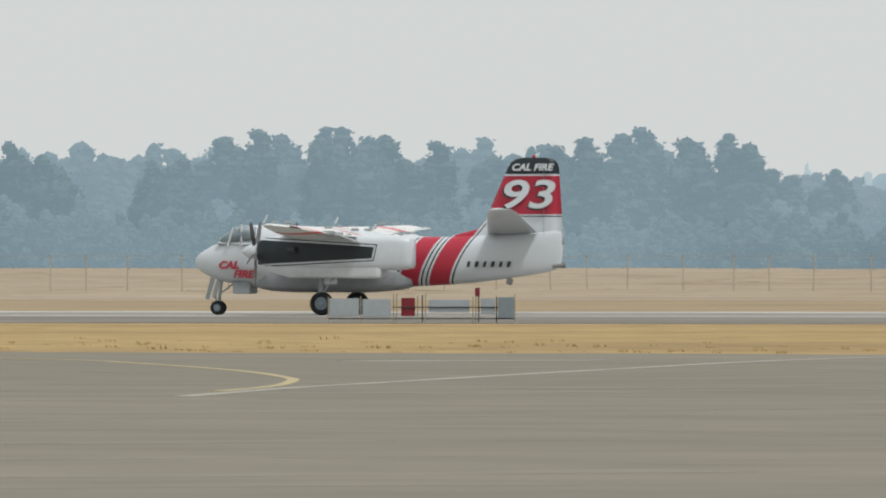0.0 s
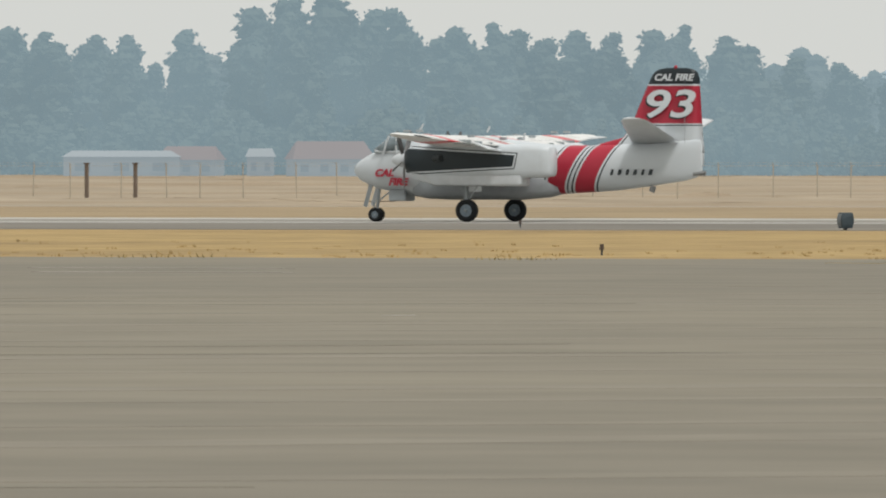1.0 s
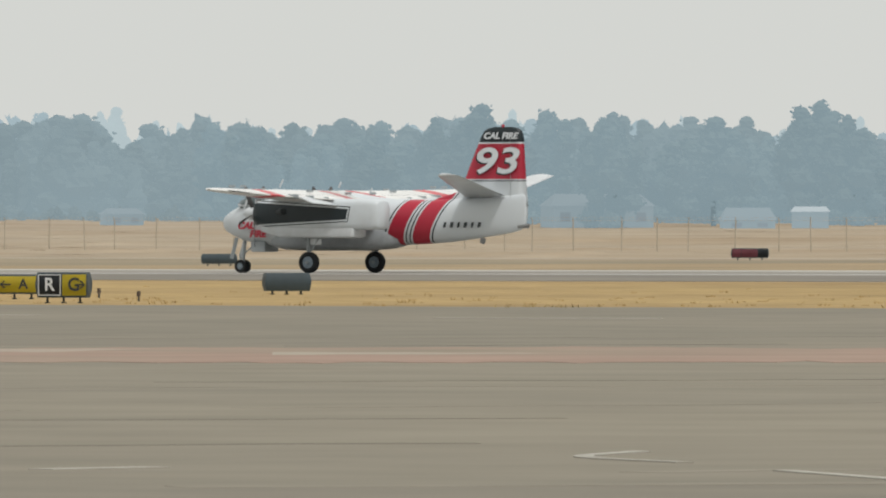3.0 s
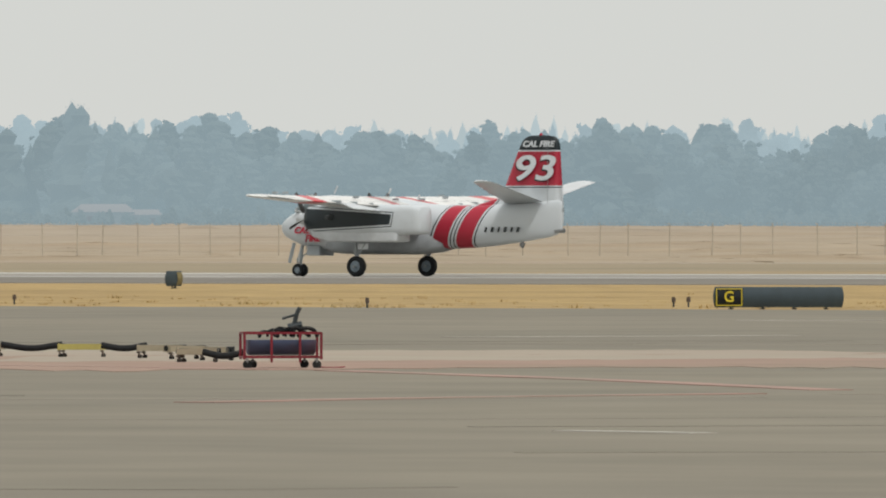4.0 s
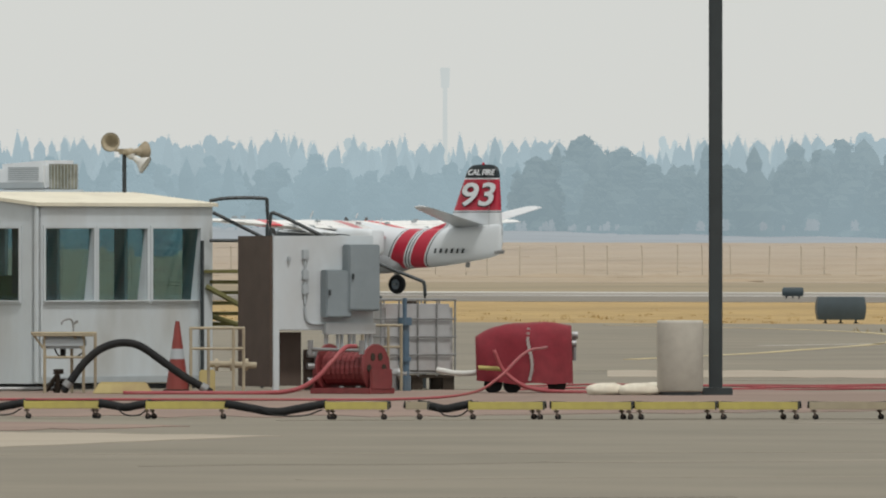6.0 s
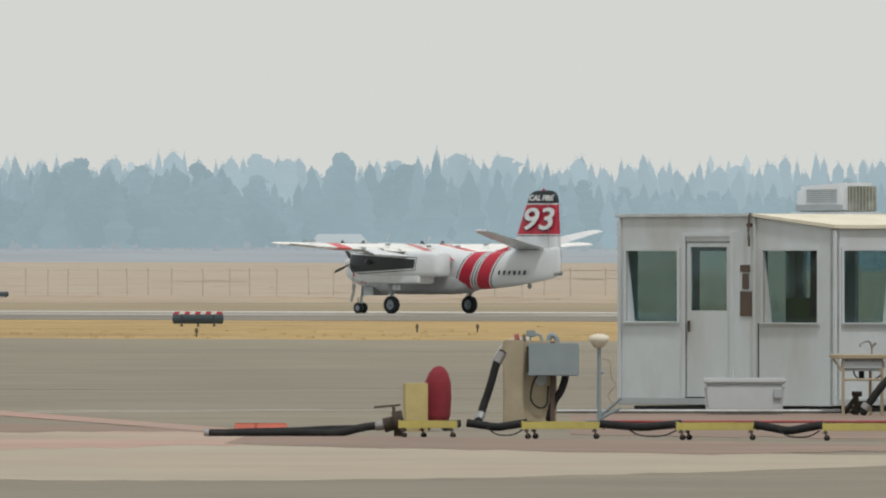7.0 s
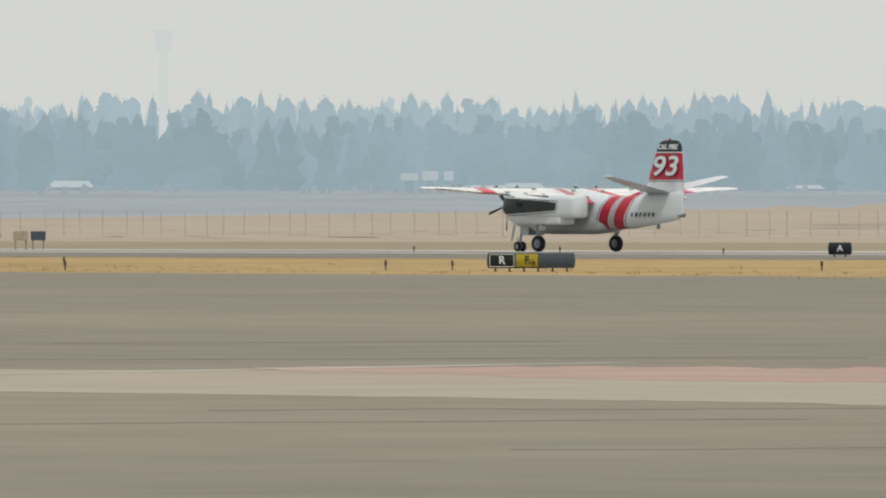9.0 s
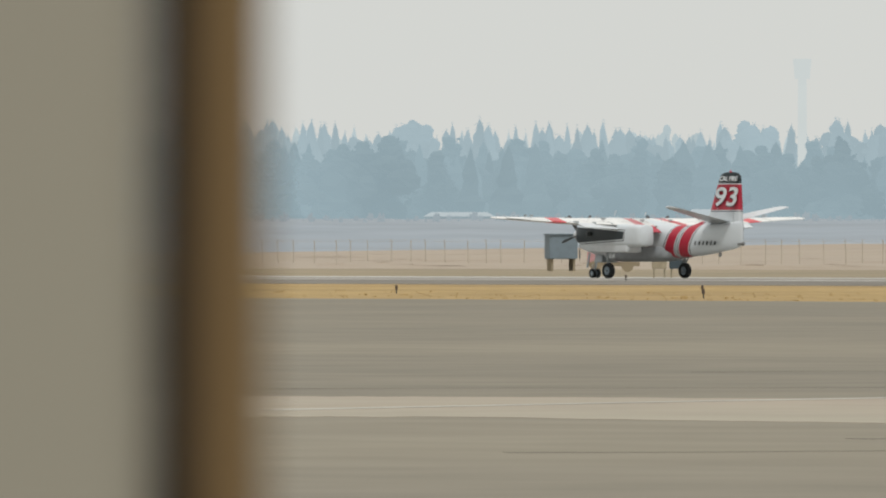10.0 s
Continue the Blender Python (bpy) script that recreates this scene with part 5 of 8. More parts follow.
cart = pump_cart(36.125, 153.3, 1.14, "blue drip tank on a red wheeled steel cart")
h = hose("loading_hose", spot(36.125, 153.3), [(0.36, -0.02, 0.47), (0.10, -0.02, 0.485), (-0.20, -0.02, 0.535), (-0.45, -0.03, 0.55), (-0.70, -0.04, 0.47), (-0.98, -0.04, 0.25), (-1.30, -0.03, 0.17), (-1.66, 0.0, 0.19)], 0.053, "rubber", "thick black loading hose leading over the tank cart", (((0.30, -0.02, 0.47), (0.42, -0.02, 0.47)),))
v = thing("nozzle_valve", spot(36.125, 153.3, 0, 0.43), "dull steel hose nozzle with an upright black lever", "valve")
bm = bmesh.new()
rod(bm, (0.30, -0.02, 0.04), (0.58, -0.02, 0.05), 0.052)
rod(bm, (0.46, -0.02, 0.05), (0.50, -0.02, 0.05), 0.085, seg=14)
rod(bm, (0.56, -0.02, 0.05), (0.585, -0.02, 0.05), 0.075, seg=14)
part("body", bm, "steel", v)
bm = bmesh.new()
rod(bm, (0.42, -0.02, 0.08), (0.39, -0.02, 0.24), 0.018, seg=6)
rod(bm, (0.39, -0.02, 0.24), (0.40, -0.02, 0.29), 0.026, seg=6)
part("lever", bm, "black_paint", v)
h = hose("bonding_wire", spot(36.125, 153.3), [(0.58, -0.1, 0.32), (0.66, -0.12, 0.16), (0.78, -0.16, 0.045), (0.93, -0.2, 0.03), (1.0, -0.2, 0.05)], 0.009, "brown_panel", "thin brown bonding wire ending in a clamp on the apron")
bm = bmesh.new()
box(bm, (0.90, -0.2, 0.035), (0.14, 0.04, 0.03), 0.005, (0, -10, 12))
box(bm, (0.99, -0.2, 0.07), (0.10, 0.02, 0.02), 0.004, (0, -35, 0))
part("clamp", bm, "brown_panel", h)

cart2 = pump_cart(33.225, 186.0, 1.08, "faded blue drip tank on a red wheeled cart with coiled lines", "faded_blue", 0.52)
bm = bmesh.new()
for x in (-0.16, 0.24):
    box(bm, (x, -0.30, 0.30), (0.035, 0.02, 0.42), 0.004)
part("brace", bm, "red_paint", cart2)
g = thing("coiled_lines", spot(33.225, 186.0, 0, 0.46), "tangle of black hoses, wire and a lever valve on the cart", "hose")
rnd = random.Random(8)
for k in range(6):
    bm = bmesh.new()
    x0 = -0.30 + 0.11 * k
    sweep(bm, [(x0, rnd.uniform(-0.2, 0.2), 0.0), (x0 + 0.05, rnd.uniform(-0.2, 0.2), rnd.uniform(0.04, 0.13)), (x0 + 0.2, rnd.uniform(-0.2, 0.2), rnd.uniform(0.03, 0.10)), (x0 + 0.26, rnd.uniform(-0.2, 0.2), 0.0)], rnd.choice((0.012, 0.02, 0.03)), 6)
    part("line", bm, rnd.choice(("rubber", "rubber", "steel")), g)
bm = bmesh.new()
rod(bm, (0.16, 0, 0.0), (0.22, 0, 0.30), 0.035, seg=7)
rod(bm, (0.22, 0, 0.30), (0.02, 0, 0.24), 0.018, seg=6)
rod(bm, (0.22, 0, 0.30), (0.27, 0, 0.40), 0.03, seg=6)
rod(bm, (0.1, 0, 0.12), (0.3, 0, 0.16), 0.05, seg=8)
part("lever", bm, "black_paint", g)
hose("bonding_wire", spot(33.225, 186.0), [(0.5, -0.1, 0.03), (0.65, -0.15, 0.02), (0.8, -0.2, 0.02), (0.9, -0.2, 0.03)], 0.010, "red_hose", "thin red-brown bonding wire on the apron")

# red twin-column loading rack
rack = thing("loading_rack", spot(35.07, 199.0), "dark red two-column loading rack with a white crossover pipe", "loading rack")
bm = bmesh.new()
box(bm, (0, 0, 0.055), (1.26, 0.5, 0.09), 0.01)
part("base_frame", bm, "red_paint", rack)
for x, w in ((-0.29, 0.30), (0.36, 0.22)):
    bm = bmesh.new()
    box(bm, (x, 0, 0.66), (w, 0.28, 1.14), 0.012)
    part("column", bm, "red_paint", rack)
bm = bmesh.new()
sweep(bm, [(-0.42, -0.02, 1.20), (-0.34, -0.02, 1.26), (-0.2, -0.02, 1.275), (0.05, -0.02, 1.275), (0.25, -0.02, 1.275), (0.36, -0.02, 1.24)], 0.068, 12)
part("crossover_pipe", bm, "white_hose", rack, smooth=True)
for x in (-0.25, 0.20):
    bm = bmesh.new()
    rod(bm, (x - 0.02, -0.02, 1.275), (x + 0.02, -0.02, 1.275), 0.10, seg=16)
    part("pipe_flange", bm, "black_paint" if x < 0 else "steel", rack)
for x, r, mat in ((0.04, 0.05, "light_grey"), (0.19, 0.085, "light_grey"), (-0.06, 0.03, "red_paint")):
    bm = bmesh.new()
    rod(bm, (x, 0.02, 0.1), (x, 0.02, 1.2 if r < 0.06 else 1.08), r, seg=14)
    part("riser_pipe", bm, mat, rack, smooth=False)
bm = bmesh.new()
bmesh.ops.create_uvsphere(bm, u_segments=14, v_segments=8, radius=0.085, matrix=pose(0.06, -0.08, 0.95))
part("gauge_head", bm, "grey_box", rack, smooth=True)
bm = bmesh.new()
box(bm, (-0.54, 0.06, 0.98), (0.18, 0.3, 0.54), 0.012)
part("switch_box", bm, "cooler", rack)
bm = bmesh.new()
sweep(bm, [(-0.50, -0.15, 0.7), (-0.5, -0.15, 0.4), (-0.46, -0.17, 0.15)], 0.008, 5)
part("cable", bm, "brown_panel", rack)
ext = thing("covered_extinguisher", spot(35.02, 198.4), "wheeled fire extinguisher under a faded red fitted cover", "extinguisher")
bm = bmesh.new()
body_pts = [(0.09, 0.13, 0.18), (0.16, 0.165, 0.18), (0.30, 0.17, 0.17), (0.42, 0.145, 0.15), (0.55, 0.135, 0.14), (0.66, 0.10, 0.11), (0.76, 0.065, 0.07), (0.80, 0.02, 0.02)]
rings = [[bm.verts.new((0.06 - 0.10 * z + a * math.cos(q) * (1 + 0.08 * math.sin(5 * q + 9 * z)), b * math.sin(q) * (1 + 0.06 * math.sin(4 * q + 7 * z)), z + 0.02 * math.sin(3 * q))) for q in [2 * math.pi * k / 22 for k in range(22)]] for z, a, b in [(p[0], p[1], p[2]) for p in body_pts]]
skin(bm, rings)
part("cover", bm, "red_cloth", ext, smooth=True)
bm = bmesh.new()
box(bm, (0.02, -0.2, 0.10), (0.17, 0.02, 0.12), 0.005)
part("label_plate", bm, "yellow_paint", ext, "yellow-green label plate")
bm = bmesh.new()
box(bm, (0.02, -0.02, 0.10), (0.27, 0.34, 0.15), 0.02)
part("trolley_base", bm, "gasket", ext)
for x in (-0.12, 0.14):
    bm = bmesh.new()
    wheel(bm, (x, -0.2, 0.07), 0.07, 0.05)
    part("wheel", bm, "rubber", ext)
hose("loading_hose", spot(35.07, 198.8), [(-0.46, -0.02, 1.21), (-0.6, -0.02, 1.08), (-0.76, -0.02, 0.80), (-0.96, -0.02, 0.50), (-1.16, -0.02, 0.28), (-1.36, -0.04, 0.16), (-1.5, -0.08, 0.08)], 0.054, "rubber", "black loading hose draped from the rack to the ground", (((-0.46, -0.02, 1.21), (-0.56, -0.02, 1.12)),))
hose("loading_hose", spot(35.07, 198.8), [(0.44, -0.02, 1.16), (0.52, -0.02, 0.95), (0.66, -0.02, 0.60), (0.86, -0.02, 0.33), (1.1, -0.02, 0.20), (1.34, -0.02, 0.17), (1.5, -0.02, 0.18)], 0.054, "rubber", "black loading hose draped from the rack to a dolly")
hose("bonding_wire", spot(35.07, 198.6), [(0.50, -0.05, 0.78), (0.56, -0.05, 0.62), (0.68, -0.05, 0.56), (0.8, -0.05, 0.48), (0.95, -0.05, 0.25), (1.1, -0.05, 0.08), (1.3, -0.05, 0.05), (1.4, -0.05, 0.12)], 0.009, "brown_panel", "thin brown wire hanging from the rack")
vb = thing("valve_box", spot(35.54, 199.0), "pale yellow plywood valve box with rusty streaks", "valve box")
bm = bmesh.new()
box(bm, (0, 0, 0.33), (0.36, 0.3, 0.56), 0.008)
part("housing", bm, "pale_yellow", vb)
bm = bmesh.new()
for x in (-0.13, 0.13):
    box(bm, (x, 0, 0.03), (0.06, 0.26, 0.06))
part("skid", bm, "black_paint", vb)
bm = bmesh.new()
box(bm, (0.005, -0.154, 0.33), (0.008, 0.006, 0.54))
part("seam", bm, "tan_paint", vb)
pipe = thing("pipe_bend", spot(35.43, 199.0), "pink dye-stained pipe elbow with a black hand valve", "pipe")
bm = bmesh.new()
sweep(bm, [(-0.18, 0, 0.58), (-0.08, 0, 0.55), (0.0, 0, 0.46), (0.03, 0, 0.34), (0.02, 0, 0.2)], 0.065, 12)
part("elbow", bm, "pink_pipe", pipe, smooth=True)
bm = bmesh.new()
rod(bm, (0.02, 0, 0.0), (0.02, 0, 0.26), 0.075, seg=14)
rod(bm, (0.02, 0, 0.0), (0.02, 0, 0.03), 0.13, seg=14)
part("riser", bm, "brown_panel", pipe)
bm = bmesh.new()
rod(bm, (-0.16, 0, 0.5), (-0.16, 0, 0.74), 0.05)
rod(bm, (-0.16, 0, 0.66), (-0.16, 0, 0.70), 0.075)
part("valve", bm, "black_paint", pipe)
bm = bmesh.new()
rod(bm, (-0.22, 0, 0.745), (0.16, 0, 0.735), 0.014, seg=6)
part("valve_handle", bm, "brown_panel", pipe)
hose("loading_hose", spot(35.54, 198.9), [(-0.16, 0.0, 0.53), (-0.34, 0, 0.52), (-0.55, 0, 0.42), (-0.78, 0, 0.24), (-0.94, 0, 0.11), (-0.94, 0, 0.055), (-0.8, 0, 0.05), (-0.5, 0, 0.055), (-0.1, 0.02, 0.06)], 0.058, "rubber", "black rubber hose looped beside the valve box", (((-0.16, 0, 0.53), (-0.24, 0, 0.53)),))
hose("ground_hose", spot(35.7, 196.5), [(-5.0, 0.4, 0.03), (-3.0, 0.0, 0.03), (-1.0, 0.3, 0.03), (1.0, -0.1, 0.03), (3.0, 0.1, 0.03)], 0.013, "red_hose", "red ground hose lying along the pad")
bm = bmesh.new()
board = thing("timber_offcut", spot(35.36, 198.4), "weathered board lying on the apron", "board")
box(bm, (0, 0, 0.03), (0.42, 0.14, 0.035), 0.004, (0, -3, 5))
part("plank", bm, "sandbag", board)

# pole with concrete drum
pole = thing("light_pole", spot(38.133, 179.0), "tall dark steel light pole on a square base", "pole")
bm = bmesh.new()
box(bm, (0, 0, 3.4), (0.185, 0.185, 6.7), 0.02)
part("shaft", bm, "dark_pole", pole)
bm = bmesh.new()
box(bm, (0.02, 0, 0.055), (0.42, 0.42, 0.11), 0.012)
part("base_plinth", bm, "dark_pole", pole)
drum = thing("concrete_drum", spot(38.286, 178.6), "tall plain grey concrete drum with a dark foot ring", "drum")
bm = bmesh.new()
rings = [[bm.verts.new((r * math.cos(q), r * math.sin(q), z)) for q in [2 * math.pi * k / 32 for k in range(32)]] for z, r in ((0.06, 0.30), (0.08, 0.31), (0.98, 0.31), (1.015, 0.305), (1.02, 0.26))]
skin(bm, rings)
part("shell", bm, "concrete_drum", drum, smooth=True)
bm = bmesh.new()
rod(bm, (0, 0, 0), (0, 0, 0.07), 0.285, seg=28)
part("foot", bm, "black_paint", drum)


def sack(b, far, label):
    t = thing("sandbag", spot(b, far), label, "sandbag", "sandbags on the pad")
    bm = bmesh.new()
    bmesh.ops.create_uvsphere(bm, u_segments=18, v_segments=10, radius=1)
    for v in bm.verts:
        k = 1 + 0.18 * noise.noise(v.co * 2.3 + Vector((b, 0, 0)))
        v.co = Vector((v.co.x * 0.30 * k, v.co.y * 0.17 * k, max(0, 0.075 + v.co.z * 0.10 * k)))
    part("bag", bm, "sandbag", t, smooth=True)


sack(38.46, 178.6, "crumpled white sandbag beside the concrete drum")
sack(38.60, 178.8, "flattened white sandbag on the pad")
sack(38.385, 179.6, "white sandbag tucked against the pole base")
# bundle of red hoses on the pad
for k in range(4):
    pts = [(-6.6 + 0.62 * i, 0.15 * k + 1.1 * math.sin(0.5 * i + 1.9 * k) * random.uniform(0.3, 1), 0.013 + 0.02 * max(0, math.sin(i * 0.9 + 2 * k))) for i in range(17 - 2 * k)]
    hose("ground_hose", spot(37.0, 186.0 + 1.7 * k, 8), pts, 0.0135, "red_hose", "red rubber ground hose lying loosely on the pad")
hose("ground_hose", spot(40.6, 172.0), [(-4.4, 0.2, 0.03), (-3.4, -0.2, 0.03), (-2, 0.1, 0.03), (1, -0.15, 0.03), (3.2, 0.0, 0.03), (4.2, 0.2, 0.1), (4.6, 0.4, 0.3), (5.0, 2.0, 0.62), (5.4, 6.0, 0.66)], 0.018, "red_hose", "red rubber hose running along the pad to the reel")
hose("ground_hose", spot(38.9, 181.0), [(-0.6, 0.2, 0.6), (-0.45, 0.2, 0.3), (-0.1, 0.1, 0.08), (0.5, 0, 0.03), (1.6, 0.1, 0.03), (2.6, 0.0, 0.03)], 0.028, "red_hose", "red rubber hose trailing over the pad")

# ---- control cabin: corner towards the viewer ----
cabin = thing("control_cabin", spot(41.063, 186.0, 48.0), "weathered white control cabin with slanted tinted windows", "cabin")
RW, LW, HI, LO = 3.74, 4.12, 2.75, 2.58
BASE = 0.09


def walled(bm, length, z0, z1, holes, put, thick=0.09):
    """Wall from blocks round its openings; put maps (along, out, up) to the cabin's space."""
    us = sorted({0.0, length, *[h[0] for h in holes], *[h[1] for h in holes]})
    for u0, u1 in zip(us, us[1:]):
        cuts = sorted([(h[2], h[3]) for h in holes if h[0] <= u0 + 1e-6 and h[1] >= u1 - 1e-6])
        z = z0
        for a, b in cuts + [(None, None)]:
            top = a if a is not None else (z1(u0), z1(u1))
            ends = top if isinstance(top, tuple) else (top, top)
            vs = [bm.verts.new(put(u, o, w)) for o in (0, -thick) for u, w in ((u0, z), (u1, z), (u1, ends[1]), (u0, ends[0]))]
            for q in ((0, 1, 2, 3), (4, 7, 6, 5), (0, 4, 5, 1), (2, 6, 7, 3), (1, 5, 6, 2), (0, 3, 7, 4)):
                bm.faces.new([vs[i] for i in q])
            if b is not None:
                z = b
    return bm


def put_r(u, o, w):
    return (u, -o, w)


def put_l(u, o, w):
    return (-o, u, w)


RH = [(0.18, 1.20, 1.25, 2.27), (1.30, 2.33, 1.25, 2.27), (2.45, 3.47, 1.25, 2.27)]
LH = [(0.32, 1.35, 1.25, 2.27), (1.98, 2.84, 0.19, 2.40), (2.99, 3.98, 1.26, 2.27)]
bm = bmesh.new()
walled(bm, RW, BASE, lambda u: LO, RH, put_r)
part("wall", bm, "cabin_white", cabin)
bm = bmesh.new()
walled(bm, LW, BASE, lambda u: LO + (HI - LO) * min(u / 1.5, 1), LH, put_l)
part("wall", bm, "cabin_white", cabin)
BH = [(0.4, 1.5, 1.25, 2.27), (1.7, 2.8, 1.25, 2.27), (3.0, 3.8, 1.25, 2.27)]
bm = bmesh.new()
walled(bm, LW - 0.1, BASE, lambda u: HI - 0.2, BH, lambda u, o, w: (RW + o, u + 0.095, w))
part("wall", bm, "cabin_white", cabin)
BH2 = [(0.2, 1.3, 1.25, 2.27), (1.5, 2.5, 1.25, 2.27), (2.6, 3.4, 1.25, 2.27)]
bm = bmesh.new()
walled(bm, RW - 0.2, BASE, lambda u: HI - 0.02, BH2, lambda u, o, w: (u + 0.095, LW + o, w))
part("wall", bm, "cabin_white", cabin)
for holes, put in ((BH, lambda u, z: (RW - 0.045, u + 0.095, z)), (BH2, lambda u, z: (u + 0.095, LW - 0.045, z))):
    for u0, u1, z0, z1 in holes:
        bm = bmesh.new()
        f0 = [bm.verts.new(put(u, z)) for u, z in ((u0, z0), (u1, z0), (u1, z1), (u0, z1))]
        bm.faces.new(f0)
        bmesh.ops.solidify(bm, geom=bm.faces[:], thickness=0.006)
        part("rear_pane", bm, "clear_glass", cabin).visible_shadow = False
bm = bmesh.new()
box(bm, (RW / 2, LW / 2, 0.12), (RW - 0.19, LW - 0.19, 0.05))
part("cabin_floor", bm, "brown_panel", cabin)
bm = bmesh.new()
box(bm, (RW / 2, LW / 2, 0.035), (RW - 0.3, LW - 0.3, 0.07))
part("skid_base", bm, "black_paint", cabin)
bm = bmesh.new()
vs = [bm.verts.new(q) for q in ((-0.06, -0.06, LO), (RW + 0.06, -0.06, LO), (RW + 0.06, 1.5, HI), (-0.06, 1.5, HI), (-0.06, -0.06, LO + 0.05), (RW + 0.06, -0.06, LO + 0.05), (RW + 0.06, 1.5, HI + 0.04), (-0.06, 1.5, HI + 0.04))]
for q in ((0, 3, 2, 1), (4, 5, 6, 7), (0, 1, 5, 4), (1, 2, 6, 5), (2, 3, 7, 6), (3, 0, 4, 7)):
    bm.faces.new([vs[i] for i in q])
part("sloping_roof", bm, "roof_cream", cabin)
bm = bmesh.new()
box(bm, (RW / 2, 1.5 + (LW - 1.5) / 2 + 0.03, HI + 0.02), (RW + 0.08, LW - 1.5 + 0.06, 0.05), 0.008)
part("flat_roof", bm, "cabin_white", cabin)
bm = bmesh.new()
sweep(bm, [(-0.05, 1.56, HI + 0.05), (-0.07, 1.56, HI - 0.02), (-0.07, 1.57, HI - 0.2), (-0.07, 1.56, HI - 0.42)], 0.016, 7, 3)
box(bm, (-0.05, 1.57, HI - 0.12), (0.05, 0.09, 0.05), 0.006)
part("roof_conduit", bm, "brown_panel", cabin, "rusty conduit at the roof edge")
bm = bmesh.new()
box(bm, (-0.008, LW / 2 + 0.8, 0.14), (0.03, LW - 1.6, 0.09), 0.004)
box(bm, (RW / 2, -0.008, 0.14), (RW, 0.03, 0.09), 0.004)
part("kick_rail", bm, "light_grey", cabin, "grimy rail along the cabin's foot")
# trims, seams and corner posts
bm = bmesh.new()
box(bm, (-0.012, -0.012, 1.33), (0.05, 0.05, 2.46), 0.006)
part("corner_trim", bm, "cabin_white", cabin)
bm = bmesh.new()
box(bm, (-0.02, 1.50, 1.42), (0.04, 0.05, 2.62), 0.006)
part("corner_trim", bm, "cabin_white", cabin)
bm = bmesh.new()
box(bm, (-0.004, 1.44, 0.68), (0.012, 0.014, 1.14))
part("panel_seam", bm, "gasket", cabin)
bm = bmesh.new()
box(bm, (-0.02, LW - 0.02, 1.42), (0.04, 0.05, 2.62), 0.006)
part("corner_trim", bm, "cabin_white", cabin)


def window(put, u0, u1, z0, z1, inset, sill=True):
    """Slanted pane, bottom set back, in a white frame."""
    fr = bmesh.new()
    w = 0.045
    for a, b in ((u0 - w, u0), (u1, u1 + w)):
        vs = [fr.verts.new(put(u, o, z)) for o in (0.018, -0.02) for u, z in ((a, z0 - w), (b, z0 - w), (b, z1 + w), (a, z1 + w))]
        for q in ((0, 1, 2, 3), (4, 7, 6, 5), (0, 4, 5, 1), (2, 6, 7, 3), (1, 5, 6, 2), (0, 3, 7, 4)):
            fr.faces.new([vs[i] for i in q])
    for a, b in ((z0 - w, z0), (z1, z1 + w)):
        vs = [fr.verts.new(put(u, o, z)) for o in (0.018, -0.02) for u, z in ((u0, a), (u1, a), (u1, b), (u0, b))]
        for q in ((0, 1, 2, 3), (4, 7, 6, 5), (0, 4, 5, 1), (2, 6, 7, 3), (1, 5, 6, 2), (0, 3, 7, 4)):
            fr.faces.new([vs[i] for i in q])
    win = part("window", fr, "cabin_white", cabin)
    g = bmesh.new()
    vs = [g.verts.new(put(u, o + d, z)) for d in (0, -0.006) for u, z, o in ((u0, z0 + 0.01, -inset), (u1, z0 + 0.01, -inset), (u1, z1 - 0.005, -0.03), (u0, z1 - 0.005, -0.03))]
    for q in ((0, 1, 2, 3), (4, 7, 6, 5), (0, 4, 5, 1), (2, 6, 7, 3), (1, 5, 6, 2), (0, 3, 7, 4)):
        g.faces.new([vs[i] for i in q])
    pane = part("pane", g, "tint_glass", win, "green-tinted glass pane")
    pane.visible_shadow = False
    for a in (u0 + 0.001, u1 - 0.001):
        r = bmesh.new()
        vs = [r.verts.new(put(a + d, o, z)) for d in (-0.004, 0.004) for o, z in ((-0.02, z0), (-inset - 0.01, z0), (-0.04, z1), (-0.02, z1))]
        for q in ((0, 1, 2, 3), (4, 7, 6, 5), (0, 4, 5, 1), (2, 6, 7, 3), (1, 5, 6, 2), (0, 3, 7, 4)):
            r.faces.new([vs[i] for i in q])
        part("reveal", r, "cabin_white", win)
    if sill:
        s = bmesh.new()
        vs = [s.verts.new(put(u, o, z)) for z in (z0 - 0.012, z0 + 0.008) for u, o in ((u0 - 0.04, 0.05), (u1 + 0.04, 0.05), (u1 + 0.04, -inset), (u0 - 0.04, -inset))]
        for q in ((0, 1, 2, 3), (4, 7, 6, 5), (0, 4, 5, 1), (2, 6, 7, 3), (1, 5, 6, 2), (0, 3, 7, 4)):
            s.faces.new([vs[i] for i in q])
        part("sill", s, "cabin_white", win)


for u0, u1, z0, z1 in RH:
    window(put_r, u0, u1, z0, z1, 0.17)
window(put_l, *LH[0], 0.17)
window(put_l, *LH[2], 0.17)
bm = bmesh.new()
walled(bm, 0.82, 0.0, lambda u: 2.18, [(0.06, 0.76, 1.22, 2.12)], lambda u, o, w: (-o, u, w), 0.045)
door = part("door", bm, "cabin_white", cabin, "white cabin door with a glazed upper half")
door.location = (0.01, 2.0, 0.205)
bm = bmesh.new()
box(bm, (0.03, 0.41, 1.67), (0.006, 0.70, 0.90))
part("pane", bm, "tint_glass", door).visible_shadow = False
bm = bmesh.new()
box(bm, (-0.03, 0.76, 1.0), (0.04, 0.03, 0.16), 0.01)
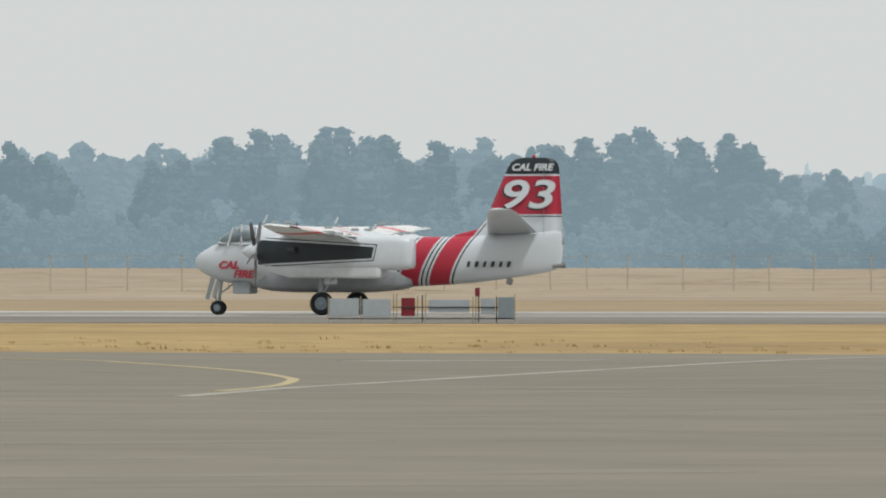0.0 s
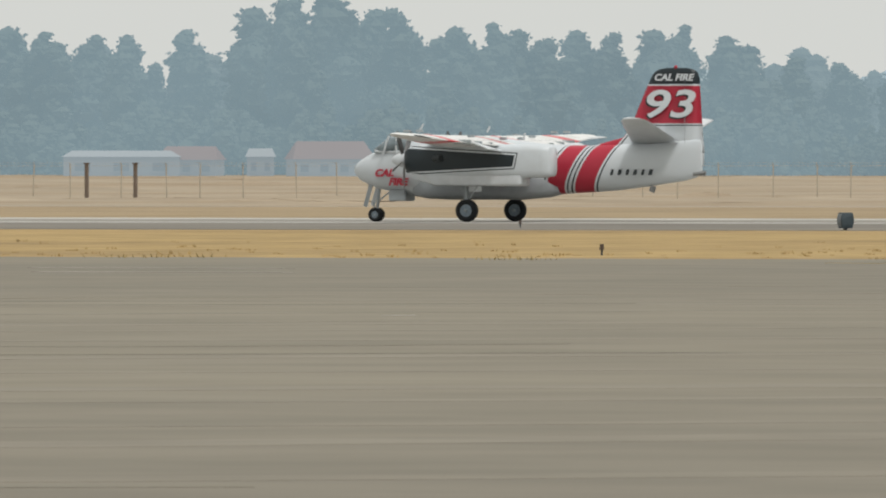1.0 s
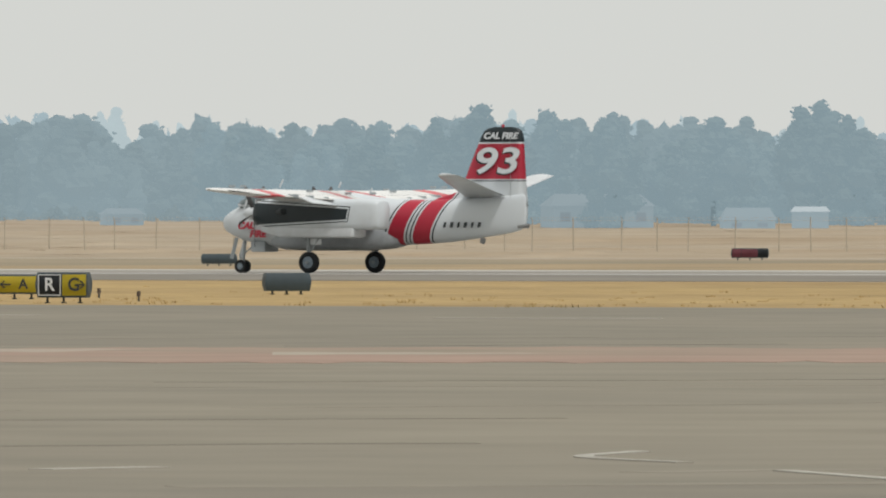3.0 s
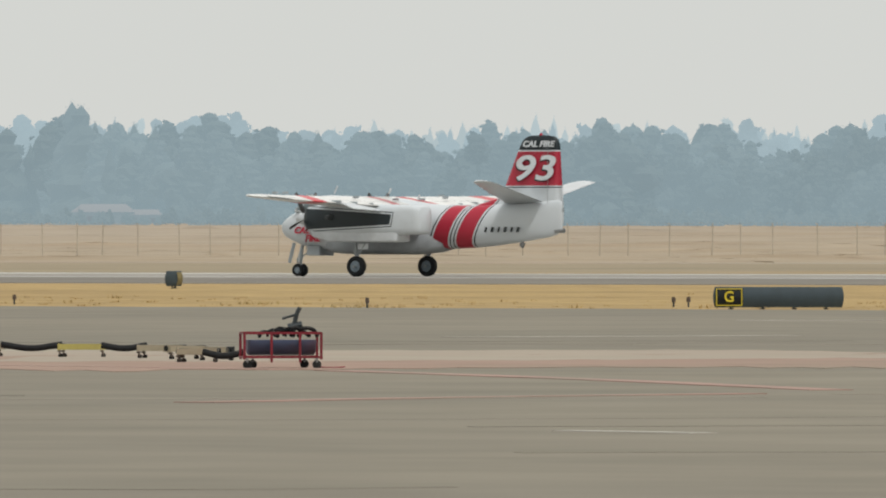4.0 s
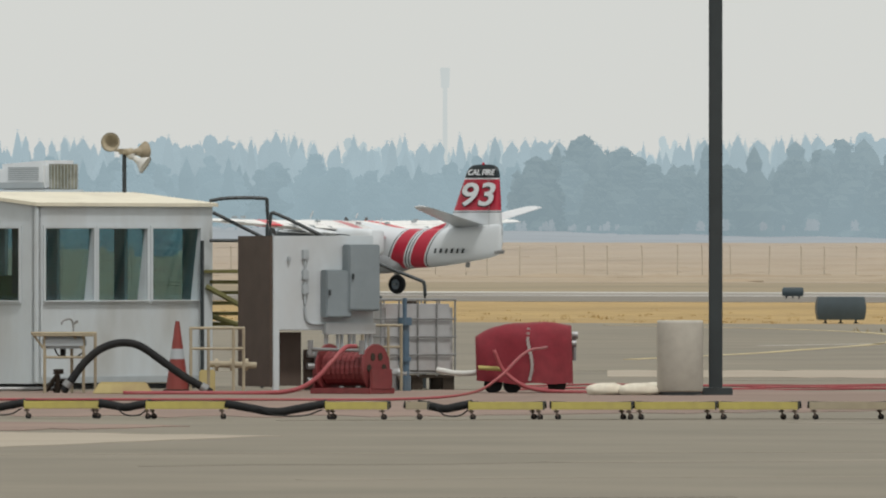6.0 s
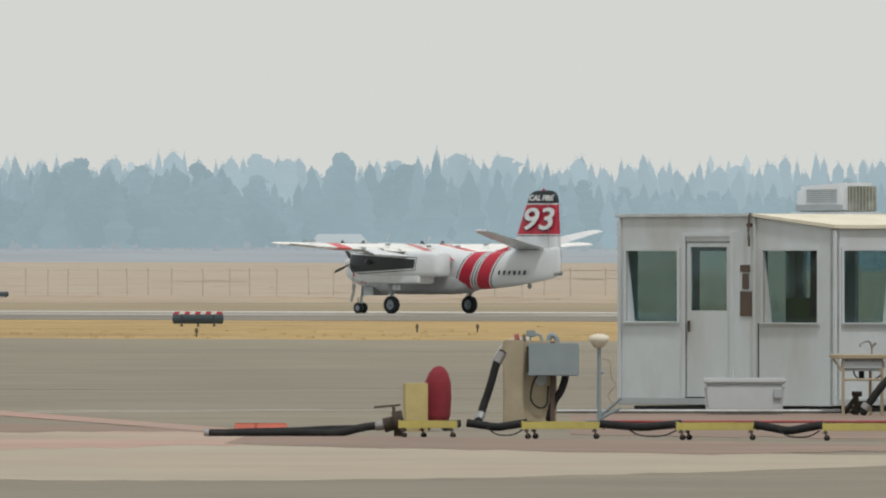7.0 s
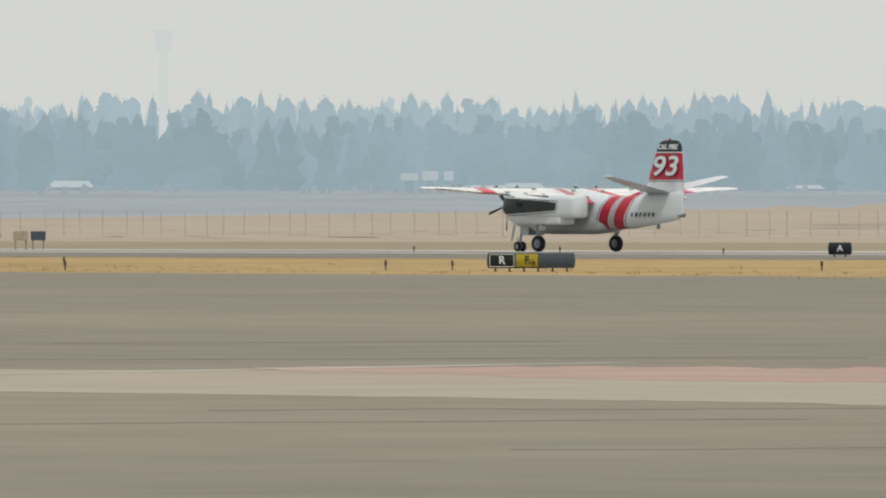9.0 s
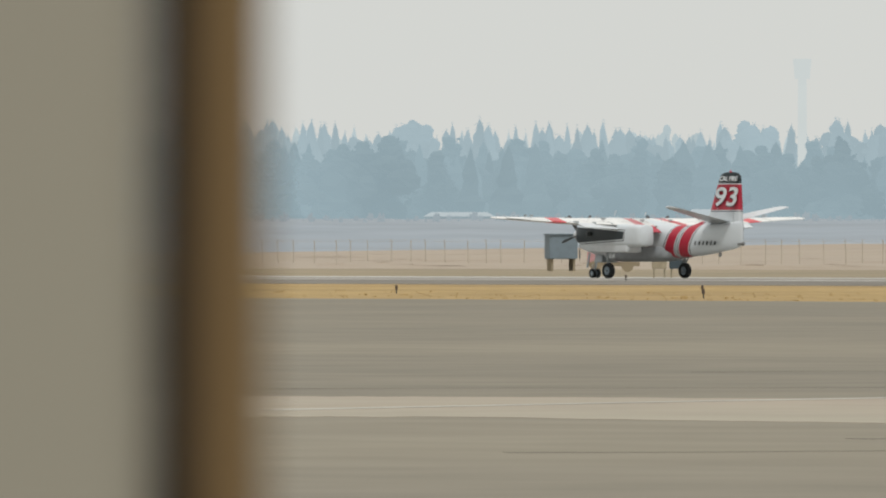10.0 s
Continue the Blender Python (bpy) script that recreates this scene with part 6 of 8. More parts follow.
rod(bm, (-0.03, 0.76, 1.06), (-0.09, 0.70, 1.06), 0.014, seg=6)
part("handle", bm, "brown_panel", door)
bm = bmesh.new()
walled(bm, 1.0, 0.13, lambda u: 2.47, [(0.07, 0.93, 0.13, 2.41)], lambda u, o, w: (-o, u, w), 0.04)
fr = part("door_frame", bm, "cabin_white", cabin)
fr.location = (-0.02, 1.91, 0.06)
for z0, z1, y0, y1 in ((1.97, 2.07, 1.60, 1.78), (1.73, 1.95, 1.62, 1.74), (1.35, 1.70, 1.57, 1.78)):
    bm = bmesh.new()
    box(bm, (-0.012, (y0 + y1) / 2, (z0 + z1) / 2), (0.015, y1 - y0, z1 - z0), 0.003)
    part("notice_plate", bm, "brown_panel", cabin, "small dark brown notice plate")
# inside: desk, cabinet and a monitor back, seen through the glass
bm = bmesh.new()
box(bm, (1.9, 0.5, 1.0), (3.2, 0.6, 0.05), 0.006)
for x in (0.4, 3.4):
    box(bm, (x, 0.5, 0.56), (0.05, 0.5, 0.84))
part("desk", bm, "tan_paint", cabin)
bm = bmesh.new()
box(bm, (0.55, 1.0, 1.30), (0.12, 0.75, 0.62), 0.01)
part("console", bm, "olive", cabin, "olive back of an equipment console")
bm = bmesh.new()
box(bm, (0.5, 0.62, 1.95), (0.2, 0.42, 1.2), 0.01)
part("hanging_cabinet", bm, "brown_panel", cabin)
ac = thing("air_conditioner", spot(41.063, 186.0, 48.0), "white rooftop air conditioner with louvred sides", "air conditioner")
bm = bmesh.new()
box(bm, (2.42, 2.15, HI + 0.26), (0.72, 0.98, 0.46), 0.07)
for v in bm.verts:
    if v.co.z > HI + 0.3 and v.co.y > 2.3:
        v.co.z -= 0.05
part("casing", bm, "white_paint", ac)
bm = bmesh.new()
box(bm, (2.42, 2.15, HI + 0.05), (0.80, 1.04, 0.05), 0.01)
part("base_tray", bm, "cabin_white", ac)
bm = bmesh.new()
box(bm, (2.052, 2.15, HI + 0.13), (0.03, 0.9, 0.09), 0.01)
part("side_skirt", bm, "light_grey", ac)
for k in range(7):
    bm = bmesh.new()
    box(bm, (2.055, 2.10, HI + 0.22 + 0.028 * k), (0.012, 0.58, 0.014))
    part("louvre", bm, "light_grey", ac)
bm = bmesh.new()
box(bm, (2.42, 1.655, HI + 0.26), (0.60, 0.012, 0.36))
part("coil_grille", bm, "coil", ac, "dirty grey condenser grille")
for k in range(9):
    bm = bmesh.new()
    box(bm, (2.14 + 0.07 * k, 1.646, HI + 0.26), (0.008, 0.01, 0.36))
    part("grille_bar", bm, "light_grey", ac)
hn = thing("horn_speakers", spot(41.063, 186.0, 48.0), "cluster of cream horn loudspeakers on a short mast", "loudspeaker")
PX, PY = 3.52, 1.48
bm = bmesh.new()
rod(bm, (PX, PY, HI - 0.02), (PX, PY, HI + 0.62), 0.03)
part("mast", bm, "dark_pole", hn)
for (dx, dy, dz), aim_at, mat in (((-0.12, 0.10, 0.74), (-0.35, -0.18, 0.03), "tan_paint"), ((0.14, -0.08, 0.62), (0.36, -0.10, 0.02), "tan_paint"), ((0.10, -0.12, 0.52), (0.12, -0.26, -0.18), "white_hose")):
    bm = bmesh.new()
    c = Vector((PX + dx, PY + dy, HI + dz))
    d = Vector(aim_at).normalized()
    q = d.to_track_quat("Z", "Y").to_matrix().to_4x4()
    rings = []
    for s, r in ((-0.16, 0.05), (-0.05, 0.055), (-0.05, 0.03), (0.05, 0.05), (0.14, 0.10), (0.18, 0.14), (0.165, 0.13), (0.03, 0.03)):
        rings.append([bm.verts.new(Matrix.Translation(c) @ q @ Vector((r * math.cos(a), r * math.sin(a), s))) for a in [2 * math.pi * k / 18 for k in range(18)]])
    skin(bm, rings)
    part("horn", bm, mat, hn, smooth=True)
bm = bmesh.new()
rod(bm, (PX - 0.16, PY + 0.12, HI + 0.66), (PX + 0.20, PY - 0.12, HI + 0.58), 0.025)
box(bm, (PX, PY, HI + 0.62), (0.14, 0.1, 0.08), 0.01)
part("bracket", bm, "tan_paint", hn)

# ---- round the cabin ----
cl = thing("cool_box", spot(41.453, 182.5), "large white plastic cool box with a hinged lid", "cool box")
bm = bmesh.new()
box(bm, (0, 0, 0.22), (1.12, 0.5, 0.42), 0.04)
for v in bm.verts:
    k = 1 - 0.07 * (0.43 - v.co.z) / 0.43
    v.co.x *= k
    v.co.y *= k
part("tub", bm, "cooler", cl)
bm = bmesh.new()
box(bm, (0, 0, 0.475), (1.16, 0.54, 0.08), 0.025)
part("lid", bm, "cooler", cl)
bm = bmesh.new()
box(bm, (0.46, -0.26, 0.30), (0.12, 0.05, 0.13), 0.01)
part("latch", bm, "light_grey", cl)
sk = thing("outdoor_sink", spot(40.948, 181.5), "small stained sink on a tan pipe stand", "sink")
bm = bmesh.new()
box(bm, (0, 0, 0.80), (0.84, 0.47, 0.03), 0.008)
part("counter", bm, "tan_paint", sk)
bm = bmesh.new()
box(bm, (0.02, 0, 0.70), (0.60, 0.36, 0.17), 0.04)
part("basin", bm, "light_grey", sk, "stained steel basin")
for x in (-0.25, 0.28, 0.44, 0.12):
    bm = bmesh.new()
    rod(bm, (x, -0.16 if x != 0.12 else 0.15, 0.0), (x, -0.16 if x != 0.12 else 0.15, 0.82), 0.022, seg=7)
    part("leg", bm, "tan_paint", sk)
bm = bmesh.new()
rod(bm, (-0.44, -0.16, 0.83), (0.46, -0.16, 0.83), 0.02, seg=7)
rod(bm, (-0.25, -0.16, 0.5), (0.46, -0.16, 0.5), 0.018, seg=7)
rod(bm, (-0.42, -0.16, 0.83), (-0.25, -0.16, 0.6), 0.018, seg=7)
rod(bm, (0.12, -0.16, 0.83), (0.26, -0.16, 0.62), 0.018, seg=7)
part("stand_rail", bm, "tan_paint", sk)
bm = bmesh.new()
sweep(bm, [(0.14, 0.1, 0.82), (0.14, 0.1, 0.94), (0.10, 0.06, 1.02), (0.0, -0.02, 1.0), (-0.02, -0.04, 0.95)], 0.014, 7)
rod(bm, (0.14, 0.1, 0.95), (0.2, 0.1, 1.0), 0.02)
part("tap", bm, "steel", sk)
bm = bmesh.new()
rod(bm, (0.0, 0, 0.5), (0.0, 0, 0.66), 0.04)
sweep(bm, [(-0.12, -0.1, 0.64), (-0.05, -0.12, 0.52), (0.15, -0.12, 0.5), (0.3, -0.12, 0.58)], 0.012, 6)
part("drain", bm, "rubber", sk)
for b, far, z in ((40.99, 181.8, 0.22), (40.96, 181.9, 0.09)):
    st = thing("pipe_fitting", spot(b, far), "dark rusty pipe fitting on the pad", "pipe fitting", "pipe fittings on the pad")
    bm = bmesh.new()
    rod(bm, (-0.10, 0, 0.04), (0.06, 0, 0.04 + z), 0.032)
    rod(bm, (0.06, 0, 0), (0.06, 0, 0.08 + z), 0.036)
    rod(bm, (0.0, 0, 0.08 + z), (0.14, 0, 0.08 + z), 0.035)
    part("elbow", bm, "gasket", st)
hose("loading_hose", spot(40.72, 181.0), [(-0.72, 0, 0.03), (-0.60, 0, 0.20), (-0.42, 0, 0.44), (-0.20, 0, 0.62), (0.06, 0, 0.70), (0.32, 0, 0.66), (0.62, 0, 0.46), (0.90, 0, 0.26), (1.14, 0, 0.12), (1.30, 0, 0.02)], 0.056, "rubber", "thick black hose arching up from the pad", (((1.16, 0, 0.11), (1.24, 0, 0.06)), ((-0.68, 0, 0.1), (-0.63, 0, 0.17))))
cone = thing("traffic_cone", spot(40.455, 183.5), "dull orange-red traffic cone with a grey collar", "traffic cone")
bm = bmesh.new()
box(bm, (0, 0, 0.02), (0.40, 0.40, 0.04), 0.01)
part("foot", bm, "gasket", cone)
for z0, z1, mat in ((0.04, 0.46, "orange"), (0.46, 0.60, "light_grey"), (0.60, 0.68, "orange"), (0.68, 0.83, "orange"), (0.83, 0.98, "orange")):
    bm = bmesh.new()
    r = [0.165 - 0.135 * z / 0.98 for z in (z0, z1)]
    rod(bm, (0, 0, z0), (0, 0, z1), r[0], r[1], 20)
    part("cone_body" if mat == "orange" else "collar", bm, mat, cone, smooth=False)
ym = thing("wheel_chock_block", spot(40.69, 180.6), "low yellow concrete wheel-stop block", "block")
bm = bmesh.new()
box(bm, (0, 0, 0.085), (0.82, 0.3, 0.17), 0.02)
for v in bm.verts:
    if v.co.z > 0.1:
        v.co.x *= 0.80
        v.co.y *= 0.8
part("block", bm, "pale_yellow", ym)
gr = thing("pipe_guard_rail", spot(40.283, 181.0), "low tan pipe guard frame", "guard rail")
for x in (-0.36, -0.12, 0.22, 0.36):
    bm = bmesh.new()
    rod(bm, (x, 0 if x != -0.12 else 0.3, 0.0), (x, 0 if x != -0.12 else 0.3, 0.90), 0.022, seg=7)
    part("post", bm, "tan_paint", gr)
for z in (0.90, 0.62):
    bm = bmesh.new()
    rod(bm, (-0.38, 0, z), (0.38, 0, z), 0.02, seg=7)
    part("rail", bm, "tan_paint", gr)
vm = thing("valve_manifold", spot(40.27, 182.4), "corroded brass pipe manifold on a yellow block", "valve")
bm = bmesh.new()
box(bm, (-0.18, 0, 0.16), (0.22, 0.2, 0.32), 0.02)
part("block", bm, "pale_yellow", vm)
bm = bmesh.new()
rod(bm, (-0.15, 0, 0.40), (0.5, 0, 0.38), 0.045)
for x in (-0.05, 0.16, 0.36):
    rod(bm, (x - 0.025, 0, 0.39), (x + 0.025, 0, 0.39), 0.085)
part("pipe", bm, "tan_paint", vm)

# switchgear cabinet
sw = thing("switchgear_cabinet", spot(40.04, 183.0, 20), "white electrical switchgear panel with brown sides and grey boxes", "switchgear")
bm = bmesh.new()
box(bm, (0.72, 0, 1.51), (1.46, 0.10, 1.30), 0.01)
part("panel", bm, "cabin_white", sw)
bm = bmesh.new()
box(bm, (-0.04, 0.62, 1.12), (0.05, 1.30, 2.08), 0.008)
part("side_panel", bm, "brown_panel", sw)
bm = bmesh.new()
box(bm, (0.30, 0.3, 0.46), (0.42, 0.04, 0.74), 0.008)
part("lower_panel", bm, "brown_panel", sw)
bm = bmesh.new()
box(bm, (0.02, -0.02, 1.08), (0.09, 0.09, 2.16), 0.01)
part("corner_post", bm, "cabin_white", sw)
for x, z, w, h, d in ((0.86, 1.36, 0.38, 0.66, 0.22), (1.22, 1.58, 0.46, 0.92, 0.26)):
    bm = bmesh.new()
    box(bm, (x, -0.05 - d / 2, z), (w, d, h), 0.015)
    b2 = part("breaker_box", bm, "grey_box", sw, "blue-grey steel breaker box")
    bm = bmesh.new()
    box(bm, (x, -0.055 - d, z), (w * 0.92, 0.012, h * 0.94), 0.004)
    part("door", bm, "grey_box", b2)
    bm = bmesh.new()
    box(bm, (x - w * 0.38, -0.075 - d, z + 0.02), (0.03, 0.03, 0.08), 0.005)
    part("latch", bm, "black_paint", b2)
bm = bmesh.new()
box(bm, (1.08, -0.08, 0.88), (0.74, 0.14, 0.16), 0.01)
part("cable_tray", bm, "cabin_white", sw)
for x, z in ((0.44, 1.90), (0.44, 1.62), (0.44, 1.42), (0.20, 1.84)):
    bm = bmesh.new()
    box(bm, (x, -0.07, z), (0.09 if z != 1.84 else 0.04, 0.06, 0.14 if z != 1.84 else 0.07), 0.01)
    part("junction_box", bm, "light_grey", sw)
bm = bmesh.new()
sweep(bm, [(0.44, -0.07, 1.9), (0.44, -0.07, 1.4), (0.44, -0.07, 1.08), (0.5, -0.07, 0.96), (0.66, -0.07, 0.94), (0.8, -0.07, 0.94)], 0.018, 7)
part("conduit", bm, "light_grey", sw)
for x in (0.92, 0.98, 1.10, 1.16, 1.34, 1.40):
    bm = bmesh.new()
    rod(bm, (x, -0.06, 0.28), (x, -0.06, 0.82), 0.024, seg=7)
    part("conduit", bm, "light_grey", sw)
for x in (0.78, 1.44):
    bm = bmesh.new()
    rod(bm, (x, 0.02, 0), (x, 0.02, 0.9), 0.03, seg=7)
    part("leg", bm, "cabin_white", sw)

bm = bmesh.new()
box(bm, (1.0, 0.28, 0.31), (0.92, 0.05, 0.56), 0.008)
part("back_plate", bm, "brown_panel", sw)
bm = bmesh.new()
for z in (0.16, 0.36, 0.52):
    rod(bm, (0.55, 0.16, z), (1.5, 0.16, z), 0.045, seg=9)
for x in (0.7, 1.05, 1.3):
    rod(bm, (x, 0.16, 0.0), (x, 0.16, 0.6), 0.04, seg=9)
    rod(bm, (x - 0.03, 0.16, 0.36), (x + 0.03, 0.16, 0.36), 0.085, seg=12)
part("pipe_run", bm, "steel", sw, "grimy steel pipe run below the panel")

# steps and handrails behind the cabin
sr = thing("platform_stairs", spot(40.15, 188.0), "dark pipe handrails over olive steel stairs", "stairs")
for pts in ([(-0.55, 0.4, 2.66), (-0.3, 0.4, 2.70), (0.2, 0.4, 2.70), (0.27, 0.4, 2.62), (0.27, 0.4, 2.1)], [(-0.5, 0.6, 2.50), (0.1, 0.6, 2.20), (0.9, 0.6, 1.80), (1.9, 0.6, 1.28)], [(-0.55, 0.5, 2.10), (0.3, 0.5, 2.10)],
            [(0.32, 0.1, 2.1), (0.32, 0.1, 2.45), (0.42, 0.1, 2.47), (0.9, 0.1, 2.24), (1.3, 0.1, 2.05), (1.9, 0.1, 1.75), (2.4, 0.1, 1.55), (2.5, 0.1, 1.46), (2.5, 0.1, 1.0)]):
    bm = bmesh.new()
    sweep(bm, pts, 0.026, 7, 3)
    part("handrail", bm, "dark_pole", sr)
for k in range(6):
    bm = bmesh.new()
    box(bm, (-0.25, 0.7 + 0.15 * k, 1.66 - 0.15 * k), (0.9, 0.2, 0.05), 0.006)
    part("tread", bm, "olive", sr)
for x in (-0.65, 0.2, 2.5):
    bm = bmesh.new()
    rod(bm, (x, 0.5 if x < 2 else 0.1, 0.0), (x, 0.5 if x < 2 else 0.1, 2.1 if x < 2 else 1.1), 0.028, seg=7)
    part("post", bm, "dark_pole", sr)
bm = bmesh.new()
rod(bm, (-0.6, 0.68, 1.45), (0.3, 0.68, 0.95), 0.04, seg=7)
rod(bm, (-0.6, 0.9, 1.05), (0.3, 0.9, 0.75), 0.04, seg=7)
part("stringer", bm, "olive", sr)

# caged liquid tote
tote = thing("liquid_tote", spot(39.45, 186.5, 12), "caged white plastic liquid tote stained pink, half full", "tote tank")
bm = bmesh.new()
box(bm, (0, 0, 0.72), (1.02, 1.0, 0.98), 0.05)
part("bottle", bm, "poly_tank", tote, "translucent plastic bottle stained pink")
bm = bmesh.new()
for y in (-0.42, 0, 0.42):
    box(bm, (0, y, 0.19), (1.06, 0.12, 0.04))
for x in (-0.45, 0, 0.45):
    box(bm, (x, -0.4, 0.085), (0.16, 0.14, 0.17))
    box(bm, (x, 0.4, 0.085), (0.16, 0.14, 0.17))
part("pallet", bm, "gasket", tote)
for x in (-0.53, -0.27, 0.0, 0.27, 0.53):
    for y in (-0.52, 0.52):
        bm = bmesh.new()
        rod(bm, (x, y, 0.2), (x, y, 1.27), 0.014, seg=6)
        part("cage_bar", bm, "steel", tote)
for z in (0.24, 0.5, 0.75, 1.0, 1.27):
    bm = bmesh.new()
    for a, b in (((-0.54, -0.53), (0.54, -0.53)), ((0.54, -0.53), (0.54, 0.53)), ((0.54, 0.53), (-0.54, 0.53)), ((-0.54, 0.53), (-0.54, -0.53))):
        rod(bm, (*a, z), (*b, z), 0.013, seg=6)
    part("cage_ring", bm, "steel", tote)
bm = bmesh.new()
rod(bm, (0, 0, 1.2), (0, 0, 1.25), 0.09)
part("cap", bm, "gasket", tote)
pf = thing("valve_stand", spot(39.62, 184.0), "tan pipe frame round an upright blue valve", "valve stand")
for x in (-0.30, -0.12, 0.24, 0.42):
    bm = bmesh.new()
    rod(bm, (x, 0, 0), (x, 0, 0.92), 0.022, seg=7)
    part("post", bm, "tan_paint", pf)
for z in (0.92, 0.62):
    bm = bmesh.new()
    rod(bm, (-0.32, 0, z), (0.44, 0, z), 0.02, seg=7)
    part("rail", bm, "tan_paint", pf)
bm = bmesh.new()
rod(bm, (0.47, 0.1, 0.2), (0.47, 0.1, 1.02), 0.065, seg=14)
rod(bm, (0.47, 0.1, 0.92), (0.47, 0.1, 1.03), 0.10, seg=14)
rod(bm, (0.47, 0.1, 0.42), (0.47, 0.1, 0.48), 0.09, seg=14)
rod(bm, (0.47, 0.1, 1.03), (0.47, 0.1, 1.30), 0.03, seg=8)
rod(bm, (0.47, 0.1, 0.0), (0.47, 0.1, 0.22), 0.085, seg=12)
part("valve_stem", bm, "dull_blue", pf, "upright dull blue valve body")
bm = bmesh.new()
rod(bm, (-0.3, 0.1, 0.25), (0.5, 0.1, 0.25), 0.07, seg=12)
for x in (-0.14, 0.2, 0.4):
    rod(bm, (x - 0.03, 0.1, 0.25), (x + 0.03, 0.1, 0.25), 0.12, seg=14)
rod(bm, (-0.05, 0.1, 0), (-0.05, 0.1, 0.22), 0.1)
rod(bm, (0.3, 0.1, 0), (0.3, 0.1, 0.22), 0.08)
part("pipework", bm, "steel", pf)

# red hose reel
rl = thing("hose_reel", spot(39.70, 180.5, -34), "faded red steel hose reel wound with red hose", "hose reel")
bm = bmesh.new()
rod(bm, (-0.36, 0, 0.36), (0.36, 0, 0.36), 0.23, seg=22)
part("drum", bm, "reel_red", rl)
for x in (-0.38, 0.38):
    bm = bmesh.new()
    rod(bm, (x - 0.015, 0, 0.36), (x + 0.015, 0, 0.36), 0.33, seg=28)
    fl = part("flange", bm, "reel_red", rl)
    for k in range(6):
        a = k * math.pi / 3
        bm = bmesh.new()
        rod(bm, (x - 0.022, 0.18 * math.cos(a), 0.36 + 0.18 * math.sin(a)), (x + 0.022, 0.18 * math.cos(a), 0.36 + 0.18 * math.sin(a)), 0.055, seg=10)
        part("flange_hole", bm, "gasket", fl)
for k in range(9):
    bm = bmesh.new()
    bmesh.ops.create_cone(bm, cap_ends=False, segments=20, radius1=0.245, radius2=0.245, depth=0.06, matrix=pose(-0.31 + 0.077 * k, 0, 0.36, 0, 90, 0))
    part("hose_turn", bm, "reel_red", rl)
bm = bmesh.new()
box(bm, (0, 0, 0.05), (0.98, 0.62, 0.08), 0.01)
box(bm, (-0.47, 0, 0.2), (0.04, 0.5, 0.3), 0.01)
box(bm, (0.47, 0, 0.2), (0.04, 0.5, 0.3), 0.01)
part("frame", bm, "reel_red", rl)
bm = bmesh.new()
rod(bm, (-0.5, -0.28, 0.62), (0.34, -0.28, 0.60), 0.022)
for x in (-0.5, 0.34):
    rod(bm, (x, -0.28, 0.55), (x, -0.28, 0.74), 0.04)
part("hose_guide", bm, "steel", rl)
hose("ground_hose", spot(39.86, 179.5), [(0.55, 0.4, 0.66), (0.40, 0.2, 0.64), (0.22, 0, 0.45), (0.0, -0.1, 0.22), (-0.3, -0.15, 0.07), (-0.8, -0.1, 0.03), (-1.6, 0, 0.03), (-2.6, 0, 0.03)], 0.032, "red_hose", "pale red hose pulled from the reel onto the pad")

# covered pump trailer
cv = thing("covered_pump", spot(38.96, 181.8), "wheeled pump under a red canvas cover with a white stripe", "pump")
bm = bmesh.new()
NX, NA = 22, 22
rings = []
for i in range(NX + 1):
    x = -0.66 + 1.32 * i / NX
    e = 1 - abs(2 * i / NX - 1) ** 5 * 0.28
    top = (0.80 + 0.17 * math.sin(min(1, i / NX * 2.2) * math.pi / 2)) * (0.9 + 0.1 * e)
    ring = []
    for k in range(NA + 1):
        q = math.pi * k / NA
        c, s = math.cos(q), math.sin(q)
        y = -0.42 * e * math.copysign(abs(c) ** 0.5, c)
        z = 0.14 + (top - 0.14) * abs(s) ** 0.45
        fold = 0.025 * noise.noise(Vector((x * 5, k * 0.35, 1.7))) + 0.02 * math.sin(9 * x + 0.5 * k)
        ring.append(bm.verts.new((x + 0.03 * (0.6 - z), y * (1 + fold * 1.6), z + (0.02 * noise.noise(Vector((x * 4, k, 0))) if k in (0, NA) else fold * 0.5) + (0.10 * max(0, -x - 0.2) if k in (0, NA) else 0))))
    rings.append(ring)
for a, b in zip(rings, rings[1:]):
    for k in range(NA):
        bm.faces.new((a[k], a[k + 1], b[k + 1], b[k]))
bm.faces.new(rings[0][::-1])
bm.faces.new(rings[-1])
part("cover", bm, "red_cloth", cv, "red canvas cover with soft folds", smooth=True)
bm = bmesh.new()
for i in range(12):
    z0, z1 = 0.18 + 0.06 * i, 0.18 + 0.06 * (i + 1)
    x = 0.08 + 0.03 * math.sin(i * 0.5)
    yy = -0.475 + (0.02 if i < 9 else 0.05 * (i - 8))
    vs = [bm.verts.new(q) for q in ((x - 0.02, yy, z0), (x + 0.02, yy, z0), (x + 0.025, yy, z1), (x - 0.015, yy, z1))]
    bm.faces.new(vs)
bmesh.ops.solidify(bm, geom=bm.faces[:], thickness=0.01)
part("stripe", bm, "white_hose", cv, "white canvas stripe")
for x in (-0.42, -0.16, 0.45):
    bm = bmesh.new()
    wheel(bm, (x, -0.2, 0.13), 0.13, 0.10)
    part("wheel", bm, "rubber", cv)
bm = bmesh.new()
rod(bm, (-0.62, -0.47, 0.36), (-0.3, -0.50, 0.34), 0.03, seg=8)
part("tow_handle", bm, "yellow_paint", cv)
bm = bmesh.new()
rod(bm, (0.69, 0, 0.45), (0.69, 0, 0.82), 0.03)
